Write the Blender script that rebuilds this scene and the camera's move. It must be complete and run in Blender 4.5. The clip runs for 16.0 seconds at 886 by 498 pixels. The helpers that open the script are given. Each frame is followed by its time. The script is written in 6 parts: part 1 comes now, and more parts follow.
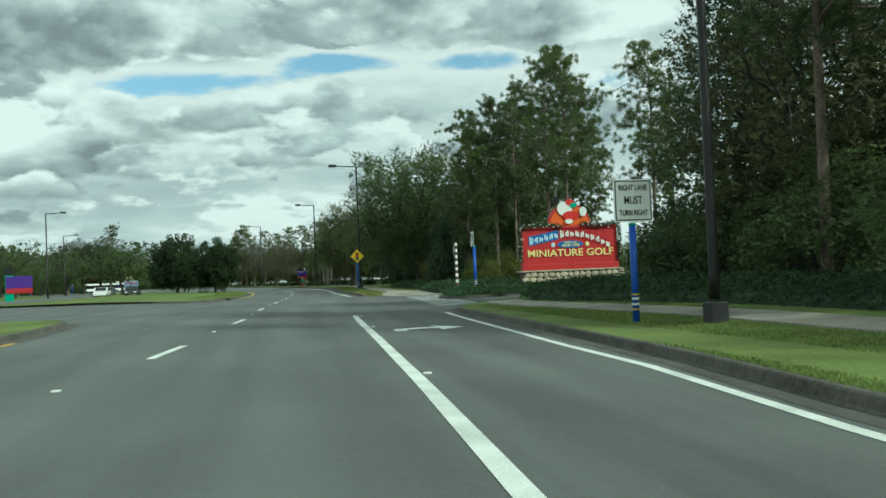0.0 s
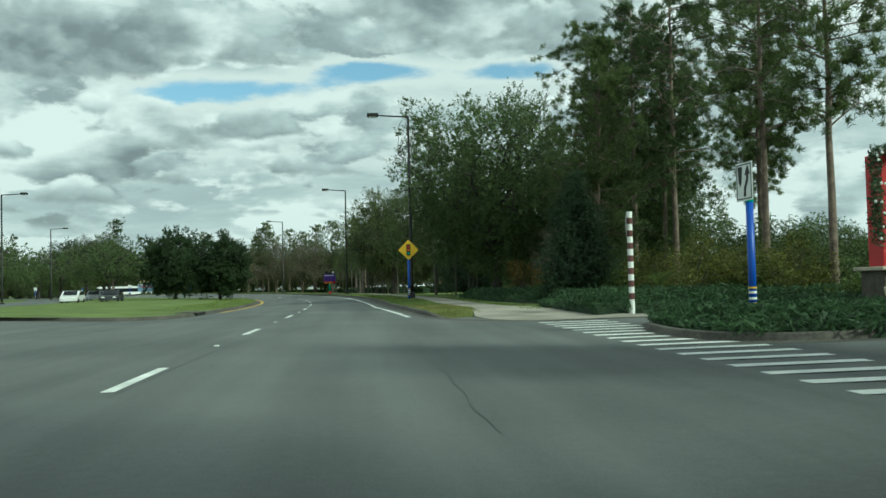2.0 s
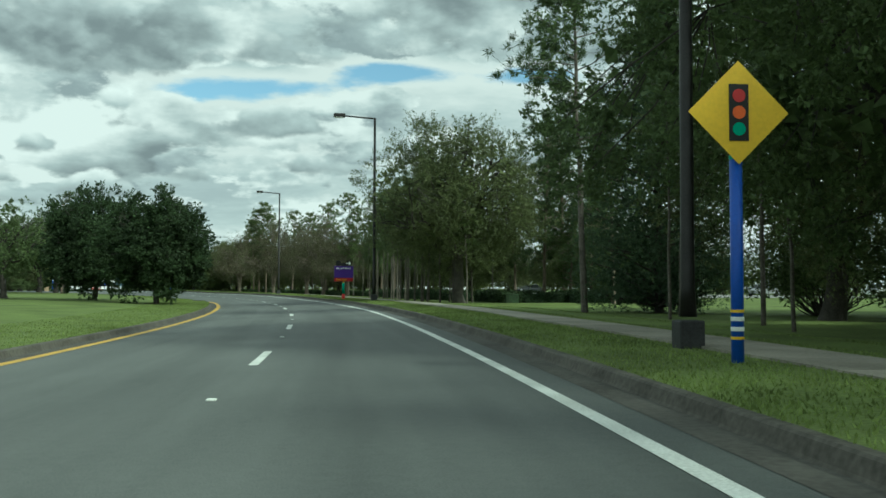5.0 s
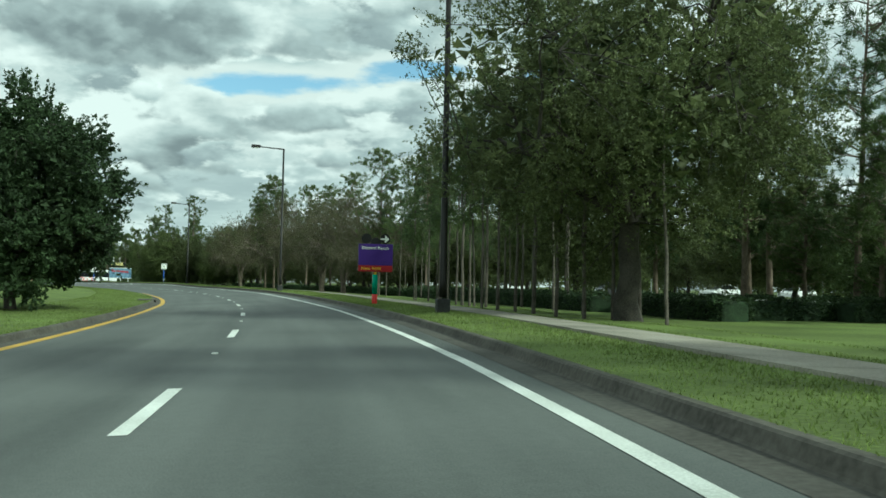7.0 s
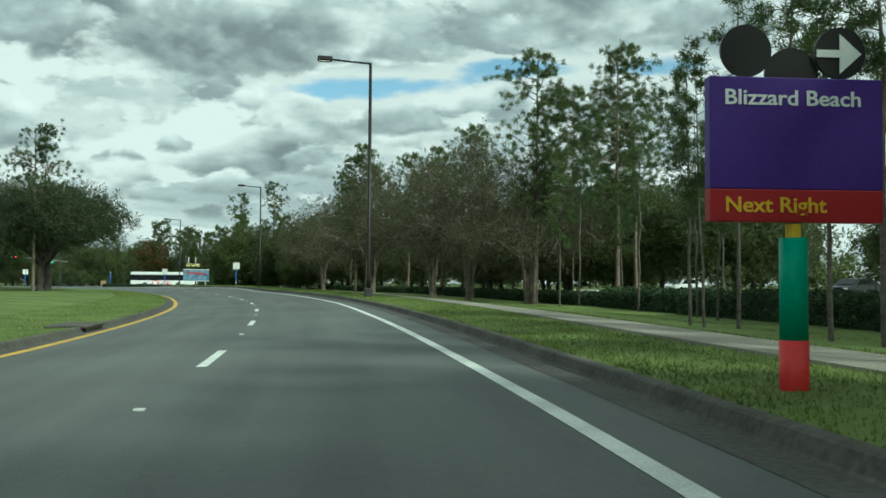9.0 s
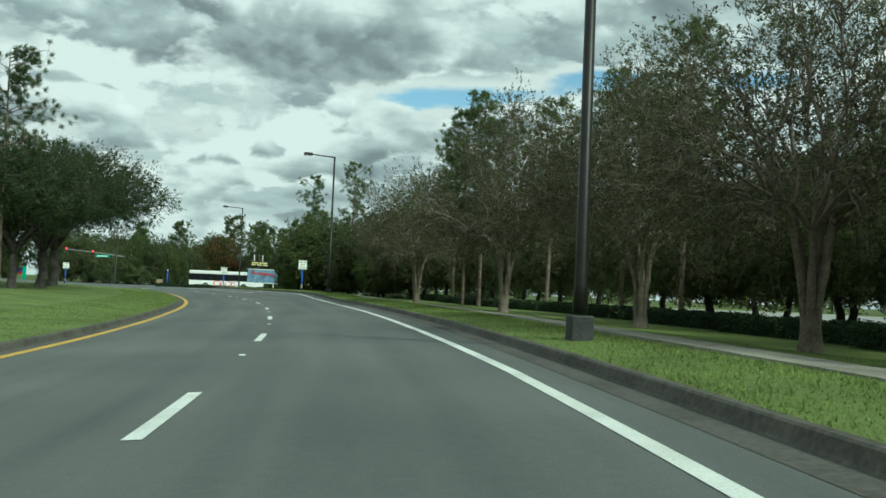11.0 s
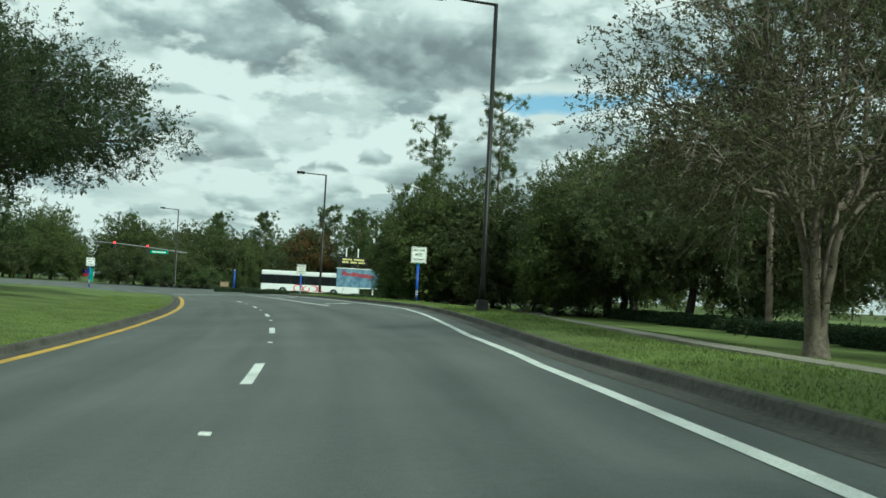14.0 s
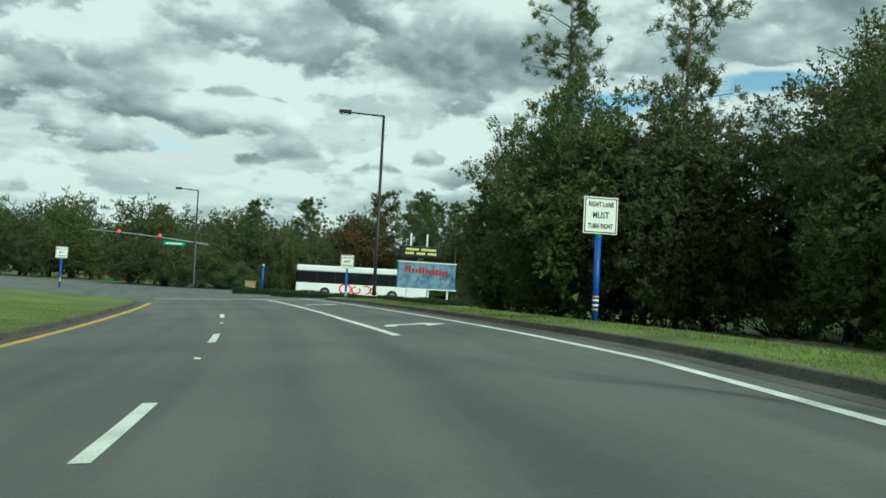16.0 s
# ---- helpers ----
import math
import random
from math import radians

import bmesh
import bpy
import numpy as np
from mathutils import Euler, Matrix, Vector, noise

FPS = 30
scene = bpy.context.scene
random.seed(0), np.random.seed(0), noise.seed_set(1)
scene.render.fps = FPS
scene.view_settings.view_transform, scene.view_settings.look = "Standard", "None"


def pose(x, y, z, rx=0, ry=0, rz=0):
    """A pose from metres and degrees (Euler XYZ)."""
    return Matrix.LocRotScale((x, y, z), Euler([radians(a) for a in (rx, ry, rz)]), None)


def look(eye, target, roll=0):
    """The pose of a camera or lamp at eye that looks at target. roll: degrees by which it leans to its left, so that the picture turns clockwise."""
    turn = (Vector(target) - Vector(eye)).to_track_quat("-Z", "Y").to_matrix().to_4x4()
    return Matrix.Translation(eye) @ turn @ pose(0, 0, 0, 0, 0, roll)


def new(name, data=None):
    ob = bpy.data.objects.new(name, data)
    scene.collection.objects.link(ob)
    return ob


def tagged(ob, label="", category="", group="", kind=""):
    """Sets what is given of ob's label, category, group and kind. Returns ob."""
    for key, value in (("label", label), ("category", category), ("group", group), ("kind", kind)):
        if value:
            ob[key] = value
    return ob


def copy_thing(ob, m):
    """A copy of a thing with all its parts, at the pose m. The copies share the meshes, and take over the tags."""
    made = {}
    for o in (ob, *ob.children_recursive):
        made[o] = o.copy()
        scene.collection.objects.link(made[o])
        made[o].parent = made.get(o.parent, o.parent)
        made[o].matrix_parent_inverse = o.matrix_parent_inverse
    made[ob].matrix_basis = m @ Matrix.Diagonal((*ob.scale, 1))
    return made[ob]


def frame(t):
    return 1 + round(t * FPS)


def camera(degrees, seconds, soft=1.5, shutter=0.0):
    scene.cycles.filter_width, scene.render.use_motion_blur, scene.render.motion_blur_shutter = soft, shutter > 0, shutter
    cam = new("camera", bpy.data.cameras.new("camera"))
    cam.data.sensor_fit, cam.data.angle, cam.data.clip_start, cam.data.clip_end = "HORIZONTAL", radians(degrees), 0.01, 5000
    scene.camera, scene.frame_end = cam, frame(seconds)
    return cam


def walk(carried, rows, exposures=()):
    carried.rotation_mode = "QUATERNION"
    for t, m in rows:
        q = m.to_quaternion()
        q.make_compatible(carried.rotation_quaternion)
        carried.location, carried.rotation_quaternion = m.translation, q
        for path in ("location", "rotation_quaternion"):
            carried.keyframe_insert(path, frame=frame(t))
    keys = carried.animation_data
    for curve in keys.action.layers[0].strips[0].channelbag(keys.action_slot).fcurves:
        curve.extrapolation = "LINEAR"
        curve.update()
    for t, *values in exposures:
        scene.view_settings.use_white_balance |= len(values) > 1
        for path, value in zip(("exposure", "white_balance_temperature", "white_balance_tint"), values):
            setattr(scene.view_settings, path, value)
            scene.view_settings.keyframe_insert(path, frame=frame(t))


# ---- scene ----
cam = camera(51.41, 16.0, soft=1.6, shutter=0.0)
walk(cam, [
    (0.0, pose(0.000, 0.000, 1.173, 91.646, 2.341, 2.676)),
    (0.5, pose(-1.235, 7.281, 1.134, 91.693, 2.348, 3.517)),
    (1.0, pose(-2.523, 14.548, 1.067, 91.849, 2.180, 4.165)),
    (1.5, pose(-3.882, 21.817, 1.054, 92.042, 1.851, 4.529)),
    (2.0, pose(-5.238, 29.040, 1.069, 92.261, 1.394, 4.652)),
    (2.5, pose(-6.642, 36.278, 1.066, 92.311, 0.950, 4.876)),
    (3.0, pose(-8.110, 43.568, 1.072, 92.387, 0.690, 5.203)),
    (3.5, pose(-9.590, 50.898, 1.087, 92.526, 0.625, 5.472)),
    (4.0, pose(-11.109, 58.275, 1.129, 92.559, 0.440, 5.610)),
    (4.5, pose(-12.660, 65.714, 1.159, 92.519, 0.173, 5.641)),
    (5.0, pose(-14.228, 73.224, 1.160, 92.440, -0.155, 5.601)),
    (5.5, pose(-15.805, 80.766, 1.164, 92.356, -0.491, 5.564)),
    (6.0, pose(-17.412, 88.372, 1.161, 92.298, -0.802, 5.686)),
    (6.5, pose(-19.143, 96.211, 1.155, 92.301, -1.024, 6.268)),
    (7.0, pose(-20.910, 103.900, 1.159, 92.243, -1.113, 7.105)),
    (7.5, pose(-22.816, 111.535, 1.182, 92.221, -1.137, 8.320)),
    (8.0, pose(-24.912, 119.065, 1.182, 92.199, -1.135, 9.651)),
    (8.5, pose(-27.098, 126.386, 1.177, 92.109, -0.712, 11.293)),
    (9.0, pose(-29.466, 133.646, 1.158, 92.136, -0.343, 13.239)),
    (9.5, pose(-32.000, 140.752, 1.165, 92.229, -0.470, 14.632)),
    (10.0, pose(-34.740, 147.823, 1.173, 92.361, -0.970, 15.882)),
    (10.5, pose(-37.673, 154.867, 1.179, 92.505, -1.658, 17.147)),
    (11.0, pose(-40.785, 161.872, 1.178, 92.636, -2.353, 18.449)),
    (11.5, pose(-44.054, 168.769, 1.167, 92.727, -2.871, 19.745)),
    (12.0, pose(-47.366, 175.361, 1.192, 92.752, -3.039, 20.921)),
    (12.5, pose(-50.698, 181.789, 1.217, 92.710, -2.999, 22.136)),
    (13.0, pose(-54.045, 188.119, 1.215, 92.741, -2.946, 23.183)),
    (13.5, pose(-57.824, 194.669, 1.253, 92.762, -2.997, 24.111)),
    (14.0, pose(-61.552, 201.156, 1.225, 92.748, -2.832, 24.976)),
    (14.5, pose(-65.490, 207.591, 1.215, 92.680, -2.671, 25.819)),
    (15.0, pose(-69.489, 213.929, 1.209, 92.702, -2.687, 26.648)),
    (15.5, pose(-73.404, 220.032, 1.230, 92.691, -2.757, 27.505)),
    (16.0, pose(-77.552, 226.091, 1.240, 92.625, -2.997, 28.280)),
], exposures=[(0.0, 0.28, 5865, -21), (3.0, 0.24, 5865, -21), (6.0, 0.32, 5865, -21), (7.5, 0.38, 5865, -21), (8.5, 0.30, 5865, -21), (9.0, 0.26, 5865, -21), (11.5, 0.2, 5865, -21), (16.0, 0.2, 5865, -21)])
ROAD = (-2.10750, 1.11735, -1.42977, -16.10914, -33.55318, -30.09302)   # the lane line, x over y

# ---- sky, sun ----
SUN_EL, SUN_AZ = radians(37), radians(120)


def nodes_of(tree):
    tree.nodes.clear()
    return tree.nodes, tree.links


def make_world():
    w = bpy.data.worlds.new("cloudy_sky")
    scene.world = w
    w.use_nodes = True
    n, l = nodes_of(w.node_tree)
    out, bg = n.new("ShaderNodeOutputWorld"), n.new("ShaderNodeBackground")
    l.new(bg.outputs[0], out.inputs[0])
    sky = n.new("ShaderNodeTexSky")
    sky.sky_type, sky.sun_disc = "NISHITA", False
    sky.sun_elevation, sky.sun_rotation = SUN_EL, SUN_AZ
    tc, sep = n.new("ShaderNodeTexCoord"), n.new("ShaderNodeSeparateXYZ")
    l.new(tc.outputs["Generated"], sep.inputs[0])

    def math_node(op, a, b=None, c=None, clamp=False):
        m = n.new("ShaderNodeMath")
        m.operation, m.use_clamp = op, clamp
        for i, v in enumerate((a, b, c)):
            if v is None:
                continue
            if isinstance(v, (int, float)):
                m.inputs[i].default_value = v
            else:
                l.new(v, m.inputs[i])
        return m.outputs[0]

    az = math_node("ARCTAN2", math_node("MULTIPLY", sep.outputs[0], -1.0), sep.outputs[1])
    el = math_node("MAXIMUM", sep.outputs[2], 0.0)

    def cloud(de, scale, seed, flat, detail=9, rough=0.56, kind="FBM", warp=0.0):
        """Cloud matter over the directions; de: looked up that much higher."""
        comb = n.new("ShaderNodeCombineXYZ")
        l.new(az, comb.inputs[0])
        l.new(math_node("MULTIPLY", math_node("POWER", math_node("ADD", el, de + 0.012), 0.66), flat), comb.inputs[1])
        comb.inputs[2].default_value = seed
        tx = n.new("ShaderNodeTexNoise")
        tx.noise_type = kind
        tx.inputs["Scale"].default_value, tx.inputs["Detail"].default_value = scale, detail
        tx.inputs["Roughness"].default_value, tx.inputs["Distortion"].default_value = rough, warp
        l.new(comb.outputs[0], tx.inputs["Vector"])
        return tx.outputs["Fac"]

    def span(v, lo, hi, to=(0.0, 1.0)):
        r = n.new("ShaderNodeMapRange")
        r.interpolation_type = "SMOOTHSTEP"
        r.inputs[1].default_value, r.inputs[2].default_value = lo, hi
        r.inputs[3].default_value, r.inputs[4].default_value = to
        l.new(v, r.inputs[0])
        return r.outputs[0]

    def blend(f, a, b):
        m = n.new("ShaderNodeMix")
        m.data_type = "RGBA"
        for i, v in ((0, f), (6, a), (7, b)):
            if isinstance(v, (tuple, float)):
                m.inputs[i].default_value = v
            else:
                l.new(v, m.inputs[i])
        return m.outputs[2]

    def mass(a0, e0, wa, we, k):
        """A broad swelling (or, with k < 0, a gap) of the cover about one direction."""
        p = math_node("DIVIDE", math_node("SUBTRACT", az, radians(a0)), radians(wa))
        q = math_node("DIVIDE", math_node("SUBTRACT", sep.outputs[2], math.sin(radians(e0))), radians(we))
        r = math_node("ADD", math_node("MULTIPLY", p, p), math_node("MULTIPLY", q, q))
        return math_node("MULTIPLY", math_node("POWER", 2.718, math_node("MULTIPLY", r, -1.0)), k)

    blue = n.new("ShaderNodeMix")
    blue.data_type, blue.blend_type = "RGBA", "MULTIPLY"
    blue.inputs[0].default_value = 1.0
    l.new(sky.outputs[0], blue.inputs[6])
    blue.inputs[7].default_value = (0.11, 0.115, 0.115, 1)
    gaps = 0.0
    for args in ((17, 12.2, 6, 1.1, -0.15), (9, 13.3, 4, 0.9, -0.13), (0, 13.2, 5, 0.8, -0.11), (-9, 12, 4, 2.0, -0.10)):
        gaps = math_node("ADD", mass(*args), gaps)
    heavy = 0.0
    for args in ((27, 15.0, 14, 2.4, 0.15), (-2, 17, 6, 2.5, 0.08), (42, 12, 8, 2, 0.06)):
        heavy = math_node("ADD", mass(*args), heavy)
    # heaped clouds in three banks: white where nothing lies above, grey towards the flat base
    def heap(scale, seed, flat, thr, up, heavy=0.0, detail=9, rough=0.57, soft=0.05):
        d0 = math_node("ADD", cloud(0.0, scale, seed, flat, detail, rough), heavy)
        d1 = math_node("ADD", cloud(up, scale, seed, flat, 6, 0.5), heavy)
        alpha = span(d0, thr, thr + soft)
        deep = span(d1, thr - 0.04, thr + 0.17)
        fine = math_node("MULTIPLY", math_node("SUBTRACT", d0, d1), 1.5)
        light = math_node("ADD", math_node("SUBTRACT", 0.93, math_node("MULTIPLY", deep, 0.85)), fine, None, True)
        return alpha, light

    def tone(light, lo, hi):
        ramp = n.new("ShaderNodeValToRGB")
        e = ramp.color_ramp.elements
        e[0].position, e[0].color = 0.0, (lo * 0.93, lo, lo * 1.09, 1)
        e[1].position, e[1].color = 1.0, (hi * 0.995, hi * 0.968, hi * 0.985, 1)
        k = e.new(0.5)
        m_ = lo + (hi - lo) * 0.42
        k.color = (m_ * 0.95, m_, m_ * 1.045, 1)
        l.new(light, ramp.inputs[0])
        return ramp.outputs[0]

    v0 = math_node("ADD", cloud(0.0, 3.2, 7.7, 3.0, 6, 0.6), math_node("MULTIPLY", gaps, 2.7))
    col = blend(span(v0, 0.22, 0.34), blue.outputs[2], tone(span(v0, 0.36, 0.66, (1.0, 0.1)), 0.36, 0.66))
    a1, l1 = heap(7.5, 4.2, 1.75, 0.465, 0.028, math_node("MULTIPLY", gaps, 1.5))
    col = blend(a1, col, tone(l1, 0.31, 0.715))
    a2, l2 = heap(4.4, 12.9, 1.9, 0.50, 0.05, math_node("ADD", math_node("MULTIPLY", gaps, 1.5), heavy))
    col = blend(a2, col, tone(l2, 0.225, 0.735))
    # single heaped clouds in front: puffed heads over level grey bases
    def field(da, de):
        """Puffy relief over the directions, about -0.6 to 0.6."""
        comb = n.new("ShaderNodeCombineXYZ")
        l.new(math_node("ADD", az, da), comb.inputs[0])
        l.new(math_node("MULTIPLY", math_node("ADD", sep.outputs[2], de), 1.5), comb.inputs[1])
        comb.inputs[2].default_value = 3.1
        fb, vo = n.new("ShaderNodeTexNoise"), n.new("ShaderNodeTexVoronoi")
        fb.inputs["Scale"].default_value, fb.inputs["Detail"].default_value, fb.inputs["Roughness"].default_value = 10.0, 8.0, 0.58
        vo.feature = "SMOOTH_F1"
        vo.inputs["Scale"].default_value, vo.inputs["Detail"].default_value, vo.inputs["Roughness"].default_value = 17.0, 2.5, 0.55
        vo.inputs["Smoothness"].default_value = 0.35
        wob = n.new("ShaderNodeVectorMath")
        wob.operation = "MULTIPLY_ADD"
        l.new(fb.outputs["Color"], wob.inputs[0])
        wob.inputs[1].default_value = (0.05, 0.05, 0.0)
        l.new(comb.outputs[0], wob.inputs[2])
        l.new(comb.outputs[0], fb.inputs["Vector"])
        l.new(wob.outputs[0], vo.inputs["Vector"])
        broad = math_node("MULTIPLY_ADD", fb.outputs["Fac"], 2.4, -1.2)
        return math_node("ADD", broad, math_node("MULTIPLY_ADD", vo.outputs["Distance"], -0.9, 0.38))

    puff = field(0.0, 0.0)
    lit = math_node("MULTIPLY", math_node("SUBTRACT", puff, field(-0.006, 0.013)), 0.42)

    def cumulus(a0, a1, e0, e1, dark, white, lo=0.235, under=0.22, soft=0.30, amp=0.85):
        """A cloud from azimuth a0 to a1, its base at elevation e0 and its head at e1, in degrees; dark and white: its light at base and head."""
        w, h = radians(abs(a1 - a0) / 2), radians(e1 - e0)
        p = math_node("MULTIPLY", math_node("SUBTRACT", az, radians((a0 + a1) / 2)), 1 / w)
        q = math_node("MULTIPLY", math_node("SUBTRACT", sep.outputs[2], math.sin(radians(e0))), 1 / h)
        head = math_node("ADD", math_node("SUBTRACT", math_node("SUBTRACT", 1.0, math_node("MULTIPLY", p, p)), q), math_node("MULTIPLY", puff, amp))
        foot = math_node("ADD", math_node("MULTIPLY", q, 2.0), math_node("MULTIPLY_ADD", puff, 0.5, under))
        dens = math_node("ADD", math_node("MINIMUM", head, foot), math_node("MULTIPLY", gaps, 3.3))
        light = math_node("ADD", span(q, 0.0, 0.8, (dark * 0.6, white * 0.96)), lit, None, True)
        return span(dens, 0.0, soft), tone(light, lo, 0.79)

    for args in ((60, 47, 4.0, 6.6, 0.30, 0.95), (46, 37, 3.6, 5.6, 0.35, 0.9), (36, 28, 4.6, 6.6, 0.30, 0.95), (29.5, 23.5, 5.3, 7.6, 0.30, 0.95),
                 (21, 11, 4.4, 6.6, 0.32, 0.9), (10, 1, 5.0, 7.4, 0.30, 0.9), (0, -12, 4.4, 7.4, 0.35, 0.95),
                 (53, 43, 6.8, 10.2, 0.28, 0.98), (41.5, 34.5, 7.3, 11.2, 0.30, 1.0), (35, 30.5, 7.0, 9.4, 0.30, 0.95), (31.5, 27.5, 7.6, 10.4, 0.22, 0.9),
                 (25.5, 19, 6.3, 9.0, 0.20, 0.85), (18, 7, 6.8, 9.7, 0.22, 0.85), (6, -6, 7.2, 10.4, 0.25, 0.9), (-6, -20, 7.0, 10.5, 0.25, 0.9),
                 (34.5, 28.5, 9.0, 12.0, 0.25, 0.95), (28.6, 22, 9.0, 12.7, 0.22, 1.0), (21.5, 10, 9.1, 13.2, 0.24, 1.0), (11.5, 2, 9.5, 13.0, 0.34, 0.98), (2, -9, 9.2, 12.6, 0.3, 1.0),
                 (46, 38, 11.0, 12.8, 0.32, 0.7), (60, 46, 11.5, 15.0, 0.30, 0.9), (45, 34.5, 13.0, 15.6, 0.26, 0.75), (23, 10.5, 13.0, 17.6, 0.16, 0.62, 0.25, 0.3, 0.3, 0.6), (3, -7, 14.6, 19.0, 0.38, 0.8),
                 (41, 17, 12.6, 19.0, 0.0, 0.62, 0.225, 0.3, 0.28, 0.55)):
        alpha, shade = cumulus(*args)
        col = blend(alpha, col, shade)
    # bright veil low on the horizon
    low = n.new("ShaderNodeMapRange")
    low.inputs[1].default_value, low.inputs[2].default_value = 0.0, 0.12
    low.inputs[3].default_value, low.inputs[4].default_value = 0.35, 0.0
    l.new(sep.outputs[2], low.inputs[0])
    veil = n.new("ShaderNodeMix")
    veil.data_type = "RGBA"
    l.new(low.outputs[0], veil.inputs[0])
    l.new(col, veil.inputs[6])
    veil.inputs[7].default_value = (0.56, 0.585, 0.585, 1)
    l.new(veil.outputs[2], bg.inputs[0])
    bg.inputs[1].default_value = 1.0
    sun = bpy.data.lights.new("sun", "SUN")
    sun.energy, sun.angle, sun.color = 2.8, radians(4.0), (1.0, 0.95, 0.86)
    ob = new("sun", sun)
    ob.matrix_basis = look((60 * math.sin(SUN_AZ) * math.cos(SUN_EL), 60 * math.cos(SUN_AZ) * math.cos(SUN_EL), 60 * math.sin(SUN_EL)), (0, 0, 0))


make_world()

# ---- materials ----
def mat(name, col, rough=0.8, metal=0.0, var=0.12, scale=3.0, fine=60.0, bump=0.15, col2=None, spec=0.4, coord="Object",
        leaf=False, island=0.0, obrand=0.0, bumpscale=None):
    """A surface with broad and fine variation, and relief."""
    m = bpy.data.materials.new(name)
    m.use_nodes = True
    n, l = nodes_of(m.node_tree)
    out, b = n.new("ShaderNodeOutputMaterial"), n.new("ShaderNodeBsdfPrincipled")
    b.inputs["Roughness"].default_value, b.inputs["Metallic"].default_value = rough, metal
    b.inputs["Specular IOR Level"].default_value = spec
    tc = n.new("ShaderNodeTexCoord")
    vec = tc.outputs[coord]
    big, small = n.new("ShaderNodeTexNoise"), n.new("ShaderNodeTexNoise")
    for t, s, d in ((big, scale, 5), (small, fine, 3)):
        t.inputs["Scale"].default_value, t.inputs["Detail"].default_value = s, d
        l.new(vec, t.inputs["Vector"])
    mixn = n.new("ShaderNodeMath")
    mixn.operation = "MULTIPLY_ADD"
    mixn.inputs[1].default_value = 0.45
    l.new(small.outputs[0], mixn.inputs[0])
    sc = n.new("ShaderNodeMath")
    sc.operation = "MULTIPLY"
    sc.inputs[1].default_value = 0.55
    l.new(big.outputs[0], sc.inputs[0])
    l.new(sc.outputs[0], mixn.inputs[2])
    ramp = n.new("ShaderNodeValToRGB")
    e = ramp.color_ramp.elements
    c2 = col2 or tuple(c * (1 - 2 * var) for c in col)
    c1 = tuple(min(1, c * (1 + var)) for c in col)
    e[0].position, e[0].color = 0.36, (*c2, 1)
    e[1].position, e[1].color = 0.62, (*c1, 1)
    l.new(mixn.outputs[0], ramp.inputs[0])
    colour = ramp.outputs[0]
    if island or obrand:
        hsv = n.new("ShaderNodeHueSaturation")
        src = n.new("ShaderNodeNewGeometry").outputs["Random Per Island"] if island else n.new("ShaderNodeObjectInfo").outputs["Random"]
        mr = n.new("ShaderNodeMapRange")
        amp = island or obrand
        mr.inputs[3].default_value, mr.inputs[4].default_value = 1 - amp, 1 + amp
        l.new(src, mr.inputs[0])
        l.new(mr.outputs[0], hsv.inputs["Value"])
        l.new(colour, hsv.inputs["Color"])
        colour = hsv.outputs[0]
    l.new(colour, b.inputs["Base Color"])
    if bump:
        bp = n.new("ShaderNodeBump")
        bp.inputs["Strength"].default_value, bp.inputs["Distance"].default_value = bump, 0.02
        l.new(small.outputs[0], bp.inputs["Height"])
        l.new(bp.outputs[0], b.inputs["Normal"])
    surf = b.outputs[0]
    if leaf:
        tr, mx = n.new("ShaderNodeBsdfTranslucent"), n.new("ShaderNodeMixShader")
        mx.inputs[0].default_value = 0.44
        l.new(colour, tr.inputs[0])
        l.new(surf, mx.inputs[1])
        l.new(tr.outputs[0], mx.inputs[2])
        surf = mx.outputs[0]
    l.new(surf, out.inputs[0])
    return m


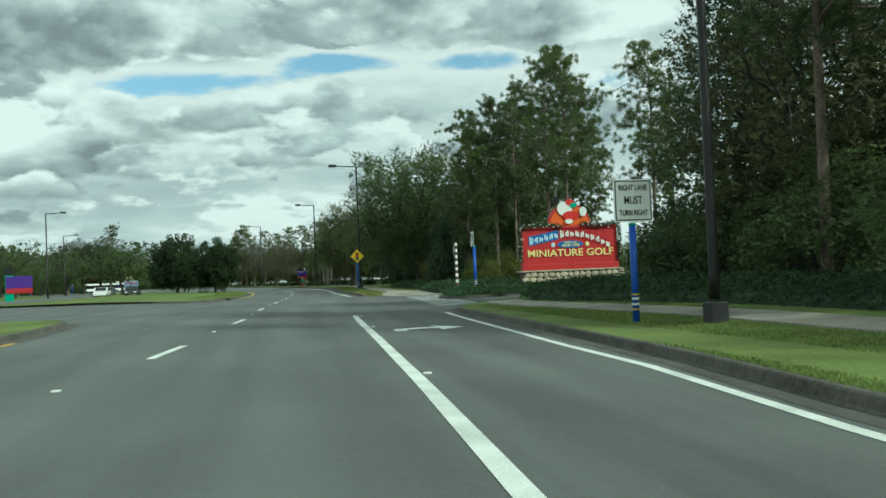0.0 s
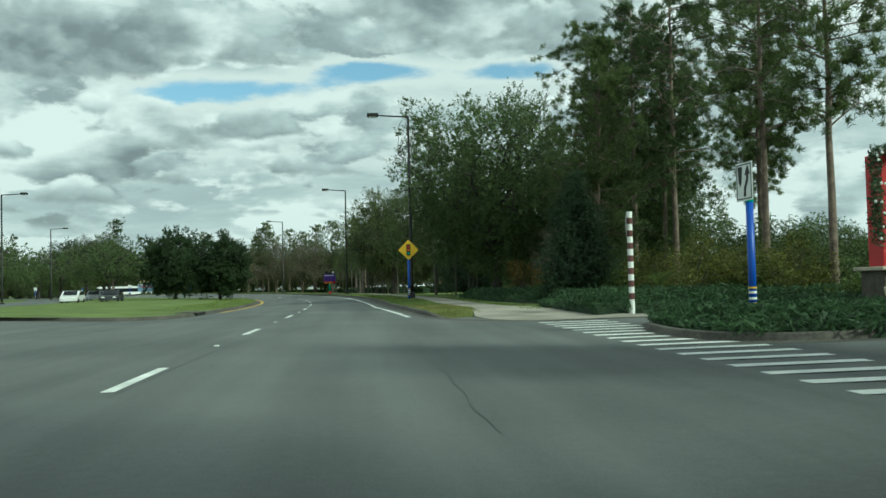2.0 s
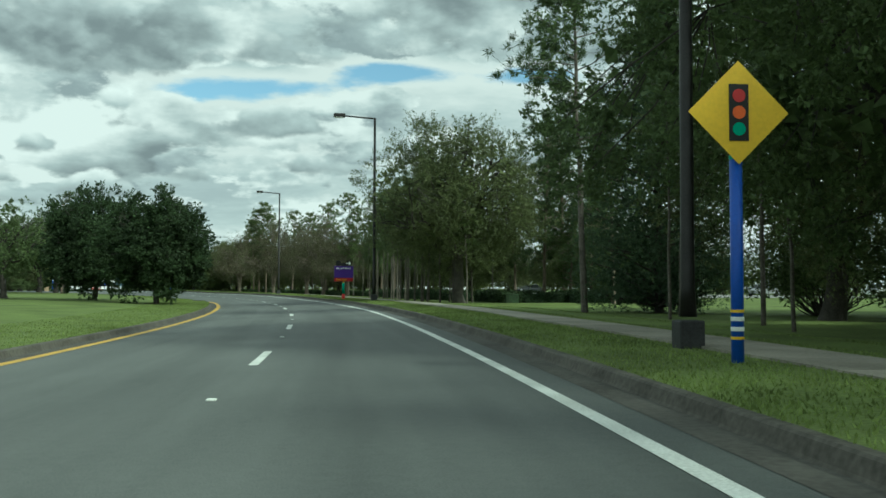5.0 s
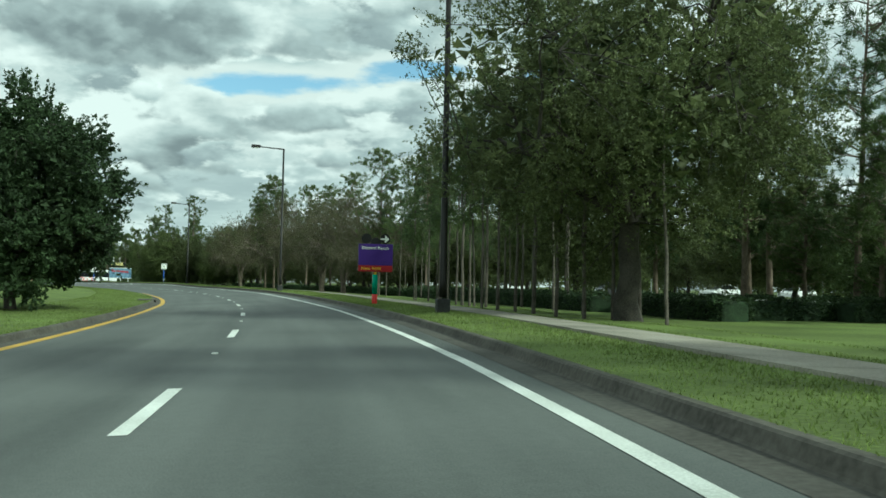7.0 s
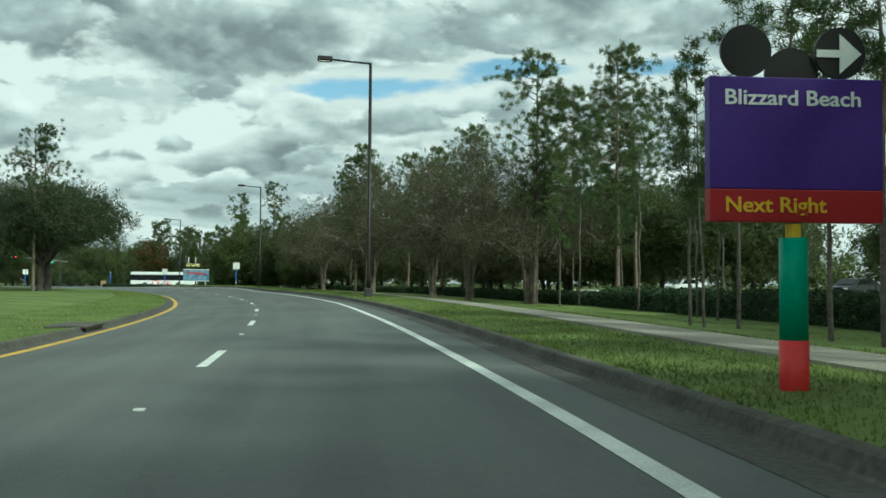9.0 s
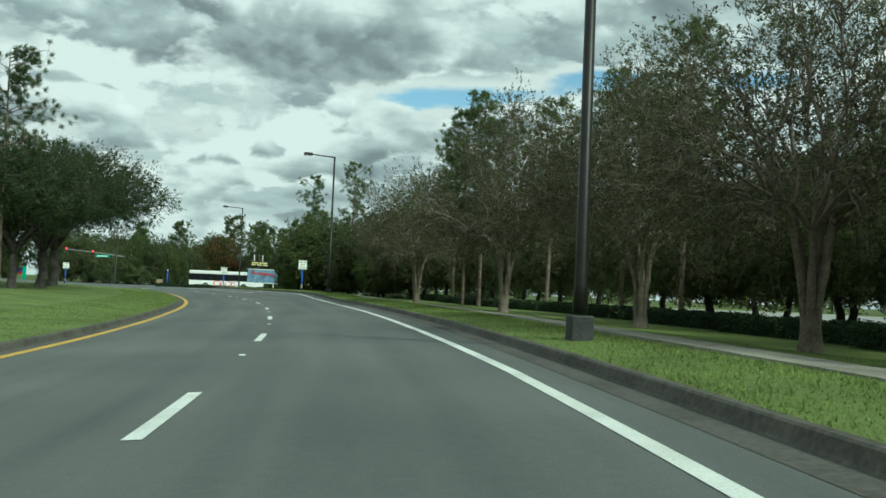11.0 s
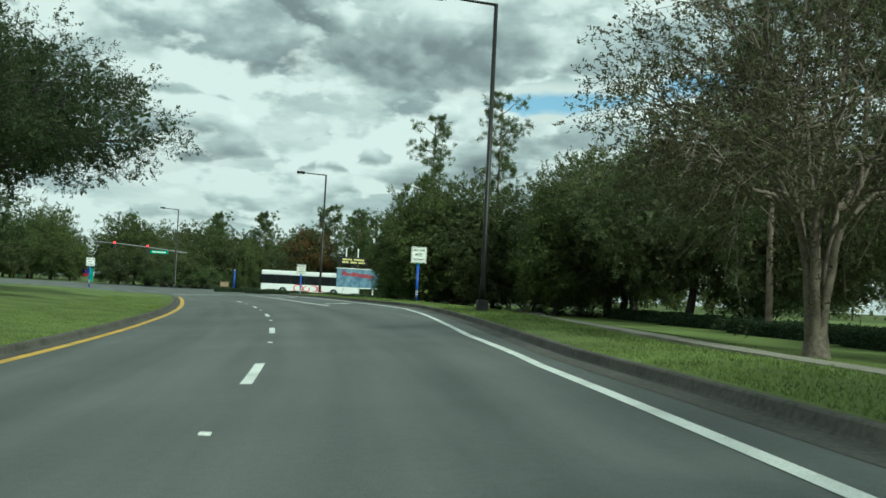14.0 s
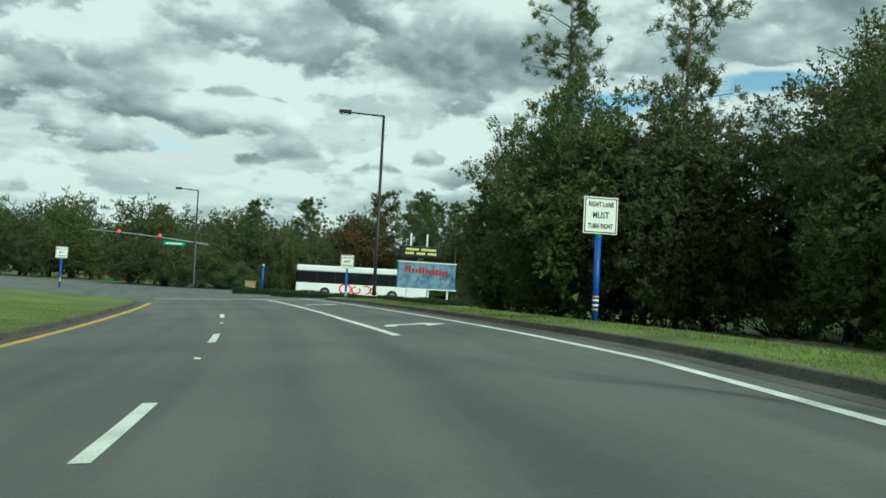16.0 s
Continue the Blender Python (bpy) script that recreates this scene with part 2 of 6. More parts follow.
def asphalt_mat():
    """Worn asphalt: aggregate, darker wheel bands along the lanes, broad stains."""
    m = bpy.data.materials.new("asphalt")
    m.use_nodes = True
    n, l = nodes_of(m.node_tree)
    out, b = n.new("ShaderNodeOutputMaterial"), n.new("ShaderNodeBsdfPrincipled")
    l.new(b.outputs[0], out.inputs[0])
    b.inputs["Roughness"].default_value = 0.72
    b.inputs["Specular IOR Level"].default_value = 0.42
    tc = n.new("ShaderNodeTexCoord")
    # lane coordinates: x across, y along
    st = n.new("ShaderNodeMapping")
    st.inputs["Scale"].default_value = (1.1, 0.05, 1)
    l.new(tc.outputs["UV"], st.inputs[0])
    streak, blotch, grain, crack = (n.new("ShaderNodeTexNoise") for _ in range(4))
    for t, s, d, v in ((streak, 1.0, 4, st.outputs[0]), (blotch, 0.22, 5, tc.outputs["UV"]), (grain, 55, 3, tc.outputs["UV"]), (crack, 9, 4, tc.outputs["UV"])):
        t.inputs["Scale"].default_value, t.inputs["Detail"].default_value = s, d
        l.new(v, t.inputs["Vector"])

    def mul(a, k, add=0.0):
        q = n.new("ShaderNodeMath")
        q.operation = "MULTIPLY_ADD"
        q.inputs[1].default_value, q.inputs[2].default_value = k, add
        l.new(a, q.inputs[0])
        return q.outputs[0]

    def plus(a, c):
        q = n.new("ShaderNodeMath")
        q.operation = "ADD"
        l.new(a, q.inputs[0])
        l.new(c, q.inputs[1])
        return q.outputs[0]

    total = plus(plus(mul(streak.outputs[0], 0.46, -0.07), mul(blotch.outputs[0], 0.32, 0.04)), plus(mul(grain.outputs[0], 0.34, -0.06), mul(crack.outputs[0], 0.14, -0.01)))
    ramp = n.new("ShaderNodeValToRGB")
    e = ramp.color_ramp.elements
    e[0].position, e[0].color = 0.40, (0.062, 0.069, 0.065, 1)
    e[1].position, e[1].color = 0.66, (0.135, 0.146, 0.137, 1)
    l.new(total, ramp.inputs[0])
    l.new(ramp.outputs[0], b.inputs["Base Color"])
    bp = n.new("ShaderNodeBump")
    bp.inputs["Strength"].default_value, bp.inputs["Distance"].default_value = 0.5, 0.012
    l.new(grain.outputs[0], bp.inputs["Height"])
    l.new(bp.outputs[0], b.inputs["Normal"])
    return m


M_ASPHALT = asphalt_mat()
M_GRASS = mat("lawn_grass", (0.140, 0.185, 0.056), 0.9, var=0.22, scale=0.35, fine=20, bump=0.8, col2=(0.085, 0.106, 0.038), spec=0.12)
M_FIELD = mat("rough_grass", (0.10, 0.13, 0.045), 0.95, var=0.25, scale=0.2, fine=9, bump=0.6, col2=(0.06, 0.07, 0.03), spec=0.1)
M_BLADE = mat("grass_blades", (0.215, 0.275, 0.086), 0.8, var=0.2, scale=0.7, fine=8, bump=0, leaf=True, island=0.3, spec=0.2)
M_KERB = mat("kerb_concrete", (0.10, 0.093, 0.078), 0.9, var=0.2, scale=0.9, fine=14, bump=0.12, col2=(0.045, 0.041, 0.034))
M_GUTTER = mat("gutter_concrete", (0.085, 0.081, 0.07), 0.9, var=0.2, scale=0.7, fine=14, bump=0.12, col2=(0.045, 0.042, 0.036))
M_WALK = mat("pavement_concrete", (0.29, 0.27, 0.225), 0.9, var=0.18, scale=0.7, fine=30, bump=0.3, col2=(0.17, 0.155, 0.125), obrand=0.12)
M_WHITE = mat("white_paint", (0.74, 0.76, 0.72), 0.7, var=0.08, scale=1.2, fine=45, bump=0.2, col2=(0.50, 0.52, 0.48))
M_YELLOW = mat("yellow_paint", (0.62, 0.40, 0.06), 0.7, var=0.1, scale=1.5, fine=45, bump=0.2, col2=(0.40, 0.26, 0.06))
M_POLE = mat("bronze_metal", (0.035, 0.033, 0.032), 0.45, 0.6, var=0.15, scale=2, fine=40, bump=0.05)
M_BLUE = mat("blue_enamel", (0.012, 0.075, 0.42), 0.4, var=0.08, scale=2, fine=30, bump=0.03)
M_SIGNWHITE = mat("white_sheeting", (0.80, 0.82, 0.78), 0.5, var=0.03, scale=2, fine=30, bump=0.0)
M_BLACK = mat("black_enamel", (0.012, 0.012, 0.012), 0.45, var=0.1, scale=3, fine=30, bump=0.02)
M_PURPLE = mat("purple_sheeting", (0.055, 0.016, 0.22), 0.5, var=0.05, scale=1.2, fine=20, bump=0)
M_RED = mat("red_enamel", (0.46, 0.025, 0.03), 0.5, var=0.06, scale=1.5, fine=20, bump=0.02)
M_TEAL = mat("teal_enamel", (0.01, 0.34, 0.20), 0.45, var=0.08, scale=1.5, fine=20, bump=0.02)
M_GOLD = mat("yellow_enamel", (0.78, 0.50, 0.03), 0.5, var=0.05, scale=2, fine=25, bump=0.0)
M_LTYEL = mat("pale_yellow_enamel", (0.85, 0.78, 0.30), 0.5, var=0.05, scale=2, fine=25, bump=0.0)
M_ORANGE = mat("orange_enamel", (0.72, 0.12, 0.02), 0.5, var=0.06, scale=2, fine=25, bump=0.0)
M_GREYMET = mat("galvanised_steel", (0.30, 0.31, 0.31), 0.45, 0.7, var=0.12, scale=4, fine=50, bump=0.05)
M_DARKMET = mat("dark_steel", (0.05, 0.05, 0.05), 0.5, 0.5, var=0.12, scale=4, fine=50, bump=0.05)
M_STONE = mat("field_stone", (0.52, 0.45, 0.33), 0.9, var=0.18, scale=3, fine=25, bump=0.5, col2=(0.30, 0.26, 0.20), obrand=0.22)
M_MORTAR = mat("mortar", (0.10, 0.085, 0.07), 0.95, var=0.2, scale=4, fine=30, bump=0.4)
M_GLASS = mat("dark_glass", (0.012, 0.014, 0.016), 0.08, var=0.05, scale=1, fine=10, bump=0.0, spec=0.6)
M_RUBBER = mat("rubber", (0.02, 0.02, 0.02), 0.85, var=0.1, scale=5, fine=40, bump=0.1)
M_BUSWHITE = mat("white_coachwork", (0.78, 0.79, 0.78), 0.3, var=0.04, scale=0.7, fine=10, bump=0)
M_BARK_PINE = mat("pine_bark", (0.19, 0.145, 0.115), 0.95, var=0.25, scale=2.5, fine=18, bump=0.8, col2=(0.08, 0.062, 0.05))
M_BARK_OAK = mat("oak_bark", (0.068, 0.06, 0.052), 0.95, var=0.25, scale=2.5, fine=22, bump=0.8, col2=(0.03, 0.027, 0.024))
M_BARK_CRAPE = mat("crape_bark", (0.19, 0.155, 0.125), 0.85, var=0.2, scale=3, fine=14, bump=0.3, col2=(0.10, 0.08, 0.064))
M_BARK_PALE = mat("pale_bark", (0.13, 0.113, 0.096), 0.95, var=0.22, scale=2.2, fine=16, bump=0.7, col2=(0.058, 0.05, 0.042))


def leafmat(name, c, c2, isl=0.35):
    return mat(name, c, 0.6, var=0.15, scale=0.5, fine=6, bump=0, col2=c2, leaf=True, island=isl, spec=0.25)


L_OAK = leafmat("oak_leaves", (0.130, 0.176, 0.068), (0.068, 0.095, 0.040))
L_OAKB = leafmat("oak_leaves_olive", (0.140, 0.162, 0.068), (0.074, 0.090, 0.041))
L_MAG = leafmat("magnolia_leaves", (0.060, 0.094, 0.040), (0.034, 0.052, 0.025), 0.45)
L_PINE = leafmat("pine_needles", (0.132, 0.174, 0.062), (0.066, 0.096, 0.038))
L_PINED = leafmat("dark_pine_needles", (0.098, 0.138, 0.056), (0.05, 0.076, 0.034))
L_CRAPE = leafmat("crape_leaves", (0.110, 0.120, 0.060), (0.088, 0.076, 0.046), 0.5)
L_JUNI = leafmat("juniper_foliage", (0.062, 0.108, 0.046), (0.028, 0.054, 0.025))
L_SHRUB = leafmat("shrub_leaves", (0.10, 0.14, 0.035), (0.05, 0.07, 0.02))
L_AUTUMN = leafmat("autumn_leaves", (0.22, 0.13, 0.03), (0.11, 0.10, 0.03))
L_CEDAR = leafmat("cedar_foliage", (0.090, 0.132, 0.069), (0.044, 0.069, 0.040))

# ---- the road's line: distance s along the lane line, u to its right ----
def line_x(y):
    t = (y - 130.0) / 100.0
    r = 0.0
    for c in ROAD:
        r = r * t + c
    return r


def line_slope(y):
    return (line_x(y + 0.1) - line_x(y - 0.1)) / 0.2


_y = np.arange(-340.0, 620.0, 0.5)
_a, _b = 25.0, 236.0
_c2 = (line_slope(_b) - line_slope(_b - 15)) / 15
_ye = np.minimum(_y, 330.0)
_xe = line_x(_b) + line_slope(_b) * (_ye - _b) + _c2 / 2 * (_ye - _b) ** 2
_xe = _xe + (_y - _ye) * (line_slope(_b) + _c2 * (330.0 - _b))
_x = np.where(_y < _a, line_x(_a) + line_slope(_a) * (_y - _a), np.where(_y > _b, _xe, line_x(_y)))
_s = np.concatenate([[0], np.cumsum(np.hypot(np.diff(_x), np.diff(_y)))])
_s -= np.interp(-40.0, _y, _s)
_h = np.unwrap(np.arctan2(np.gradient(_y), np.gradient(_x)))

BANK_S = (0, 42, 70, 90, 108, 131, 150, 170, 190, 215, 230, 300, 330, 360, 400)
BANK_E = (-.019, -.019, -.016, 0, .012, .028, .036, .036, .034, .055, .064, .064, .05, .02, 0)
KERB_R = ((-300, 4.6), (20, 4.9), (47.5, 6.05), (52.7, 6.6), (66, 7.1), (98, 5.6), (101.2, 5.05), (109, 4.65), (117, 4.3), (154, 4.25), (186, 4.5),
          (236, 4.6), (266, 4.85), (271, 5.2), (288, 6.75), (295, 7.3), (345, 7.3), (420, 7.3))
EDGE_R = ((-300, 4.1), (20, 4.4), (46.8, 5.5), (52, 6), (56, 6.1), (72, 6.85), (101, 4.45), (106, 4.2), (116.5, 3.6), (134, 3.485), (147, 3.492), (159, 3.601), (160, 3.592), (171, 3.558), (183, 3.596), (185, 3.6), (195, 3.577), (207, 3.6), (218, 3.739), (219, 3.759), (231, 3.722), (240, 3.761), (243, 3.793), (255, 3.851), (265, 4.119), (267, 4.251), (273, 4.531), (279, 5.095), (288, 6.008), (291, 6.262), (294, 6.509), (302, 6.601), (345, 6.6))
KERB_L = ((-300, -4.6), (104, -4.9), (120, -4.9), (160, -4.4), (196, -4.25), (250, -4.85), (287, -4.65), (315, -4.1), (332, -3.6))


def table(tab, s):
    return np.interp(s, [p[0] for p in tab], [p[1] for p in tab])


def bank(s):
    return np.interp(s, BANK_S, BANK_E)


def base_z(s, u):
    """The paved level: the carriageway leans by bank(s), and flattens out beyond its kerbs."""
    e, k = bank(s), table(KERB_R, s)
    hi = e * np.minimum(np.maximum(u, -5.0), k + 1.5)
    w = np.clip((u - k - 1.5) / 6.0, 0, 1)
    w = w * w * (3 - 2 * w)
    v = np.clip((-u - 5.0) / 10.0, 0, 1)
    v = v * v * (3 - 2 * v)
    return hi * (1 - np.maximum(w, v)) + 0.08 * w + 0.05 * v


def at(s, u, dz=0.0):
    y, h = np.interp(s, _s, _y), np.interp(s, _s, _h)
    x = np.interp(s, _s, _x)
    return np.stack(np.broadcast_arrays(x + np.sin(h) * u, y - np.cos(h) * u, base_z(s, u) + dz), -1)


def spot(s, u, dz=0.15):
    return Vector(at(float(s), float(u), dz))


def heading(s):
    """Degrees by which the road's direction is turned from +y, anticlockwise."""
    return math.degrees(float(np.interp(s, _s, _h))) - 90.0


# ---- mesh helpers ----
def mesh_from(name, verts, faces, material=None, smooth=False, uv=None):
    me = bpy.data.meshes.new(name)
    verts = np.asarray(verts, dtype=np.float32)
    me.from_pydata(verts.tolist() if len(verts) < 200000 else [tuple(v) for v in verts], [], [tuple(f) for f in faces])
    if material:
        me.materials.append(material)
    if uv is not None:
        lay = me.uv_layers.new(name="UVMap")
        idx = np.zeros(len(me.loops), dtype=np.int32)
        me.loops.foreach_get("vertex_index", idx)
        lay.data.foreach_set("uv", np.asarray(uv, dtype=np.float32)[idx].ravel())
    if smooth:
        me.polygons.foreach_set("use_smooth", [True] * len(me.polygons))
    me.update()
    return me


def grid_faces(r, c):
    i, j = np.meshgrid(np.arange(r - 1), np.arange(c - 1), indexing="ij")
    a = (i * c + j).ravel()
    return np.stack([a, a + 1, a + c + 1, a + c], 1).tolist()


def sheet(name, S, U, dz, material, flip=False, smooth=True):
    """A sheet over a grid of road coordinates."""
    r, c = S.shape
    pts = at(S.ravel(), U.ravel(), np.broadcast_to(dz, S.shape).ravel())
    f = grid_faces(r, c)
    if flip:
        f = [q[::-1] for q in f]
    return new(name, mesh_from(name, pts, f, material, smooth, np.stack([U.ravel(), S.ravel()], 1)))


def bm_box(bm, lo, hi, m=None, bevel=0.0):
    verts = bmesh.ops.create_cube(bm, size=1.0)["verts"]
    lo, hi = Vector(lo), Vector(hi)
    for v in verts:
        v.co = Vector(((v.co.x + 0.5) * (hi.x - lo.x) + lo.x, (v.co.y + 0.5) * (hi.y - lo.y) + lo.y, (v.co.z + 0.5) * (hi.z - lo.z) + lo.z))
    if bevel:
        edges = list({e for v in verts for e in v.link_edges})
        got = bmesh.ops.bevel(bm, geom=edges, offset=bevel, segments=2, affect="EDGES", profile=0.5)
        verts = list({v for f in got["faces"] for v in f.verts} | {v for v in verts if v.is_valid})
    if m:
        bmesh.ops.transform(bm, matrix=m, verts=verts)
    return verts


def bm_tube(bm, pts, radii, sides=10, cap=True):
    """A tube along a line of points."""
    rings = []
    for i, p in enumerate(pts):
        p = Vector(p)
        d = (Vector(pts[min(i + 1, len(pts) - 1)]) - Vector(pts[max(i - 1, 0)])).normalized()
        a = d.cross(Vector((0.31, 0.95, 0.05)))
        if a.length < 1e-3:
            a = d.cross(Vector((1, 0, 0)))
        a.normalize()
        b = d.cross(a)
        r = radii[i] if hasattr(radii, "__len__") else radii
        rings.append([bm.verts.new(p + (a * math.cos(t) + b * math.sin(t)) * r) for t in (2 * math.pi * k / sides for k in range(sides))])
    for q, w in zip(rings, rings[1:]):
        for k in range(sides):
            bm.faces.new((q[k], q[(k + 1) % sides], w[(k + 1) % sides], w[k]))
    if cap:
        bm.faces.new(rings[0][::-1])
        bm.faces.new(rings[-1])


def bm_prism(bm, outline, y0, y1):
    """An outline in x, z pushed from y0 to y1."""
    a = [bm.verts.new((x, y0, z)) for x, z in outline]
    b = [bm.verts.new((x, y1, z)) for x, z in outline]
    k = len(outline)
    bm.faces.new(a)
    bm.faces.new(b[::-1])
    for i in range(k):
        bm.faces.new((a[i], b[i], b[(i + 1) % k], a[(i + 1) % k]))


def part(name, bm, material, parent=None, label="", smooth=False, recalc=True):
    """Links a bmesh as one mesh object under a thing or a part."""
    if recalc:
        bmesh.ops.recalc_face_normals(bm, faces=bm.faces)
    me = bpy.data.meshes.new(name)
    bm.to_mesh(me)
    bm.free()
    me.materials.append(material)
    if smooth:
        for p in me.polygons:
            p.use_smooth = True
    ob = new(name, me)
    if parent is not None:
        ob.parent = parent
    if label:
        ob["label"] = label
    return ob


def thing(name, m, label, category, group=""):
    ob = new(name)
    ob.empty_display_size = 0.3
    ob.matrix_basis = m
    return tagged(ob, label, category, group)


def lettering(name, text, size, parent, m, material, width=None, depth=0.006, label="", bold=0.0):
    """Raised lettering as one mesh, in the x-z plane, centred on m and facing -y."""
    cu = bpy.data.curves.new("text", "FONT")
    cu.body, cu.size, cu.extrude, cu.align_x, cu.align_y, cu.offset = text, size, depth, "CENTER", "CENTER", bold
    cu.resolution_u = 4
    tmp = bpy.data.objects.new("text", cu)
    me = bpy.data.meshes.new_from_object(tmp)
    bpy.data.objects.remove(tmp)
    me.materials.clear()
    me.materials.append(material)
    xs = [v.co.x for v in me.vertices]
    k = width / (max(xs) - min(xs)) if width else 1.0
    me.transform(m @ pose(0, 0, 0, 90, 0, 0) @ Matrix.Diagonal((k, 1, 1, 1)))
    me.name = name
    ob = new(name, me)
    ob.parent = parent
    if label:
        ob["label"] = label
    return ob


# ---- ground and carriageway ----
def srange(a, b, step):
    return np.linspace(a, b, max(2, int(round((b - a) / step)) + 1))


def make_ground():
    S0, U0 = srange(-60, 470, 4), np.array([-150, -110, -80, -60, -45, -32, -24, -18, -12, -8, -5, 0, 5, 8, 11, 14, 18, 24, 32, 45, 60, 80, 110, 150.0])
    S, U = np.meshgrid(S0, U0, indexing="ij")
    pts = at(S.ravel(), U.ravel(), -0.10)
    r, c = S.shape
    f = grid_faces(r, c)
    # outer skirt to the horizon
    ring = [i * c for i in range(r)] + [(r - 1) * c + j for j in range(1, c)] + [i * c + c - 1 for i in range(r - 2, -1, -1)] + [j for j in range(c - 2, 0, -1)]
    mid = np.array([-50.0, 170.0])
    outer = []
    for k in ring:
        d = pts[k, :2] - mid
        outer.append((*(mid + d / np.hypot(*d) * 3200.0), -0.1))
    n0, m = len(pts), len(ring)
    f += [(ring[k], ring[(k + 1) % m], n0 + (k + 1) % m, n0 + k) for k in range(m)]
    f = [q[::-1] for q in f]
    me = mesh_from("ground", np.concatenate([pts, np.array(outer)]), f, M_FIELD, True)
    bm = bmesh.new()
    bm.from_mesh(me)
    bmesh.ops.recalc_face_normals(bm, faces=bm.faces)
    if sum(q.normal.z for q in bm.faces) < 0:
        bmesh.ops.reverse_faces(bm, faces=bm.faces)
    bm.to_mesh(me)
    bm.free()
    tagged(new("ground", me), "rough green and brown grass reaching to the horizon", "ground", kind="structure")


M_LOT = mat("lot_concrete", (0.30, 0.30, 0.28), 0.9, var=0.12, scale=0.3, fine=10, bump=0.2, col2=(0.22, 0.22, 0.205))
make_ground()
_S, _U = np.meshgrid(srange(-60, 345, 1.5), np.linspace(-15, 15, 31), indexing="ij")
road = tagged(sheet("road", _S, _U, 0.0, M_ASPHALT, True), "worn grey asphalt road with lane markings", "road", kind="structure")
for a, b, c, d, lab in ((74, 100, 15, 90, "grey asphalt side road with a striped crossing"), (60, 118, -90, -15, "grey asphalt opening through the grass median"),
                        (345, 430, -90, 60, "wide grey asphalt road junction")):
    _S, _U = np.meshgrid(srange(a, b, 2), srange(c, d, 3), indexing="ij")
    tagged(sheet("side_road", _S, _U, 0.0 if b != 430 else -0.002, M_ASPHALT, True), lab, "road", kind="structure")


_S, _U = np.meshgrid(srange(118, 345, 3), srange(-33, -24, 3), indexing="ij")
tagged(sheet("far_carriageway", _S, _U, 0.17, M_ASPHALT, True), "grey asphalt carriageway beyond the median lawn", "road", kind="structure")
_S, _U = np.meshgrid(srange(196, 300, 3), srange(27, 75, 4), indexing="ij")
tagged(sheet("parking_lot", _S, _U, 0.2, M_LOT, True), "pale grey concrete parking lot behind the hedge", "parking lot", kind="structure")


def marking(name, s0, s1, u0, u1, material, label, tab=None, step=1.0, dz=0.006):
    """A painted line; u0 and u1 are its edges, or offsets from a table's line."""
    S1 = srange(s0, s1, step)
    off = table(tab, S1) if tab else np.zeros_like(S1)
    S = np.stack([S1, S1], 1)
    U = np.stack([off + u0, off + u1], 1)
    return tagged(sheet(name, S, U, dz, material, True), label, "road marking", kind="structure")


LANE = ((-60, -2.4), (45, -1.35), (52.6, -1.05), (57, -0.8), (60, -0.56), (65, -0.36), (71, 0.0), (150, 0.0), (159, 0.007), (171, -0.008), (183, 0.012), (195, 0.002), (207, 0), (219, 0.018), (231, 0.048), (243, -0.038), (255, 0.011), (267, 0.022), (279, -0.034), (291, -0.012), (300, 0.0), (400, 0.0))
for k in range(-6, 21):
    f = 71.42 + 12.195 * k
    ob = marking("lane_dash", f - 3.05, f, -0.075, 0.075, M_WHITE, "worn white painted lane dash on asphalt", LANE)
    ob["group"] = "lane dashes"
marking("edge_line", -60, 72.0, -0.16, 0.0, M_WHITE, "solid white painted edge line", EDGE_R)
marking("edge_line", 101.0, 343, -0.16, 0.0, M_WHITE, "solid white painted edge line", EDGE_R)
marking("turn_lane_line", -60, 71.6, -0.09, 0.09, M_WHITE, "wide solid white turn lane line", ((-60, 1.0), (43, 2.42), (46.4, 2.60), (51, 2.83), (60, 3.2), (71.4, 3.62)))
marking("turn_lane_line", 301.0, 338, -0.1, 0.1, M_WHITE, "wide solid white turn lane line", ((301, 3.8), (310, 3.6), (338, 3.5)))
marking("yellow_line", 119, 331, 0.38, 0.62, M_YELLOW, "solid yellow painted line beside the median kerb", KERB_L)
marking("yellow_line", -60, 62, 0.32, 0.48, M_YELLOW, "solid yellow painted line beside the median kerb", KERB_L)
marking("stop_line", 339, 339.6, -3.0, 6.4, M_WHITE, "wide white painted stop line", dz=0.008)


def seam(pts, w=0.03):
    """A dark tar seam or crack wandering over the asphalt."""
    P = np.array(pts, float)
    d = np.concatenate([[0], np.cumsum(np.hypot(*np.diff(P, axis=0).T))])
    q = np.arange(0, d[-1], 0.18)
    s, u = np.interp(q, d, P[:, 0]), np.interp(q, d, P[:, 1])
    j = np.array([[noise.noise((a * 0.9, b * 0.9, 1.0)), noise.noise((a * 0.9, b * 0.9, 7.0))] for a, b in zip(s, u)]) * 0.06
    s, u = s + j[:, 0], u + j[:, 1]
    ts, tu = np.gradient(s), np.gradient(u)
    k = np.hypot(ts, tu) + 1e-9
    half = w * (0.6 + 0.5 * np.abs(np.sin(q * 1.7))) / 2
    S = np.stack([s - tu / k * half, s + tu / k * half], 1)
    U = np.stack([u + ts / k * half, u - ts / k * half], 1)
    ob = sheet("road_seam", S, U, 0.004, M_TAR, True)
    if sum(f.normal.z for f in ob.data.polygons) < 0:
        ob.data.flip_normals()
    return tagged(ob, "dark tar-filled crack in the asphalt", "road seam", kind="structure")


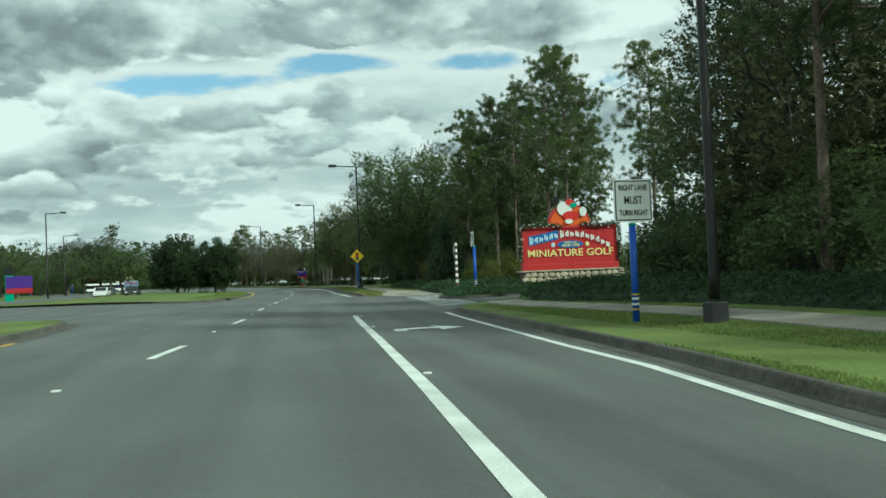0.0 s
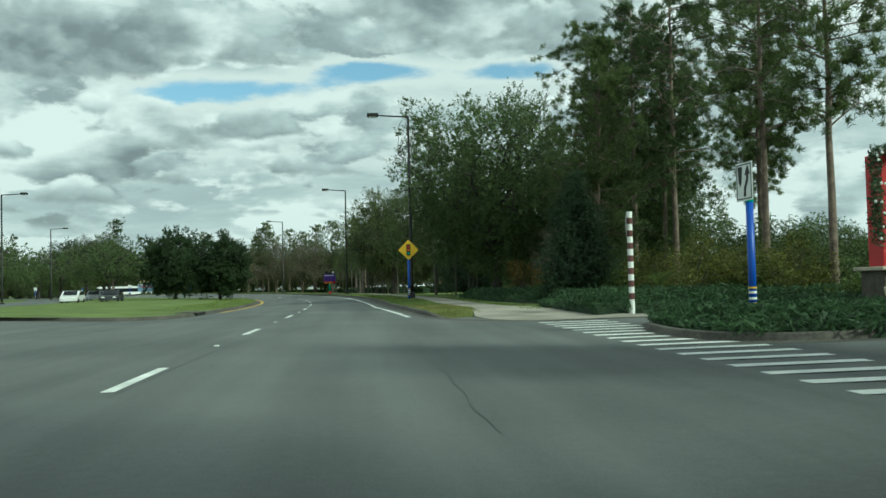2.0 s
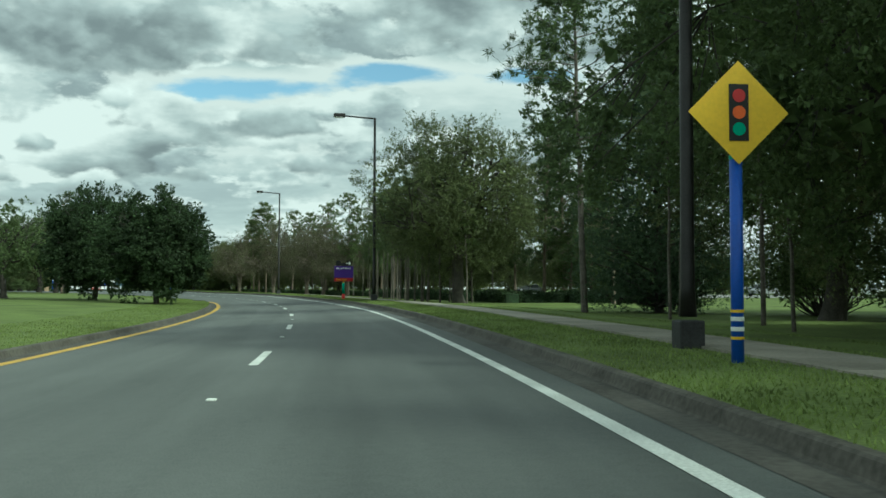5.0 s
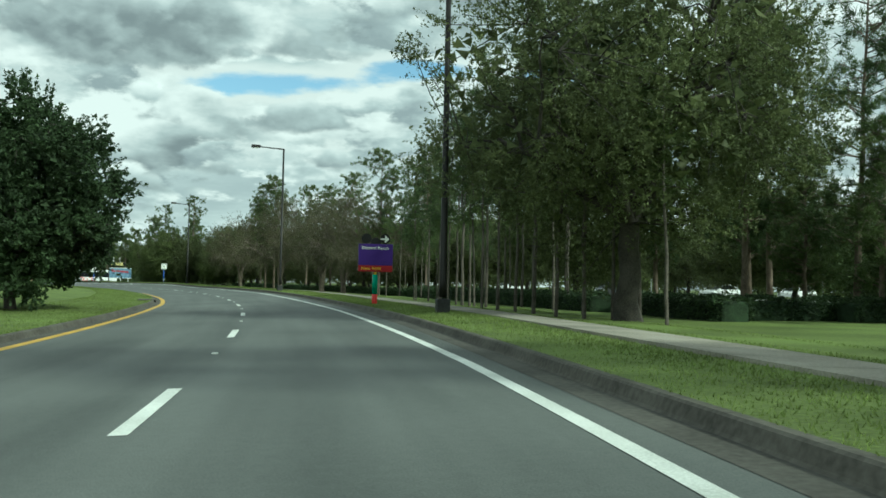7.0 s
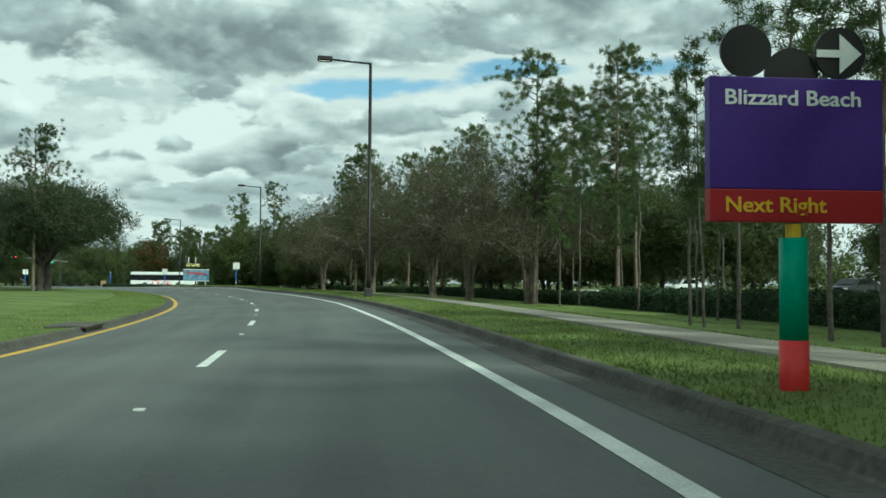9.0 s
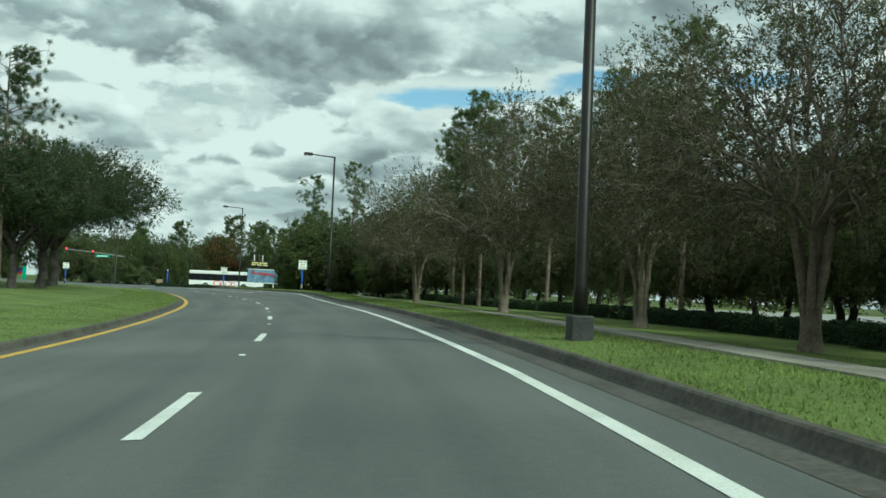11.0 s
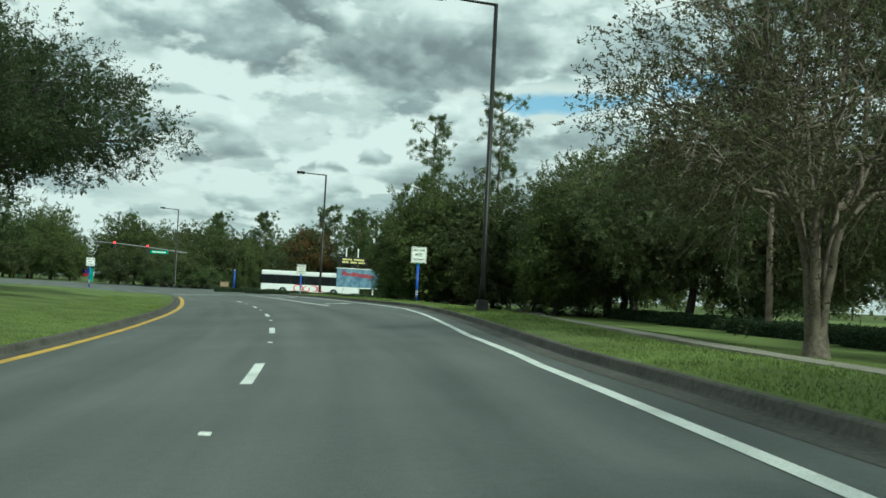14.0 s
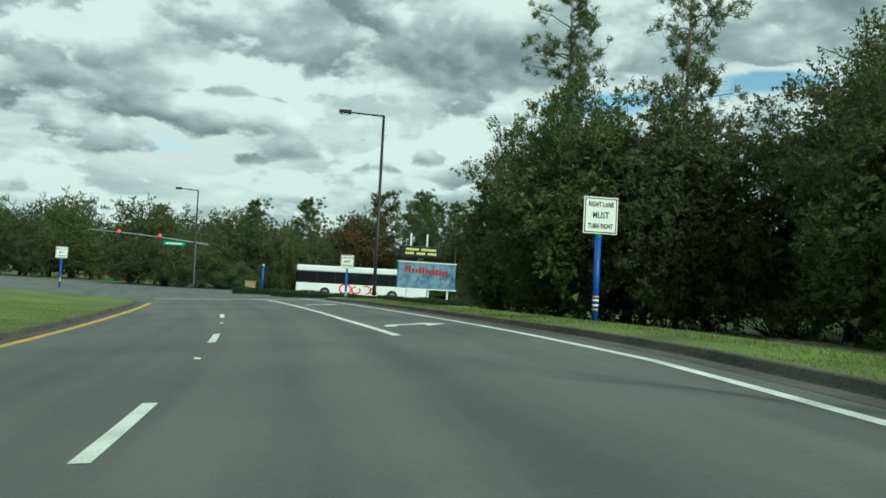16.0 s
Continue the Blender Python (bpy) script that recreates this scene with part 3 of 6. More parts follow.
M_TAR = mat("tar", (0.04, 0.042, 0.04), 0.6, var=0.2, scale=2, fine=20, bump=0.1)
seam([(77, 3.69), (80, 3.76), (88, 3.77), (93, 3.76)], 0.009)
seam([(80, 0.14), (85, 0.18), (90, 0.2)], 0.012)
seam([(228.6, -0.3), (228.1, 0.52), (227.0, 2.22), (226.3, 2.88), (225.0, 3.6)], 0.018)
seam([(293.9, 2.9), (293.3, 3.66), (292.0, 4.54), (290.9, 5.45), (289.4, 5.95)], 0.018)
seam([(225.8, 0.14), (222.5, 0.24)], 0.015)


def reflector(s, u):
    bm = bmesh.new()
    bm_box(bm, (-0.05, -0.055, 0), (0.05, 0.055, 0.02), bevel=0.006)
    m = Matrix.Translation(spot(s, u, 0.0)) @ pose(0, 0, 0, 0, 0, heading(s))
    ob = part("road_stud", bm, M_WHITE)
    ob.matrix_basis = m
    return tagged(ob, "small white reflective road stud on asphalt", "road stud", "road studs")


_stud = reflector(71.42 - 12.195 * 2 + 4.85, -1.3)
for k in range(-1, 20):
    s = 71.42 + 12.195 * k + 4.85 + (0.45 if k > 11 else 0.0)
    copy_thing(_stud, Matrix.Translation(spot(s, float(table(LANE, s)), 0.0)) @ pose(0, 0, 0, 0, 0, heading(s)))
for s in (52.2, 64, 70.9):
    copy_thing(_stud, Matrix.Translation(spot(s, float(np.interp(s, [46, 71], [2.8, 3.8])), 0.0)) @ pose(0, 0, 0, 0, 0, heading(s)))


def turn_arrow(s, u, name="turn_arrow"):
    """A right-turn arrow painted on the road: a bent shaft with a broad head."""
    outer, inner = [], []
    for i in range(9):
        t = i / 8 * math.pi / 2
        outer.append((0.85 - 1.15 * math.cos(t), 0.50 + 0.88 * math.sin(t)))
        inner.append((0.85 - 0.85 * math.cos(t), 0.42 + 0.45 * math.sin(t)))
    pts = [(-0.30, 0.0)] + outer + [(0.80, 2.1), (1.5, 1.15), (0.80, 0.1)] + inner[::-1] + [(0.0, 0.0)]
    bm = bmesh.new()
    vs = []
    for x, y in pts:
        vs.append(bm.verts.new(spot(s + y, u + x - 0.5, 0.007)))
    f = bm.faces.new(vs)
    bmesh.ops.triangulate(bm, faces=[f])
    bmesh.ops.recalc_face_normals(bm, faces=bm.faces)
    if sum(q.normal.z for q in bm.faces) < 0:
        bmesh.ops.reverse_faces(bm, faces=bm.faces)
    ob = part(name, bm, M_WHITE, recalc=False)
    return tagged(ob, "white painted right-turn arrow on asphalt", "road marking", kind="structure")


turn_arrow(61.64, 4.62)
turn_arrow(304.8, 4.95)
turn_arrow(326.0, 4.95)
for k in range(17):
    s = 78.6 + k * 0.97
    ob = marking("crossing_stripe", s, s + 0.32, 7.45, 9.3, M_WHITE, "white painted crossing stripe on asphalt", step=0.16)
    ob["group"] = "crossing stripes"
marking("stop_line", 91.8, 94.6, 10.45, 11.0, M_WHITE, "wide white painted stop line")


# ---- kerbs, lawns, pavement ----
def drop(s, u):
    """1 on the verges, falling to 0 at the dropped kerb of the crossing corner."""
    f = np.clip((np.asarray(s) - 98.6) / 4.2, 0, 1)
    f = f * f * (3 - 2 * f)
    return np.where((np.asarray(s) > 90) & (np.asarray(s) < 106) & (np.asarray(u) > 3) & (np.asarray(u) < 12.5), f, 1.0)


def kerb(path, side, name="kerb", h=0.15, label="weathered grey concrete kerb and gutter", segs=None):
    """A kerb with gutter along (s, u) points; side +1: the lawn lies to the right of the path's direction."""
    P = np.array(path, float)
    tang = np.gradient(P, axis=0)
    tang /= np.hypot(tang[:, 0], tang[:, 1])[:, None]
    nor = np.stack([-tang[:, 1], tang[:, 0]], 1) * side      # (s, u): towards the lawn
    prof = ((-0.38, 0.004), (-0.05, 0.008), (-0.03, 0.03), (0.01, h - 0.02), (0.035, h), (0.13, h + 0.003), (0.14, h - 0.06))
    rows = []
    for o, z in prof:
        q = P + nor * o
        zz = at(P[:, 0], P[:, 1])[:, 2]
        xyz = at(q[:, 0], q[:, 1])
        xyz[:, 2] = (xyz[:, 2] if o < 0 else zz) + z * (0.12 + 0.88 * drop(P[:, 0], P[:, 1]))
        rows.append(xyz)
    V = np.stack(rows, 1)
    r, c = V.shape[:2]
    me = mesh_from(name, V.reshape(-1, 3), [q if side < 0 else q[::-1] for q in grid_faces(r, c)], M_KERB)
    me.materials.append(M_GUTTER)
    idx = np.tile(np.array([1, 0, 0, 0, 0, 0]), r - 1)
    me.polygons.foreach_set("material_index", idx)
    return tagged(new(name, me), label, "kerb", kind="structure")


def smooth_path(pts, n):
    """A rounded line through points: Chaikin's corner cutting."""
    p = np.array(pts, float)
    for _ in range(n):
        q = np.empty((2 * len(p), 2))
        q[0], q[-1] = p[0], p[-1]
        q[1:-1:2] = p[:-1] * 0.75 + p[1:] * 0.25
        q[2:-1:2] = p[:-1] * 0.25 + p[1:] * 0.75
        p = q
    return p


def lawn(name, path, target, cols, label, dz=0.145, material=None):
    """A grass sheet from a kerb path to its outer line, both in (s, u)."""
    A, B = np.array(path, float), np.array(target, float)
    t = np.array(cols)[None, :, None]
    Q = A[:, None] * (1 - t) + B[:, None] * t
    S, U = Q[..., 0], Q[..., 1]
    nz = np.array([[0.05 * noise.noise((s * 0.11, u * 0.15, 3.3)) for s, u in zip(rs, ru)] for rs, ru in zip(S, U)])
    nz[:, :2] = 0
    ob = sheet(name, S, U, (dz + nz + 0.03) * drop(S, U) - 0.03, material or M_GRASS)
    me = ob.data
    if sum(p.normal.z for p in me.polygons) < 0:
        me.flip_normals()
    return tagged(ob, label, "lawn", kind="structure")


COLS = [0, 0.004, 0.012, 0.025, 0.04, 0.06, 0.085, 0.115, 0.15, 0.2, 0.28, 0.4, 0.6, 1.0]


def kerb_line(tab, a, b, step=2.0):
    S1 = srange(a, b, step)
    return np.stack([S1, table(tab, S1)], 1)


def back(P, side, d=0.115):
    t = np.gradient(P, axis=0)
    t /= np.hypot(t[:, 0], t[:, 1])[:, None]
    return P + np.stack([-t[:, 1], t[:, 0]], 1) * side * d


# right, before the side road
K1 = np.concatenate([kerb_line(KERB_R, -60, 66), smooth_path([(66.5, 7.13), (71, 7.1), (74.5, 7.5), (77, 9.0), (78.8, 11.5), (80.5, 16), (81, 30), (81, 90)], 3)])
kerb(K1, 1)
T1 = np.stack([np.where(K1[:, 1] > 8.2, 70, np.minimum(K1[:, 0], 70)), np.full(len(K1), 90.0)], 1)
T1[:, 0] = np.minimum.accumulate(T1[::-1, 0])[::-1]
lawn("lawn", back(K1, 1), T1, COLS, "green mown grass verge beside the road")
# right, after the side road
_c = smooth_path([(95.2, 90), (95.2, 30), (95.2, 14), (95.3, 9.4), (95.8, 7.0), (97.8, 5.5), (102, 4.95), (108, 4.7)], 3)
K2 = np.concatenate([_c, kerb_line(KERB_R, 109, 336), smooth_path([(337, 7.3), (342, 7.6), (345, 11), (346, 20), (346, 60)], 3)])
kerb(K2, 1)
T2 = np.stack([np.interp(np.arange(len(K2)), [0, len(_c), len(_c) + 20, len(K2) - 45, len(K2) - 1], [118, 128, 150, 310, 330]), np.full(len(K2), 90.0)], 1)
lawn("lawn", back(K2, 1), T2, COLS, "green mown grass verge with worn patches")
# left median
_c = smooth_path([(128, -90), (122, -50), (116, -24), (110, -11), (107.5, -6.6), (110, -5.0), (116, -4.9), (120, -4.9)], 3)
K3 = np.concatenate([_c, kerb_line(KERB_L, 121, 326), smooth_path([(327, -3.75), (333, -3.8), (336.5, -4.6), (338, -7), (340, -14), (342, -40), (342, -90)], 3)])
kerb(K3, -1)
T3 = np.stack([np.interp(np.arange(len(K3)), [0, len(_c), len(_c) + 20, len(K3) - 45, len(K3) - 1], [140, 146, 160, 300, 320]), np.full(len(K3), -90.0)], 1)
lawn("lawn", back(K3, -1), T3, COLS, "smooth bright green mown median lawn")
# left island near the start
K4 = np.concatenate([kerb_line(KERB_L, -60, 60), smooth_path([(61, -4.75), (68, -4.9), (72.5, -5.6), (74, -7.5), (72, -11), (66, -20), (60, -60), (60, -90)], 3)])
kerb(K4, -1)
T4 = np.stack([np.interp(np.arange(len(K4)), [0, len(K4) - 1], [-60, 30]), np.full(len(K4), -90.0)], 1)
lawn("lawn", back(K4, -1), T4, COLS, "green mown grass island beside the road")


def pavement(path, w, label):
    """A concrete footway of separate slabs with joints."""
    P = np.array(path, float)
    d = np.concatenate([[0], np.cumsum(np.hypot(*np.diff(P, axis=0).T))])
    PAVED.append((P, w))
    base = tagged(new("pavement"), label, "pavement", kind="structure")
    q = np.arange(0, d[-1], 1.55)
    for a, b in zip(q, q[1:]):
        e = np.array([a + 0.012, b - 0.012])
        s, u = np.interp(e, d, P[:, 0]), np.interp(e, d, P[:, 1])
        tu, ts = u[1] - u[0], s[1] - s[0]
        k = math.hypot(ts, tu)
        n = (-tu / k, ts / k)
        c = [at(s[i] + n[0] * o, u[i] + n[1] * o) for i in (0, 1) for o in (0, w)]
        top = [(*p[:2], p[2] + 0.182) for p in c]
        low = [(*p[:2], p[2] + 0.10) for p in c]
        me = mesh_from("slab", top + low, [(0, 2, 3, 1), (0, 4, 6, 2), (1, 3, 7, 5), (0, 1, 5, 4), (2, 6, 7, 3)], M_WALK)
        if me.polygons[0].normal.z < 0:
            me.flip_normals()
        ob = new("slab", me)
        ob.parent = base


PAVED = []
pavement([(0, 9.3), (45, 9.8), (60, 10.2), (68, 9.7), (73.5, 8.8), (76.6, 9.0)], 1.3, "pale concrete pavement slabs behind the verge")
pavement(smooth_path([(104.5, 6.8), (105, 6.75), (106, 6.6), (113, 6.3), (125, 6.6), (150, 6.3), (190, 6.8), (240, 6.7), (266, 7.1), (284, 8.8), (300, 14), (320, 22)], 2), 1.5,
         "pale weathered concrete pavement slabs through the verge")


_S, _U = np.meshgrid(np.linspace(95.3, 104.45, 14), np.linspace(0, 1, 6), indexing="ij")
_V = np.interp(_S, (95.3, 96.2, 98.5, 104.45), (8.0, 6.9, 6.3, 6.85)) * (1 - _U) + np.interp(_S, (95.3, 97, 104.45), (12.0, 11.0, 8.3)) * _U
_D = 0.018 + 0.168 * np.clip((_S - 97.5) / 6.0, 0, 1)
_S, _U, _D = np.concatenate([_S[:, :1], _S], 1), np.concatenate([_V[:, :1] - 0.02, _V], 1), np.concatenate([_D[:, :1] - 0.05, _D], 1)
tagged(sheet("pavement_apron", _S, _U, _D, M_WALK, True, False), "pale concrete apron at the crossing corner", "pavement", kind="structure")


def storm_drain(s, u):
    """A kerb inlet: a concrete top slab over a black block that stands for the shaded slot."""
    t = thing("storm_drain", Matrix.Translation(spot(s, u, 0.0)) @ pose(0, 0, 0, 0, 0, heading(s)), "concrete kerb inlet with dark slot in the median kerb", "storm drain", "storm drains")
    bm = bmesh.new()
    bm_box(bm, (-0.95, -1.3, 0.12), (0.10, 1.3, 0.185), bevel=0.02)
    part("top_slab", bm, M_KERB, t)
    # no real opening: a solid block, black for the shade in the slot
    bm = bmesh.new()
    bm_box(bm, (-0.8, -1.15, 0.012), (0.075, 1.15, 0.12))
    part("slot", bm, M_BLACK, t, "black block for the slot's shade")


storm_drain(115.5, -4.85)
storm_drain(204.0, -4.3)

# ---- trees and shrubs ----
def leaf_cards(centres, normals_bias, size, aspect, rng, droop=0.0):
    """Pointed leaves round the given places: arrays of points and faces."""
    n = len(centres)
    a = rng.normal(size=(n, 3))
    a[:, 2] = a[:, 2] * 0.6 - droop
    a /= np.linalg.norm(a, axis=1)[:, None]
    b = rng.normal(size=(n, 3)) + normals_bias
    b -= a * (a * b).sum(1)[:, None]
    b /= np.linalg.norm(b, axis=1)[:, None] + 1e-9
    w = np.cross(a, b)
    sz = size * rng.uniform(0.65, 1.35, n)[:, None]
    V = np.stack([centres - a * sz * 0.45 - w * sz * aspect * 0.5, centres - a * sz * 0.3 + w * sz * aspect * 0.5, centres + a * sz * 0.6], 1).reshape(-1, 3)
    return V, np.arange(3 * n).reshape(-1, 3)


def foliage_mesh(name, V, F, material):
    me = bpy.data.meshes.new(name)
    k = F.shape[1]
    me.vertices.add(len(V))
    me.vertices.foreach_set("co", V.astype(np.float32).ravel())
    me.loops.add(F.size)
    me.loops.foreach_set("vertex_index", F.astype(np.int32).ravel())
    me.polygons.add(len(F))
    me.polygons.foreach_set("loop_start", np.arange(0, F.size, k, dtype=np.int32))
    me.polygons.foreach_set("loop_total", np.full(len(F), k, dtype=np.int32))
    me.materials.append(material)
    me.update(calc_edges=True)
    return me


def tubes(limbs, sides=6):
    """Many tapered tubes: each limb is a list of points and radii."""
    V, F, o = [], [], 0
    ang = np.linspace(0, 2 * math.pi, sides, endpoint=False)
    for pts, rad in limbs:
        P, R = np.array(pts, float), np.array(rad, float)
        T = np.gradient(P, axis=0)
        T /= np.linalg.norm(T, axis=1)[:, None] + 1e-9
        A = np.cross(T, (0.3, 0.9, 0.1))
        A /= np.linalg.norm(A, axis=1)[:, None] + 1e-9
        B = np.cross(T, A)
        ring = P[:, None] + (A[:, None] * np.cos(ang)[None, :, None] + B[:, None] * np.sin(ang)[None, :, None]) * R[:, None, None]
        V.append(ring.reshape(-1, 3))
        for i in range(len(P) - 1):
            for k in range(sides):
                q = o + i * sides
                F.append((q + k, q + (k + 1) % sides, q + sides + (k + 1) % sides, q + sides + k))
        o += len(P) * sides
    return np.concatenate(V), F


def bend(a, b, rng, n=5, wob=0.08, sag=0.0):
    a, b = np.array(a, float), np.array(b, float)
    t = np.linspace(0, 1, n)[:, None]
    L = np.linalg.norm(b - a)
    p = a + (b - a) * t
    w = rng.normal(size=(n, 3)) * wob * L * np.sin(t * math.pi)
    p += w
    p[:, 2] += (np.sin(t * math.pi) * sag * L)[:, 0]
    return p


def build_tree(name, label, limbs, leaves, bark, leafm, parts=("trunk", "crown")):
    V, F = tubes(limbs)
    root = new(name)
    t = new(parts[0], mesh_from(parts[0], V, F, bark, True))
    t.parent = root
    c = new(parts[1], foliage_mesh(parts[1], *leaves, leafm))
    c.parent = root
    return tagged(root, label, "tree")


def clumps(C, R, per, size, aspect, rng, flat=0.7, up=0.5, inner=0.25):
    n = len(C)
    d = rng.normal(size=(n * per, 3))
    d /= np.linalg.norm(d, axis=1)[:, None]
    r = rng.uniform(inner, 1.0, n * per) ** 0.6
    cc = np.repeat(C, per, 0)
    rr = np.repeat(np.broadcast_to(R, n), per)
    p = cc + d * (r * rr)[:, None] * np.array([1, 1, flat])
    return leaf_cards(p, d * 0.6 + np.array([0, 0, up]), size, aspect, rng)


def join(*parts):
    V, F, o = [], [], 0
    for v, f in parts:
        V.append(v)
        F.append(f + o)
        o += len(v)
    return np.concatenate(V), np.concatenate(F)


def sprays(C, R, out, n, per, leaf, aspect, rng, flat=0.8, droop=0.0):
    """Leafy twig ends: in each clump n short sprays, their leaves set close along the twig."""
    m = len(C)
    o = np.repeat(out, n, 0)
    rr = np.repeat(np.broadcast_to(R, m), n)
    d = rng.normal(size=(m * n, 3))
    d /= np.linalg.norm(d, axis=1)[:, None]
    st = np.repeat(C, n, 0) + d * (rng.uniform(0.1, 1.0, m * n) ** 0.5 * rr * 0.8)[:, None] * np.array([1, 1, flat])
    way = d * 0.7 + o * 0.8 + rng.normal(size=(m * n, 3)) * 0.35
    way[:, 2] += 0.15 - droop
    way /= np.linalg.norm(way, axis=1)[:, None] + 1e-9
    L = rr * rng.uniform(0.35, 0.8, m * n)
    k = m * n * per
    t = rng.uniform(0, 1, k)
    W, LL = np.repeat(way, per, 0), np.repeat(L, per)
    p = np.repeat(st, per, 0) + W * (t * LL)[:, None] + rng.normal(size=(k, 3)) * (LL * 0.20 * (1.15 - t))[:, None]
    a = W * 0.7 + rng.normal(size=(k, 3)) * 0.75
    a /= np.linalg.norm(a, axis=1)[:, None] + 1e-9
    q = rng.normal(size=(k, 3)) * 0.8 + np.repeat(np.repeat(out, n, 0), per, 0) * 0.5 + np.array([0, 0, 0.55])
    q -= a * (a * q).sum(1)[:, None]
    q /= np.linalg.norm(q, axis=1)[:, None] + 1e-9
    w = np.cross(a, q)
    sz = leaf * rng.uniform(0.6, 1.3, k)[:, None]
    V = np.stack([p - a * sz * 0.45 - w * sz * aspect * 0.5, p - a * sz * 0.3 + w * sz * aspect * 0.5, p + a * sz * 0.6], 1).reshape(-1, 3)
    return V, np.arange(3 * k).reshape(-1, 3)


def oak(seed, h, r, trunk_h, leafm, label, nclump=260, per=150, leaf=0.17, tr=0.32, low=0.30, name="oak_tree", core=1.0, lobes=1.0, aspect=0.6, bark=None):
    """A spreading tree: a short trunk, arching limbs, twigs out to leafy clumps over an uneven dome."""
    rng = np.random.default_rng(seed)
    limbs = []
    base = np.array([0, 0, -0.3])
    top = np.array([rng.normal() * 0.2, rng.normal() * 0.2, trunk_h])
    limbs.append((bend(base, top, rng, 5, 0.03), [tr * 1.55, tr * 1.1, tr, tr * 0.95, tr * 0.9]))
    nodes = [top]
    nl = 9
    zl = h * low
    cz = zl + (h - zl) * 0.42
    for i in range(nl):
        az = 2 * math.pi * (i + rng.uniform(-0.3, 0.3)) / nl
        el = rng.uniform(0.1, 1.35)
        e = np.array([math.cos(az) * math.cos(el) * r * 0.66, math.sin(az) * math.cos(el) * r * 0.66, max(zl, trunk_h) + (h - max(zl, trunk_h)) * (0.12 + 0.6 * math.sin(el))])
        m = bend(top, e, rng, 6, 0.06, 0.10)
        limbs.append((m, np.linspace(tr * 0.55, tr * 0.16, 6)))
        nodes += list(m[2:])
        for j in range(6):
            a2 = az + rng.uniform(-0.9, 0.9)
            st = m[rng.integers(2, 6)]
            e2 = st + np.array([math.cos(a2) * r * 0.32, math.sin(a2) * r * 0.32, rng.uniform(-0.03, 0.25) * (h - zl)])
            b2 = bend(st, e2, rng, 4, 0.07, 0.08)
            limbs.append((b2, np.linspace(tr * 0.17, tr * 0.04, 4)))
            nodes += list(b2[1:])
    lob = rng.uniform(0, 6.28, 6)

    def dome(d):
        az = np.arctan2(d[:, 1], d[:, 0])
        return 1 + lobes * (0.12 * np.sin(3 * az + lob[0]) + 0.09 * np.sin(5 * az + lob[1] + 4 * d[:, 2]) + 0.07 * np.sin(9 * d[:, 2] + lob[2] + 2 * az) + 0.05 * np.sin(13 * az + lob[3] + 7 * d[:, 2]))

    def place(d, q):
        k = dome(d) * q
        up = np.where(d[:, 2] > 0, h - cz, cz - zl)
        return np.stack([d[:, 0] * r * k, d[:, 1] * r * k, cz + d[:, 2] * up * k], 1)

    def ways(n):
        d = rng.normal(size=(n, 3))
        return d / np.linalg.norm(d, axis=1)[:, None]

    D = ways(nclump)
    C = place(D, rng.uniform(0.4, 1.0, nclump) ** 0.45 * 0.92)
    size = min((r + h / 2) * 0.5, 5.4)
    R = rng.uniform(0.09, 0.19, nclump) * size
    N = np.array(nodes)
    for c in C[::2]:
        o = N[np.argmin(((N - c) ** 2).sum(1))]
        limbs.append((bend(o, c, rng, 3, 0.05), np.linspace(tr * 0.055, 0.012, 3)))
    n = max(6, per // 17)
    parts = [sprays(C, R, D, n, 17, leaf, aspect, rng)]
    # shaded leaves deep inside
    m = int(2600 * core)
    if m:
        d = ways(m)
        parts.append(leaf_cards(place(d, rng.uniform(0.05, 0.66, m) ** 0.6), d, 0.34, 0.8, rng))
    return build_tree(name, label, limbs, join(*parts), bark or M_BARK_OAK, leafm)


def needle_tufts(C, D, per, length, rng, width=0.05):
    """Bunches of long needles round the twig ends."""
    n = len(C)
    d = rng.normal(size=(n * per, 3)) + np.repeat(D, per, 0) * 0.9
    d[:, 2] += 0.25
    d /= np.linalg.norm(d, axis=1)[:, None]
    c = np.repeat(C, per, 0) + rng.normal(size=(n * per, 3)) * length * 0.27
    w = np.cross(d, rng.normal(size=(n * per, 3)))
    w /= np.linalg.norm(w, axis=1)[:, None] + 1e-9
    L = length * rng.uniform(0.6, 1.2, n * per)[:, None]
    p0, p1, p2 = c - w * width * 0.5, c + w * width * 0.5, c + d * L
    return np.stack([p0, p1, p2], 1).reshape(-1, 3), np.arange(3 * n * per).reshape(-1, 3)


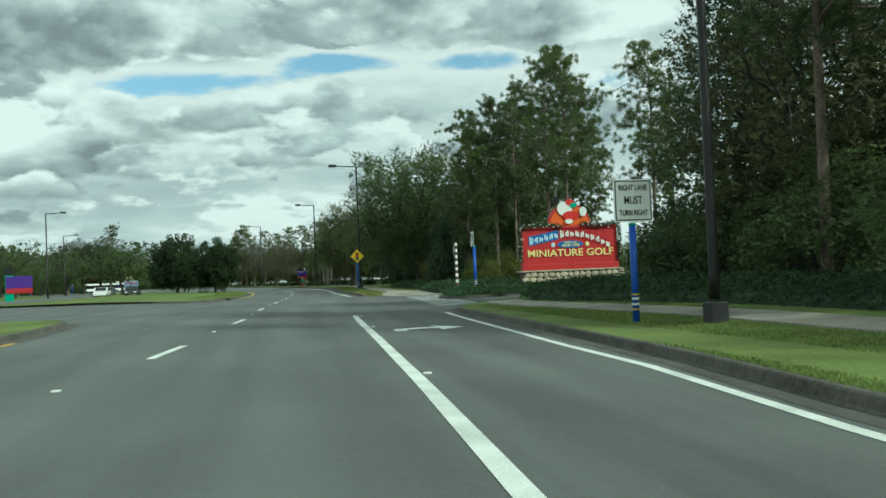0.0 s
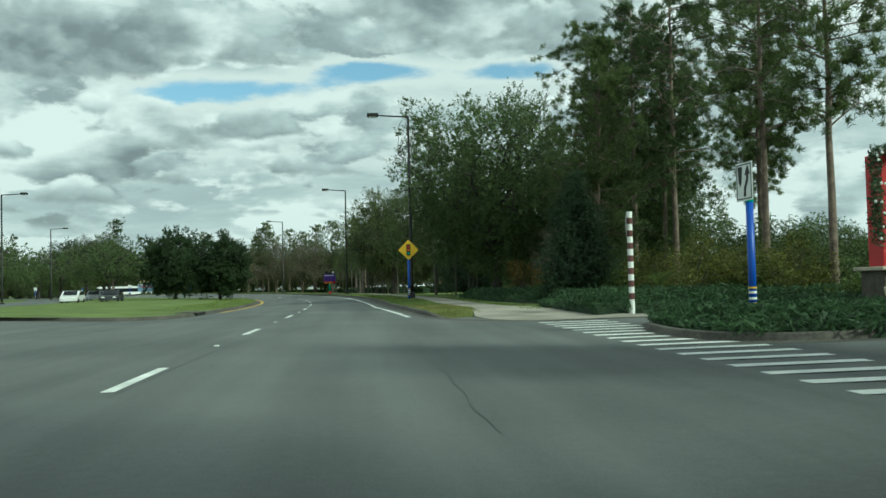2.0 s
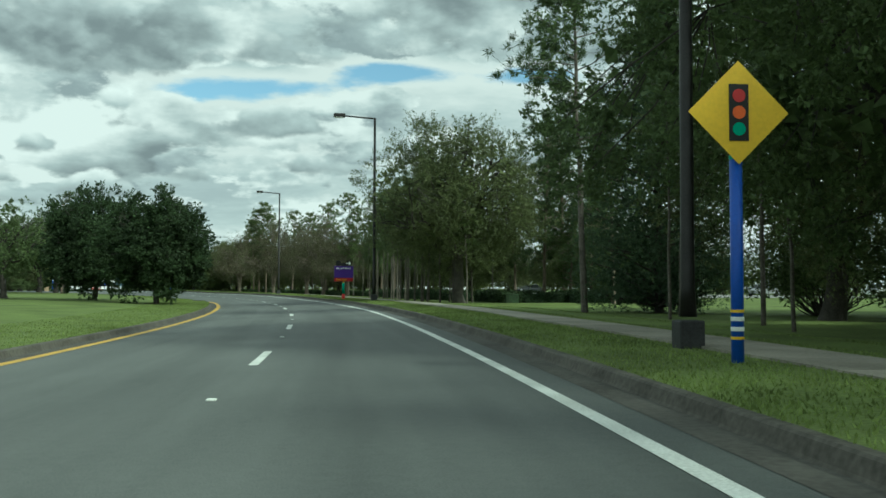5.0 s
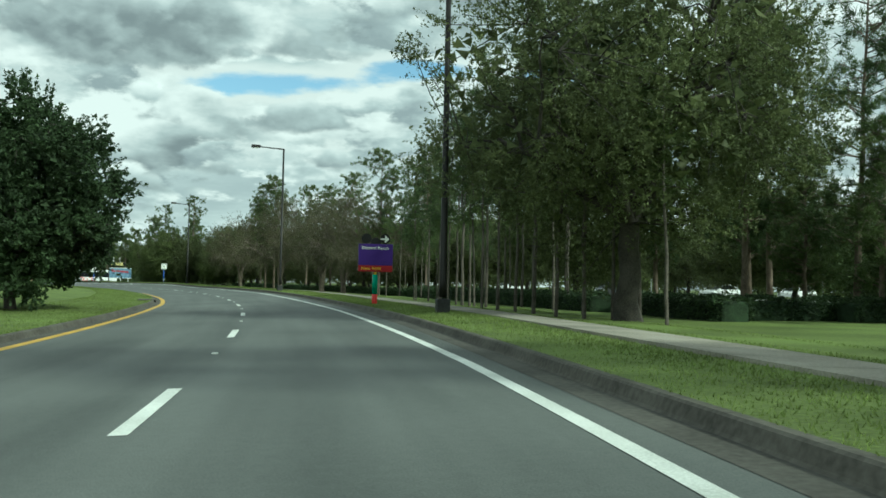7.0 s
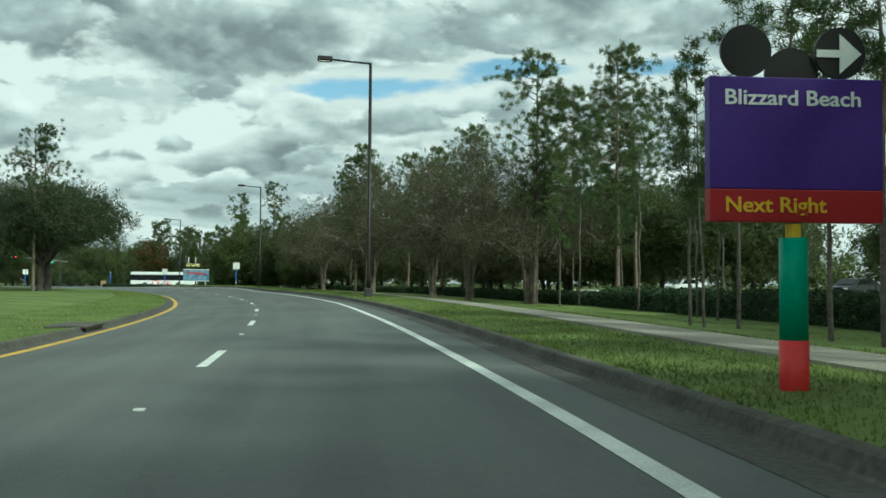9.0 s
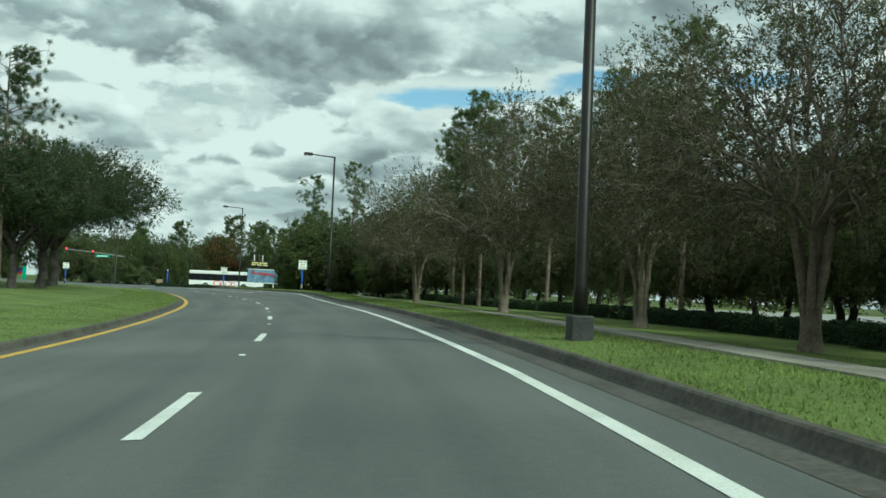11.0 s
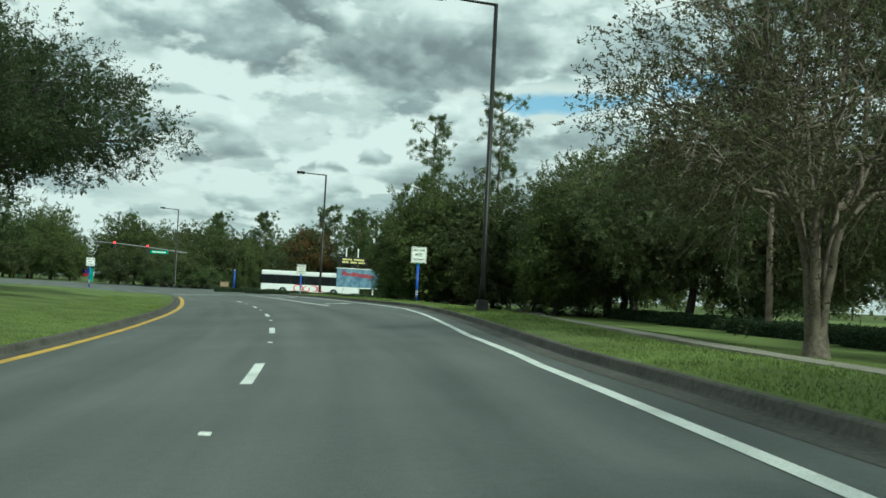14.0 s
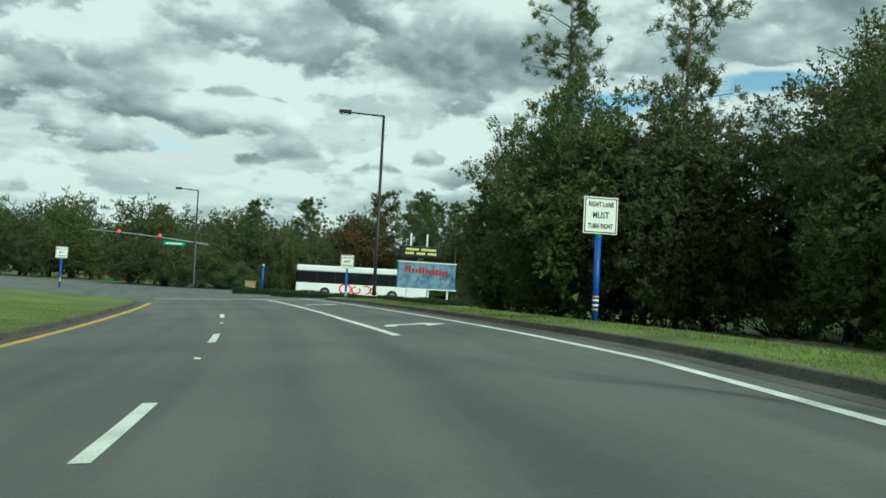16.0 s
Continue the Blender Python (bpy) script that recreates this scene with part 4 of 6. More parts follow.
def pine(seed, h, leafm, label, crown=0.45, spread=2.6, nb=34, per=46, tufts=5, tr=0.17, bark=None, name="pine_tree", needle=0.42, width=0.055, lean=0.02, topw=0.55):
    """A tall bare trunk with an open crown of drooping boughs and needle tufts."""
    rng = np.random.default_rng(seed)
    top = np.array([rng.normal() * lean * h, rng.normal() * lean * h, h])
    tk = bend((0, 0, -0.2), top, rng, 9, 0.0028)
    limbs = [(tk, np.linspace(tr * 1.15, tr * 0.18, 9))]
    C, D = [], []
    for i in range(nb):
        f = 1 - crown * (i / nb) ** 0.9
        o = np.array([np.interp(f, np.linspace(0, 1, 9), tk[:, k]) for k in range(3)])
        az = rng.uniform(0, 6.28)
        prof = min(1.0, topw + (1 - f) / crown * 1.6) * (1.0 if (1 - f) / crown < 0.75 else 0.75)
        L = spread * prof * rng.uniform(0.45, 1.1)
        e = o + np.array([math.cos(az) * L, math.sin(az) * L, L * rng.uniform(-0.05, 0.5)])
        m = bend(o, e, rng, 5, 0.06, 0.06)
        limbs.append((m, np.linspace(tr * 0.26, tr * 0.07, 5)))
        for j in range(tufts * 2):
            t = rng.uniform(0.3, 1.0)
            q = np.array([np.interp(t, np.linspace(0, 1, 5), m[:, k]) for k in range(3)])
            q2 = q + rng.normal(size=3) * L * 0.15
            limbs.append(((q, q2), (tr * 0.06, tr * 0.03)))
            C.append(q2)
            D.append((e - o) / (np.linalg.norm(e - o) + 1e-9))
    C.append(top)
    D.append(np.array([0, 0, 1.0]))
    return build_tree(name, label, limbs, needle_tufts(np.array(C), np.array(D), int(per * 0.7), needle * 0.8, rng, width * 0.8), bark or M_BARK_PINE, leafm)


def crape(seed, h, r, label, per=30, leaf=0.085, leafm=None, name="crape_myrtle"):
    """Stems close together from one flared foot, fanning into pale twigs; leafy below, thin towards the rounded top."""
    rng = np.random.default_rng(seed)
    limbs, C, D = [], [], []
    limbs.append((bend((0, 0, -0.2), (0, 0, h * 0.10), rng, 4, 0.01), (0.36, 0.27, 0.22, 0.18)))
    for i in range(6):
        az = 2 * math.pi * i / 6 + rng.uniform(-0.3, 0.3)
        st = np.array([math.cos(az) * 0.10, math.sin(az) * 0.10, -0.1])
        k0 = np.array([math.cos(az) * 0.17, math.sin(az) * 0.17, h * 0.13])
        k1 = np.array([math.cos(az) * r * 0.10, math.sin(az) * r * 0.10, h * rng.uniform(0.26, 0.34)])
        limbs.append((np.concatenate([bend(st, k0, rng, 3, 0.02), bend(k0, k1, rng, 4, 0.02)[1:]]), np.linspace(0.115, 0.075, 6)))
        for j in range(6):
            a2 = az + rng.uniform(-0.9, 0.9)
            el = rng.uniform(0.02, 1.5)
            e = np.array([math.cos(a2) * math.cos(el) * r * 0.72, math.sin(a2) * math.cos(el) * r * 0.72, h * (0.36 + 0.42 * math.sin(el))])
            m = bend(k1, e, rng, 6, 0.05, 0.05)
            limbs.append((m, np.linspace(0.058, 0.022, 6)))
            for q in range(9):
                s2 = m[rng.integers(2, 6)]
                d = rng.normal(size=3) * 0.6 + np.array([s2[0], s2[1], max(0.2, s2[2] - h * 0.45)]) / (r * 0.5)
                d /= np.linalg.norm(d)
                e2 = s2 + d * r * rng.uniform(0.18, 0.34)
                m2 = bend(s2, e2, rng, 4, 0.06, 0.04)
                limbs.append((m2, np.linspace(0.020, 0.008, 4)))
                for z in range(3):
                    e3 = e2 + (rng.normal(size=3) + d) * r * 0.085
                    limbs.append((bend(m2[2], e3, rng, 3, 0.05), np.linspace(0.010, 0.005, 3)))
                    C.append(e3)
                    D.append(d)
                C.append(m2[2] + rng.normal(size=3) * 0.2)
                D.append(d)
    C, D = np.array(C), np.array(D)
    return build_tree(name, label, limbs, sprays(C, r * 0.125, D, 5, per // 5, leaf, 0.5, rng), M_BARK_CRAPE, leafm or L_CRAPE)


def cone_tree(seed, h, r, leafm, label, per=110, ncl=120, leaf=0.22, aspect=0.5, low=0.04, name="magnolia_tree", tr=0.2, power=0.75, round_=0.4, droop=0.0):
    """A dense tree, broad low down and pointed above, with a ragged outline."""
    rng = np.random.default_rng(seed)
    limbs = [(bend((0, 0, -0.2), (0, 0, h * 0.95), rng, 8, 0.01), np.linspace(tr, 0.03, 8))]
    C = []
    for i in range(ncl):
        f = low + (1 - low) * (i / ncl) ** 1.25
        prof = (1 - f) ** power * (1 - round_) + round_ * math.sqrt(max(0, 1 - (2 * f - 0.75) ** 2)) if f < 0.87 else (1 - f) ** power
        az = i * 2.399 + rng.uniform(-0.4, 0.4)
        rr = r * prof * rng.uniform(0.55, 1.08)
        p = np.array([math.cos(az) * rr, math.sin(az) * rr, f * h])
        C.append(p)
        if i % 2 == 0:
            limbs.append((bend((0, 0, max(0.3, f * h - rr * 0.35)), p, rng, 4, 0.04), np.linspace(tr * 0.3, 0.012, 4)))
    C = np.array(C)
    out = C * np.array([1, 1, 0.0])
    out /= np.linalg.norm(out, axis=1)[:, None] + 1e-9
    k = rng.integers(0, len(C), 11000)
    d = rng.normal(size=(11000, 3))
    body = leaf_cards(C[k] * (rng.uniform(0.05, 0.85, 11000) ** 0.6)[:, None] * np.array([1, 1, 0]) + C[k] * np.array([0, 0, 0.95]) + d * r * 0.07, d, 0.22, 0.7, rng)
    n = max(5, per // 15)
    return build_tree(name, label, limbs, join(sprays(C, rng.uniform(0.14, 0.26, len(C)) * r, out, n, 15, leaf, aspect, rng, 0.75, droop), body), M_BARK_OAK, leafm)


def shrub(seed, h, r, leafm, label, per=60, ncl=26, leaf=0.14, aspect=0.4, name="shrub"):
    rng = np.random.default_rng(seed)
    limbs, C = [], []
    for i in range(ncl):
        az, q = rng.uniform(0, 6.28), rng.uniform(0, 1) ** 0.5
        p = np.array([math.cos(az) * r * q, math.sin(az) * r * q, h * rng.uniform(0.25, 1.0) * (1 - 0.35 * q * q)])
        limbs.append((bend((p[0] * 0.2, p[1] * 0.2, -0.05), p, rng, 4, 0.08), np.linspace(0.03, 0.008, 4)))
        C.append(p)
    V, F = clumps(np.array(C), r * 0.33, per, leaf, aspect, rng, 0.8)
    ob = build_tree(name, label, limbs, (V, F), M_BARK_OAK, leafm, ("stem", "foliage"))
    ob["category"] = "shrub"
    return ob


def juniper_bed(name, path, label, n, hgt=0.5, size=0.26, seed=5, dz=0.1):
    """Low spreading juniper over an outline in (s, u): one mat of sprays on a mounded body."""
    rng = np.random.default_rng(seed)
    P = np.array(path, float)
    lo, hi = P.min(0), P.max(0)
    pts = []
    while len(pts) < n:
        q = rng.uniform(lo, hi, size=(n * 2, 2))
        x, y = q[:, 0], q[:, 1]
        ins = np.zeros(len(q), bool)
        for (x0, y0), (x1, y1) in zip(P, np.roll(P, -1, 0)):
            ins ^= ((y0 > y) != (y1 > y)) & (x < (x1 - x0) * (y - y0) / (y1 - y0 + 1e-12) + x0)
        pts += q[ins].tolist()
    q = np.array(pts[:n])
    dist = np.full(n, 9.0)
    for a, b in zip(P, np.roll(P, -1, 0)):
        ab = b - a
        t = np.clip(((q - a) @ ab) / (ab @ ab), 0, 1)
        dist = np.minimum(dist, np.hypot(*(q - a - t[:, None] * ab).T))
    bump = np.array([noise.noise((s * 0.55, u * 0.55, seed)) * 0.5 + 0.6 * noise.noise((s * 1.7, u * 1.7, seed)) for s, u in q])
    top = hgt * np.clip(dist / 0.7, 0.25, 1) ** 0.6 * (1 + 0.4 * bump)
    w = at(q[:, 0], q[:, 1], dz)
    w[:, 2] += top * rng.uniform(0.0, 1.0, n) ** 0.55
    V, F = leaf_cards(w, np.array([0, 0, 0.7]), size, 0.3, rng, -0.35)
    ob = new(name, foliage_mesh(name, V, F, L_JUNI))
    # filler mound under the sprays, coloured dark for the shade between them
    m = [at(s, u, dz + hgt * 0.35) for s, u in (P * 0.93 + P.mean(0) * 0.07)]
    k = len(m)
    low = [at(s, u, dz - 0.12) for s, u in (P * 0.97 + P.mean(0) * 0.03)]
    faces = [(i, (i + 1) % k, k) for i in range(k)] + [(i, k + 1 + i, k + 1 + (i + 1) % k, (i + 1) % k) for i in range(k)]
    me = mesh_from("body", m + [at(*P.mean(0), dz + hgt * 0.5)] + low, faces, M_INNERSHADE, True)
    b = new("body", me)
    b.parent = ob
    return tagged(ob, label, "juniper bed", kind="stuff")


# dark green that stands in for shade inside juniper and hedges
M_INNERSHADE = mat("juniper_shade", (0.025, 0.045, 0.02), 0.95, var=0.3, scale=3, fine=20, bump=0.5)


def put(ob, s, u, turn=0.0, k=1.0, dz=0.10, kz=None):
    ob.matrix_basis = Matrix.Translation(spot(s, u, dz)) @ pose(0, 0, 0, 0, 0, turn) @ Matrix.Diagonal((k, k, kz or k, 1))
    return ob


def put_xy(ob, x, y, turn=0.0, k=1.0, z=0.1, kz=None):
    ob.matrix_basis = Matrix.Translation((x, y, z)) @ pose(0, 0, 0, 0, 0, turn) @ Matrix.Diagonal((k, k, kz or k, 1))
    return ob


def copy_xy(ob, x, y, turn=0.0, k=1.0, z=0.1, kz=None, label=""):
    c = put_xy(copy_thing(ob, Matrix.Identity(4)), x, y, turn, k, z, kz)
    if label:
        c["label"] = label
    return c


def put_copy(ob, s, u, turn=0.0, k=1.0, dz=0.10, kz=None, label=""):
    c = copy_thing(ob, Matrix.Identity(4))
    put(c, s, u, turn, k, dz, kz)
    if label:
        c["label"] = label
    return c

# ---- planting ----
rnd = random.Random(11)
# the wood behind the golf sign
_tall = pine(1, 16.4, L_PINE, "tall slender pine with open crown", crown=0.62, spread=3.4, nb=54, per=72, tr=0.15, needle=0.36, width=0.045)
put(_tall, 105.6, 18.9)
_tallb = pine(2, 16.0, L_PINED, "tall dark pine with broad open crown", crown=0.62, spread=3.6, nb=54, per=72, tr=0.16, needle=0.36, width=0.045)
put(_tallb, 114.4, 18.4)
_tallc = pine(3, 12.5, L_PINE, "bushy green pine with low boughs", crown=0.85, spread=3.0, nb=84, per=60, tr=0.16, topw=0.15, needle=0.36, width=0.045)
put(_tallc, 114.0, 14.2)
for s, u, k, ob in ((120, 20, 0.95, _tallb), (117, 24, 1.0, _tall), (103, 26, 1.0, _tall), (126, 23, 0.95, _tallb), (121, 16, 0.9, _tall),
                    (112, 31, 0.95, _tall), (103, 35, 0.9, _tall), (130, 30, 0.95, _tall), (139, 22, 0.9, _tallb), (146, 26, 0.95, _tall), (108, 48, 0.8, _tallc), (100.6, 19.0, 1.0, _tall), (118, 17.5, 1.0, _tallb)):
    put_copy(ob, s, u, rnd.uniform(0, 360), k * rnd.uniform(0.95, 1.05))
# dark oaks along the right
_oak = oak(21, 13.6, 7.2, 2.6, L_OAK, "large dark evergreen oak with dense crown", nclump=560, per=240, leaf=0.115, low=0.10, core=2.0)
put(_oak, 131.0, 12.4, 0, 1.04)
_oakb = oak(22, 12.8, 6.4, 3.0, L_OAKB, "broad evergreen oak with olive-green crown", nclump=560, per=250, leaf=0.10, low=0.15, core=1.5, tr=0.36)
put(_oakb, 171.6, 10.96, 40, 0.95)
put_copy(_oakb, 141, 16, 130, 0.85)
put_copy(_oak, 143, 26, 200, 0.85)
put_copy(_oak, 126, 20, 80, 0.8)
_bare = crape(45, 5.6, 2.3, "small bare tree with pale thin branches", per=5, name="bare_tree")
put(_bare, 115.0, 13.2, 0, 0.85)
_cedar = cone_tree(31, 7.5, 2.4, L_CEDAR, "dark conical cedar with dense foliage", per=130, ncl=190, leaf=0.16, aspect=0.35, name="cedar_tree")
put(_cedar, 106.7, 11.5, 0, 0.70)
put(cone_tree(36, 13.5, 3.3, L_CEDAR, "dark cypress-like tree with dense foliage", per=260, ncl=260, leaf=0.12, aspect=0.32, name="cypress_tree", round_=0.5, droop=0.35), 149.6, 14.2, 60)
# the dark stand beside the first lamp
_cedarb = cone_tree(32, 15.5, 4.0, L_CEDAR, "tall dark cedar with ragged outline", per=170, ncl=260, leaf=0.18, aspect=0.35, name="cedar_tree", power=0.8, round_=0.5)
put(_cedarb, 72.8, 19.0)
_dark = oak(23, 13.5, 5.6, 3.0, leafmat("brown_green_leaves", (0.135, 0.145, 0.07), (0.08, 0.085, 0.042)), "dark dense broadleaf tree beside the pavement", nclump=300, per=200, leaf=0.125, low=0.07, core=1.2)
put(_dark, 66.5, 18.6, kz=0.8)
for s, u, k in ((50, 21.5, 0.9), (73.5, 27, 1.0), (64, 27, 1.15), (45, 19, 1.0), (76, 36, 1.0), (35, 19, 1.0), (24, 18, 1.0), (10, 19, 1)):
    put_copy(_dark, s, u, rnd.uniform(0, 360), k, kz=k * 0.74)
put_copy(_tallb, 62.5, 15.2, 30, 1.05)
put_copy(_tallb, 59.5, 17.2, 80, 1.0)
put_copy(_tallc, 56.0, 16.4, 10, 0.95)
put_copy(_tallb, 52.0, 17.5, 200, 1.05)
put_copy(_tallb, 57, 19.0, 130, 1.1)
put_copy(_tallb, 68, 22.0, 230, 1.1)
# slim trunks in a row behind the pavement
_slim = pine(4, 11.6, L_PINED, "slim pine with small open crown on a bare trunk", crown=0.52, spread=1.7, nb=24, per=34, tr=0.07, bark=M_BARK_PALE, needle=0.3, width=0.04)
put(_slim, 174.6, 12.6, 0, 0.85)
_slimb = pine(5, 10.2, L_PINE, "slim young pine with thin crown", crown=0.58, spread=1.5, nb=24, per=34, tr=0.062, bark=M_BARK_PALE, needle=0.3, width=0.04)
put(_slimb, 181.2, 12.0, 0, 0.85)
_grey = pine(6, 15.0, L_PINED, "tall straight grey-barked pine beside the pavement", crown=0.62, spread=2.6, nb=42, per=70, tr=0.12, bark=M_BARK_PALE, needle=0.34, width=0.042)
put(_grey, 148.8, 10.9, 80, 1.0)
_mid = pine(8, 13.0, L_PINED, "pine with broad layered crown behind the pavement", crown=0.80, spread=2.9, nb=56, per=62, tr=0.13, needle=0.34, width=0.042)
put(_mid, 169.6, 20.4, 30)
for s, u, k in ((176.1, 21.6, 1.0), (180.5, 19.8, 1.05), (182.5, 22.4, 1.02), (186.5, 24, 0.95), (191, 21.5, 0.9)):
    put_copy(_mid, s, u, rnd.uniform(0, 360), k)
put_copy(_tallc, 173.5, 20.5, 20, 0.62, label="young bushy pine with yellow-green needles")
put_copy(_tallc, 178.2, 21.0, 120, 0.55, label="young bushy pine with yellow-green needles")
for i, (s, u) in enumerate(((168.6, 10.7), (172.0, 10.6), (172.6, 9.95), (173.0, 9.2), (176.0, 9.45), (176.9, 9.75), (177.6, 11.8), (177.6, 9.3), (179.2, 9.1), (180.1, 9.4), (181, 9.0), (183.6, 9.9),
                            (184.3, 9.6), (185.1, 9.6), (185.5, 9.4), (187.2, 9.8), (188, 9.75), (190.1, 9.9), (191.5, 9.9), (193.5, 10.3), (195.3, 10.2), (195.6, 9.6), (196.5, 9.7),
                            (187.0, 12.6), (190.2, 13.1), (183, 13.3), (194, 14.1), (199.9, 12), (202.3, 12.6), (207.5, 13), (211.8, 11.6), (214, 13.2), (217.5, 12.5), (135, 11.5), (138, 12.3), (142, 11.4),
                            (145, 13), (184, 17), (190, 16), (196, 15.5), (203, 16), (209, 17), (216, 16), (222, 16), (228, 18))):
    put_copy(_slim if i % 3 else _slimb, s, u, rnd.uniform(0, 360), rnd.uniform(0.70, 0.90) * (0.72 if s > 194 else 1.0))
for s, u, k in ((218.1, 12.6, 0.70), (217.0, 16.2, 0.72), (221.0, 19.0, 0.66), (249.0, 16.5, 0.72), (232, 20, 0.8), (270.4, 15.8, 0.92), (271.6, 15.0, 0.86), (262, 17.5, 0.8), (283, 18, 0.8), (244, 17, 0.78)):
    put_copy(_tall, s, u, rnd.uniform(0, 360), k, label="open-crowned pine behind the pavement")
# crape myrtles along the right
_crape = crape(41, 9.4, 4.6, "multi-stemmed crape myrtle with thin browning crown", per=60, leaf=0.088)
put(_crape, 249.8, 10.9, 0, 1.05, kz=1.1)
for s, u, k in ((269.5, 11.0, 1.02), (237.5, 12.4, 1.0), (226.0, 11.6, 0.95), (218.5, 12.4, 0.78)):
    put_copy(_crape, s, u, rnd.uniform(0, 360), k)
_oakc = oak(24, 8.6, 5.4, 2.0, L_OAKB, "rounded evergreen oak on the lawn", nclump=300, per=240, leaf=0.105, low=0.13, tr=0.2, core=1.4)
put(_oakc, 297, 22.5, 0, 1.25)
for s, u, k in ((304, 21.5, 1.25), (288, 24, 1.1), (309, 25, 1.3), (316, 30, 1.1), (279, 24, 0.9), (300, 33, 1.1), (270, 22, 0.9), (261, 25, 0.95), (252, 23, 0.9), (244, 25, 0.95), (233, 24, 0.9), (222, 25, 0.9), (290, 36, 1.2), (325, 36, 1.1), (256, 30, 1.0), (250, 34, 1.1), (263, 33, 1.1), (275, 32, 1.0), (240, 31, 1.0), (239, 21, 0.85), (228, 30, 1.0), (194.3, 18.2, 0.95), (183, 31, 0.85), (190, 29, 0.8), (197, 31, 0.8), (205, 32, 0.75), (213, 30, 0.75), (226, 20, 0.8), (232, 19.5, 0.75), (247, 20, 0.8)):
    put_copy(_oakc, s, u, rnd.uniform(0, 360), k)
# the tall clump before the junction
L_WAX = leafmat("wax_myrtle_leaves", (0.145, 0.18, 0.062), (0.07, 0.09, 0.034))
_bush = oak(33, 9.2, 3.6, 2.0, L_WAX, "tall dense broadleaf thicket tree", nclump=320, per=220, leaf=0.115, low=0.02, core=1.5, tr=0.16, name="thicket_tree", lobes=1.6)
_bushb = oak(35, 8.6, 3.4, 2.0, leafmat("thicket_leaves", (0.12, 0.14, 0.06), (0.065, 0.08, 0.034)), "dark dense thicket tree", nclump=320, per=220, leaf=0.115, low=0.02, core=1.5, tr=0.16, name="thicket_tree", lobes=1.6)
put(_bushb, 313.0, 15.2)
put(_bush, 315.0, 13.2)
for s, u, k in ((321, 13.8, 0.95), (326, 15, 0.8), (318, 17, 1.05), (325, 19, 0.95), (311, 16.5, 0.95), (330, 17.5, 0.7), (307.5, 19.5, 0.9), (303, 17.5, 0.8)):
    put_copy(_bushb if s in (318, 311, 325, 307.5) else _bush, s, u, rnd.uniform(0, 360), k, kz=k * rnd.uniform(0.82, 1.08))
_spire = pine(9, 15.6, L_PINE, "tall narrow pine rising out of the thicket", crown=0.55, spread=2.5, nb=40, per=56, tr=0.13, needle=0.34, width=0.042, topw=0.5)
put_xy(_spire, -92.2, 264.5, 0, 0.93)
copy_xy(_spire, -87.4, 265.4, 160, 1.04)
# left of the road
_mag = oak(34, 8.8, 4.1, 1.2, L_MAG, "dark glossy magnolia with dense crown to the grass", nclump=400, per=250, leaf=0.15, low=0.06, tr=0.2, name="magnolia_tree", lobes=1.2, core=1.8)
put(_mag, 181.3, -7.9, 0, 0.96, kz=0.9)
put_copy(_mag, 192.4, -13.1, 100, 1.02)
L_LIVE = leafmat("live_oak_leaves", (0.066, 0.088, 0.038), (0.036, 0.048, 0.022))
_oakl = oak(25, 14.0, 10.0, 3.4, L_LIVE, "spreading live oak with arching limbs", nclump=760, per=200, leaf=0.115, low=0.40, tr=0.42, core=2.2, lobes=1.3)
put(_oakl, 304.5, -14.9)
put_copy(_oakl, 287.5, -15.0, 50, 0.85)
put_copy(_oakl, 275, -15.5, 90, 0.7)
_oakf = oak(26, 12.5, 8.0, 3.0, L_OAK, "spreading dark oak beyond the lawn", nclump=180, per=80, leaf=0.24, low=0.2, tr=0.36)
put(_oakf, 322, -19, 90, 0.7)
for s, u, k, t in ((297, -27, 0.9, 140), (203, -21, 0.72, 10), (262, -27, 0.8, 80), (216, -38, 0.8, 30), (244, -38, 0.8, 260), (180, -40, 0.75, 120), (280, -38, 0.85, 10), (160, -44, 0.7, 10), (232, -44, 0.8, 200)):
    put_copy(_oakf, s, u, t, k)
put_copy(_tallb, 272.7, -16.0, 0, 0.95, label="tall pine with dense crown on the median lawn")
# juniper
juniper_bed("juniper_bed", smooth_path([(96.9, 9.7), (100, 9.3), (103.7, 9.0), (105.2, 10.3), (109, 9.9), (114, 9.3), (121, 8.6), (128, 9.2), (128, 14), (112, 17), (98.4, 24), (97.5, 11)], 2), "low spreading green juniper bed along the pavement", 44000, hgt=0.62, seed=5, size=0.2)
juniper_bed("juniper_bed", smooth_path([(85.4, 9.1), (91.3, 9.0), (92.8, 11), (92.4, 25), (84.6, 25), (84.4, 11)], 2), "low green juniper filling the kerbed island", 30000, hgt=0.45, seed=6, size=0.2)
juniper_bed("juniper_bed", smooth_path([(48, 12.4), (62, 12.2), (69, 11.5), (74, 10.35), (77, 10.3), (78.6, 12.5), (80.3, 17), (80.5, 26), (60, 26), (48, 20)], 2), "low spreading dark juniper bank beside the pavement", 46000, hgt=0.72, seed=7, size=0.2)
K5 = smooth_path([(92.6, 60), (92.9, 13), (92.6, 9.8), (89, 8.6), (85.4, 8.8), (84.2, 11.5), (84.2, 60)], 3)
kerb(K5, -1)
_sh = shrub(51, 1.5, 1.3, L_SHRUB, "light green shrub in the juniper bed", per=110)
put(_sh, 104, 13.2)
for s, u, k in ((107, 12.6, 0.8), (110.5, 12.2, 0.9), (101.5, 16.5, 1.0), (92, 15.2, 0.7), (90, 17, 0.8), (113, 14, 1.0), (118, 13.5, 1.2)):
    put_copy(_sh, s, u, rnd.uniform(0, 360), k)
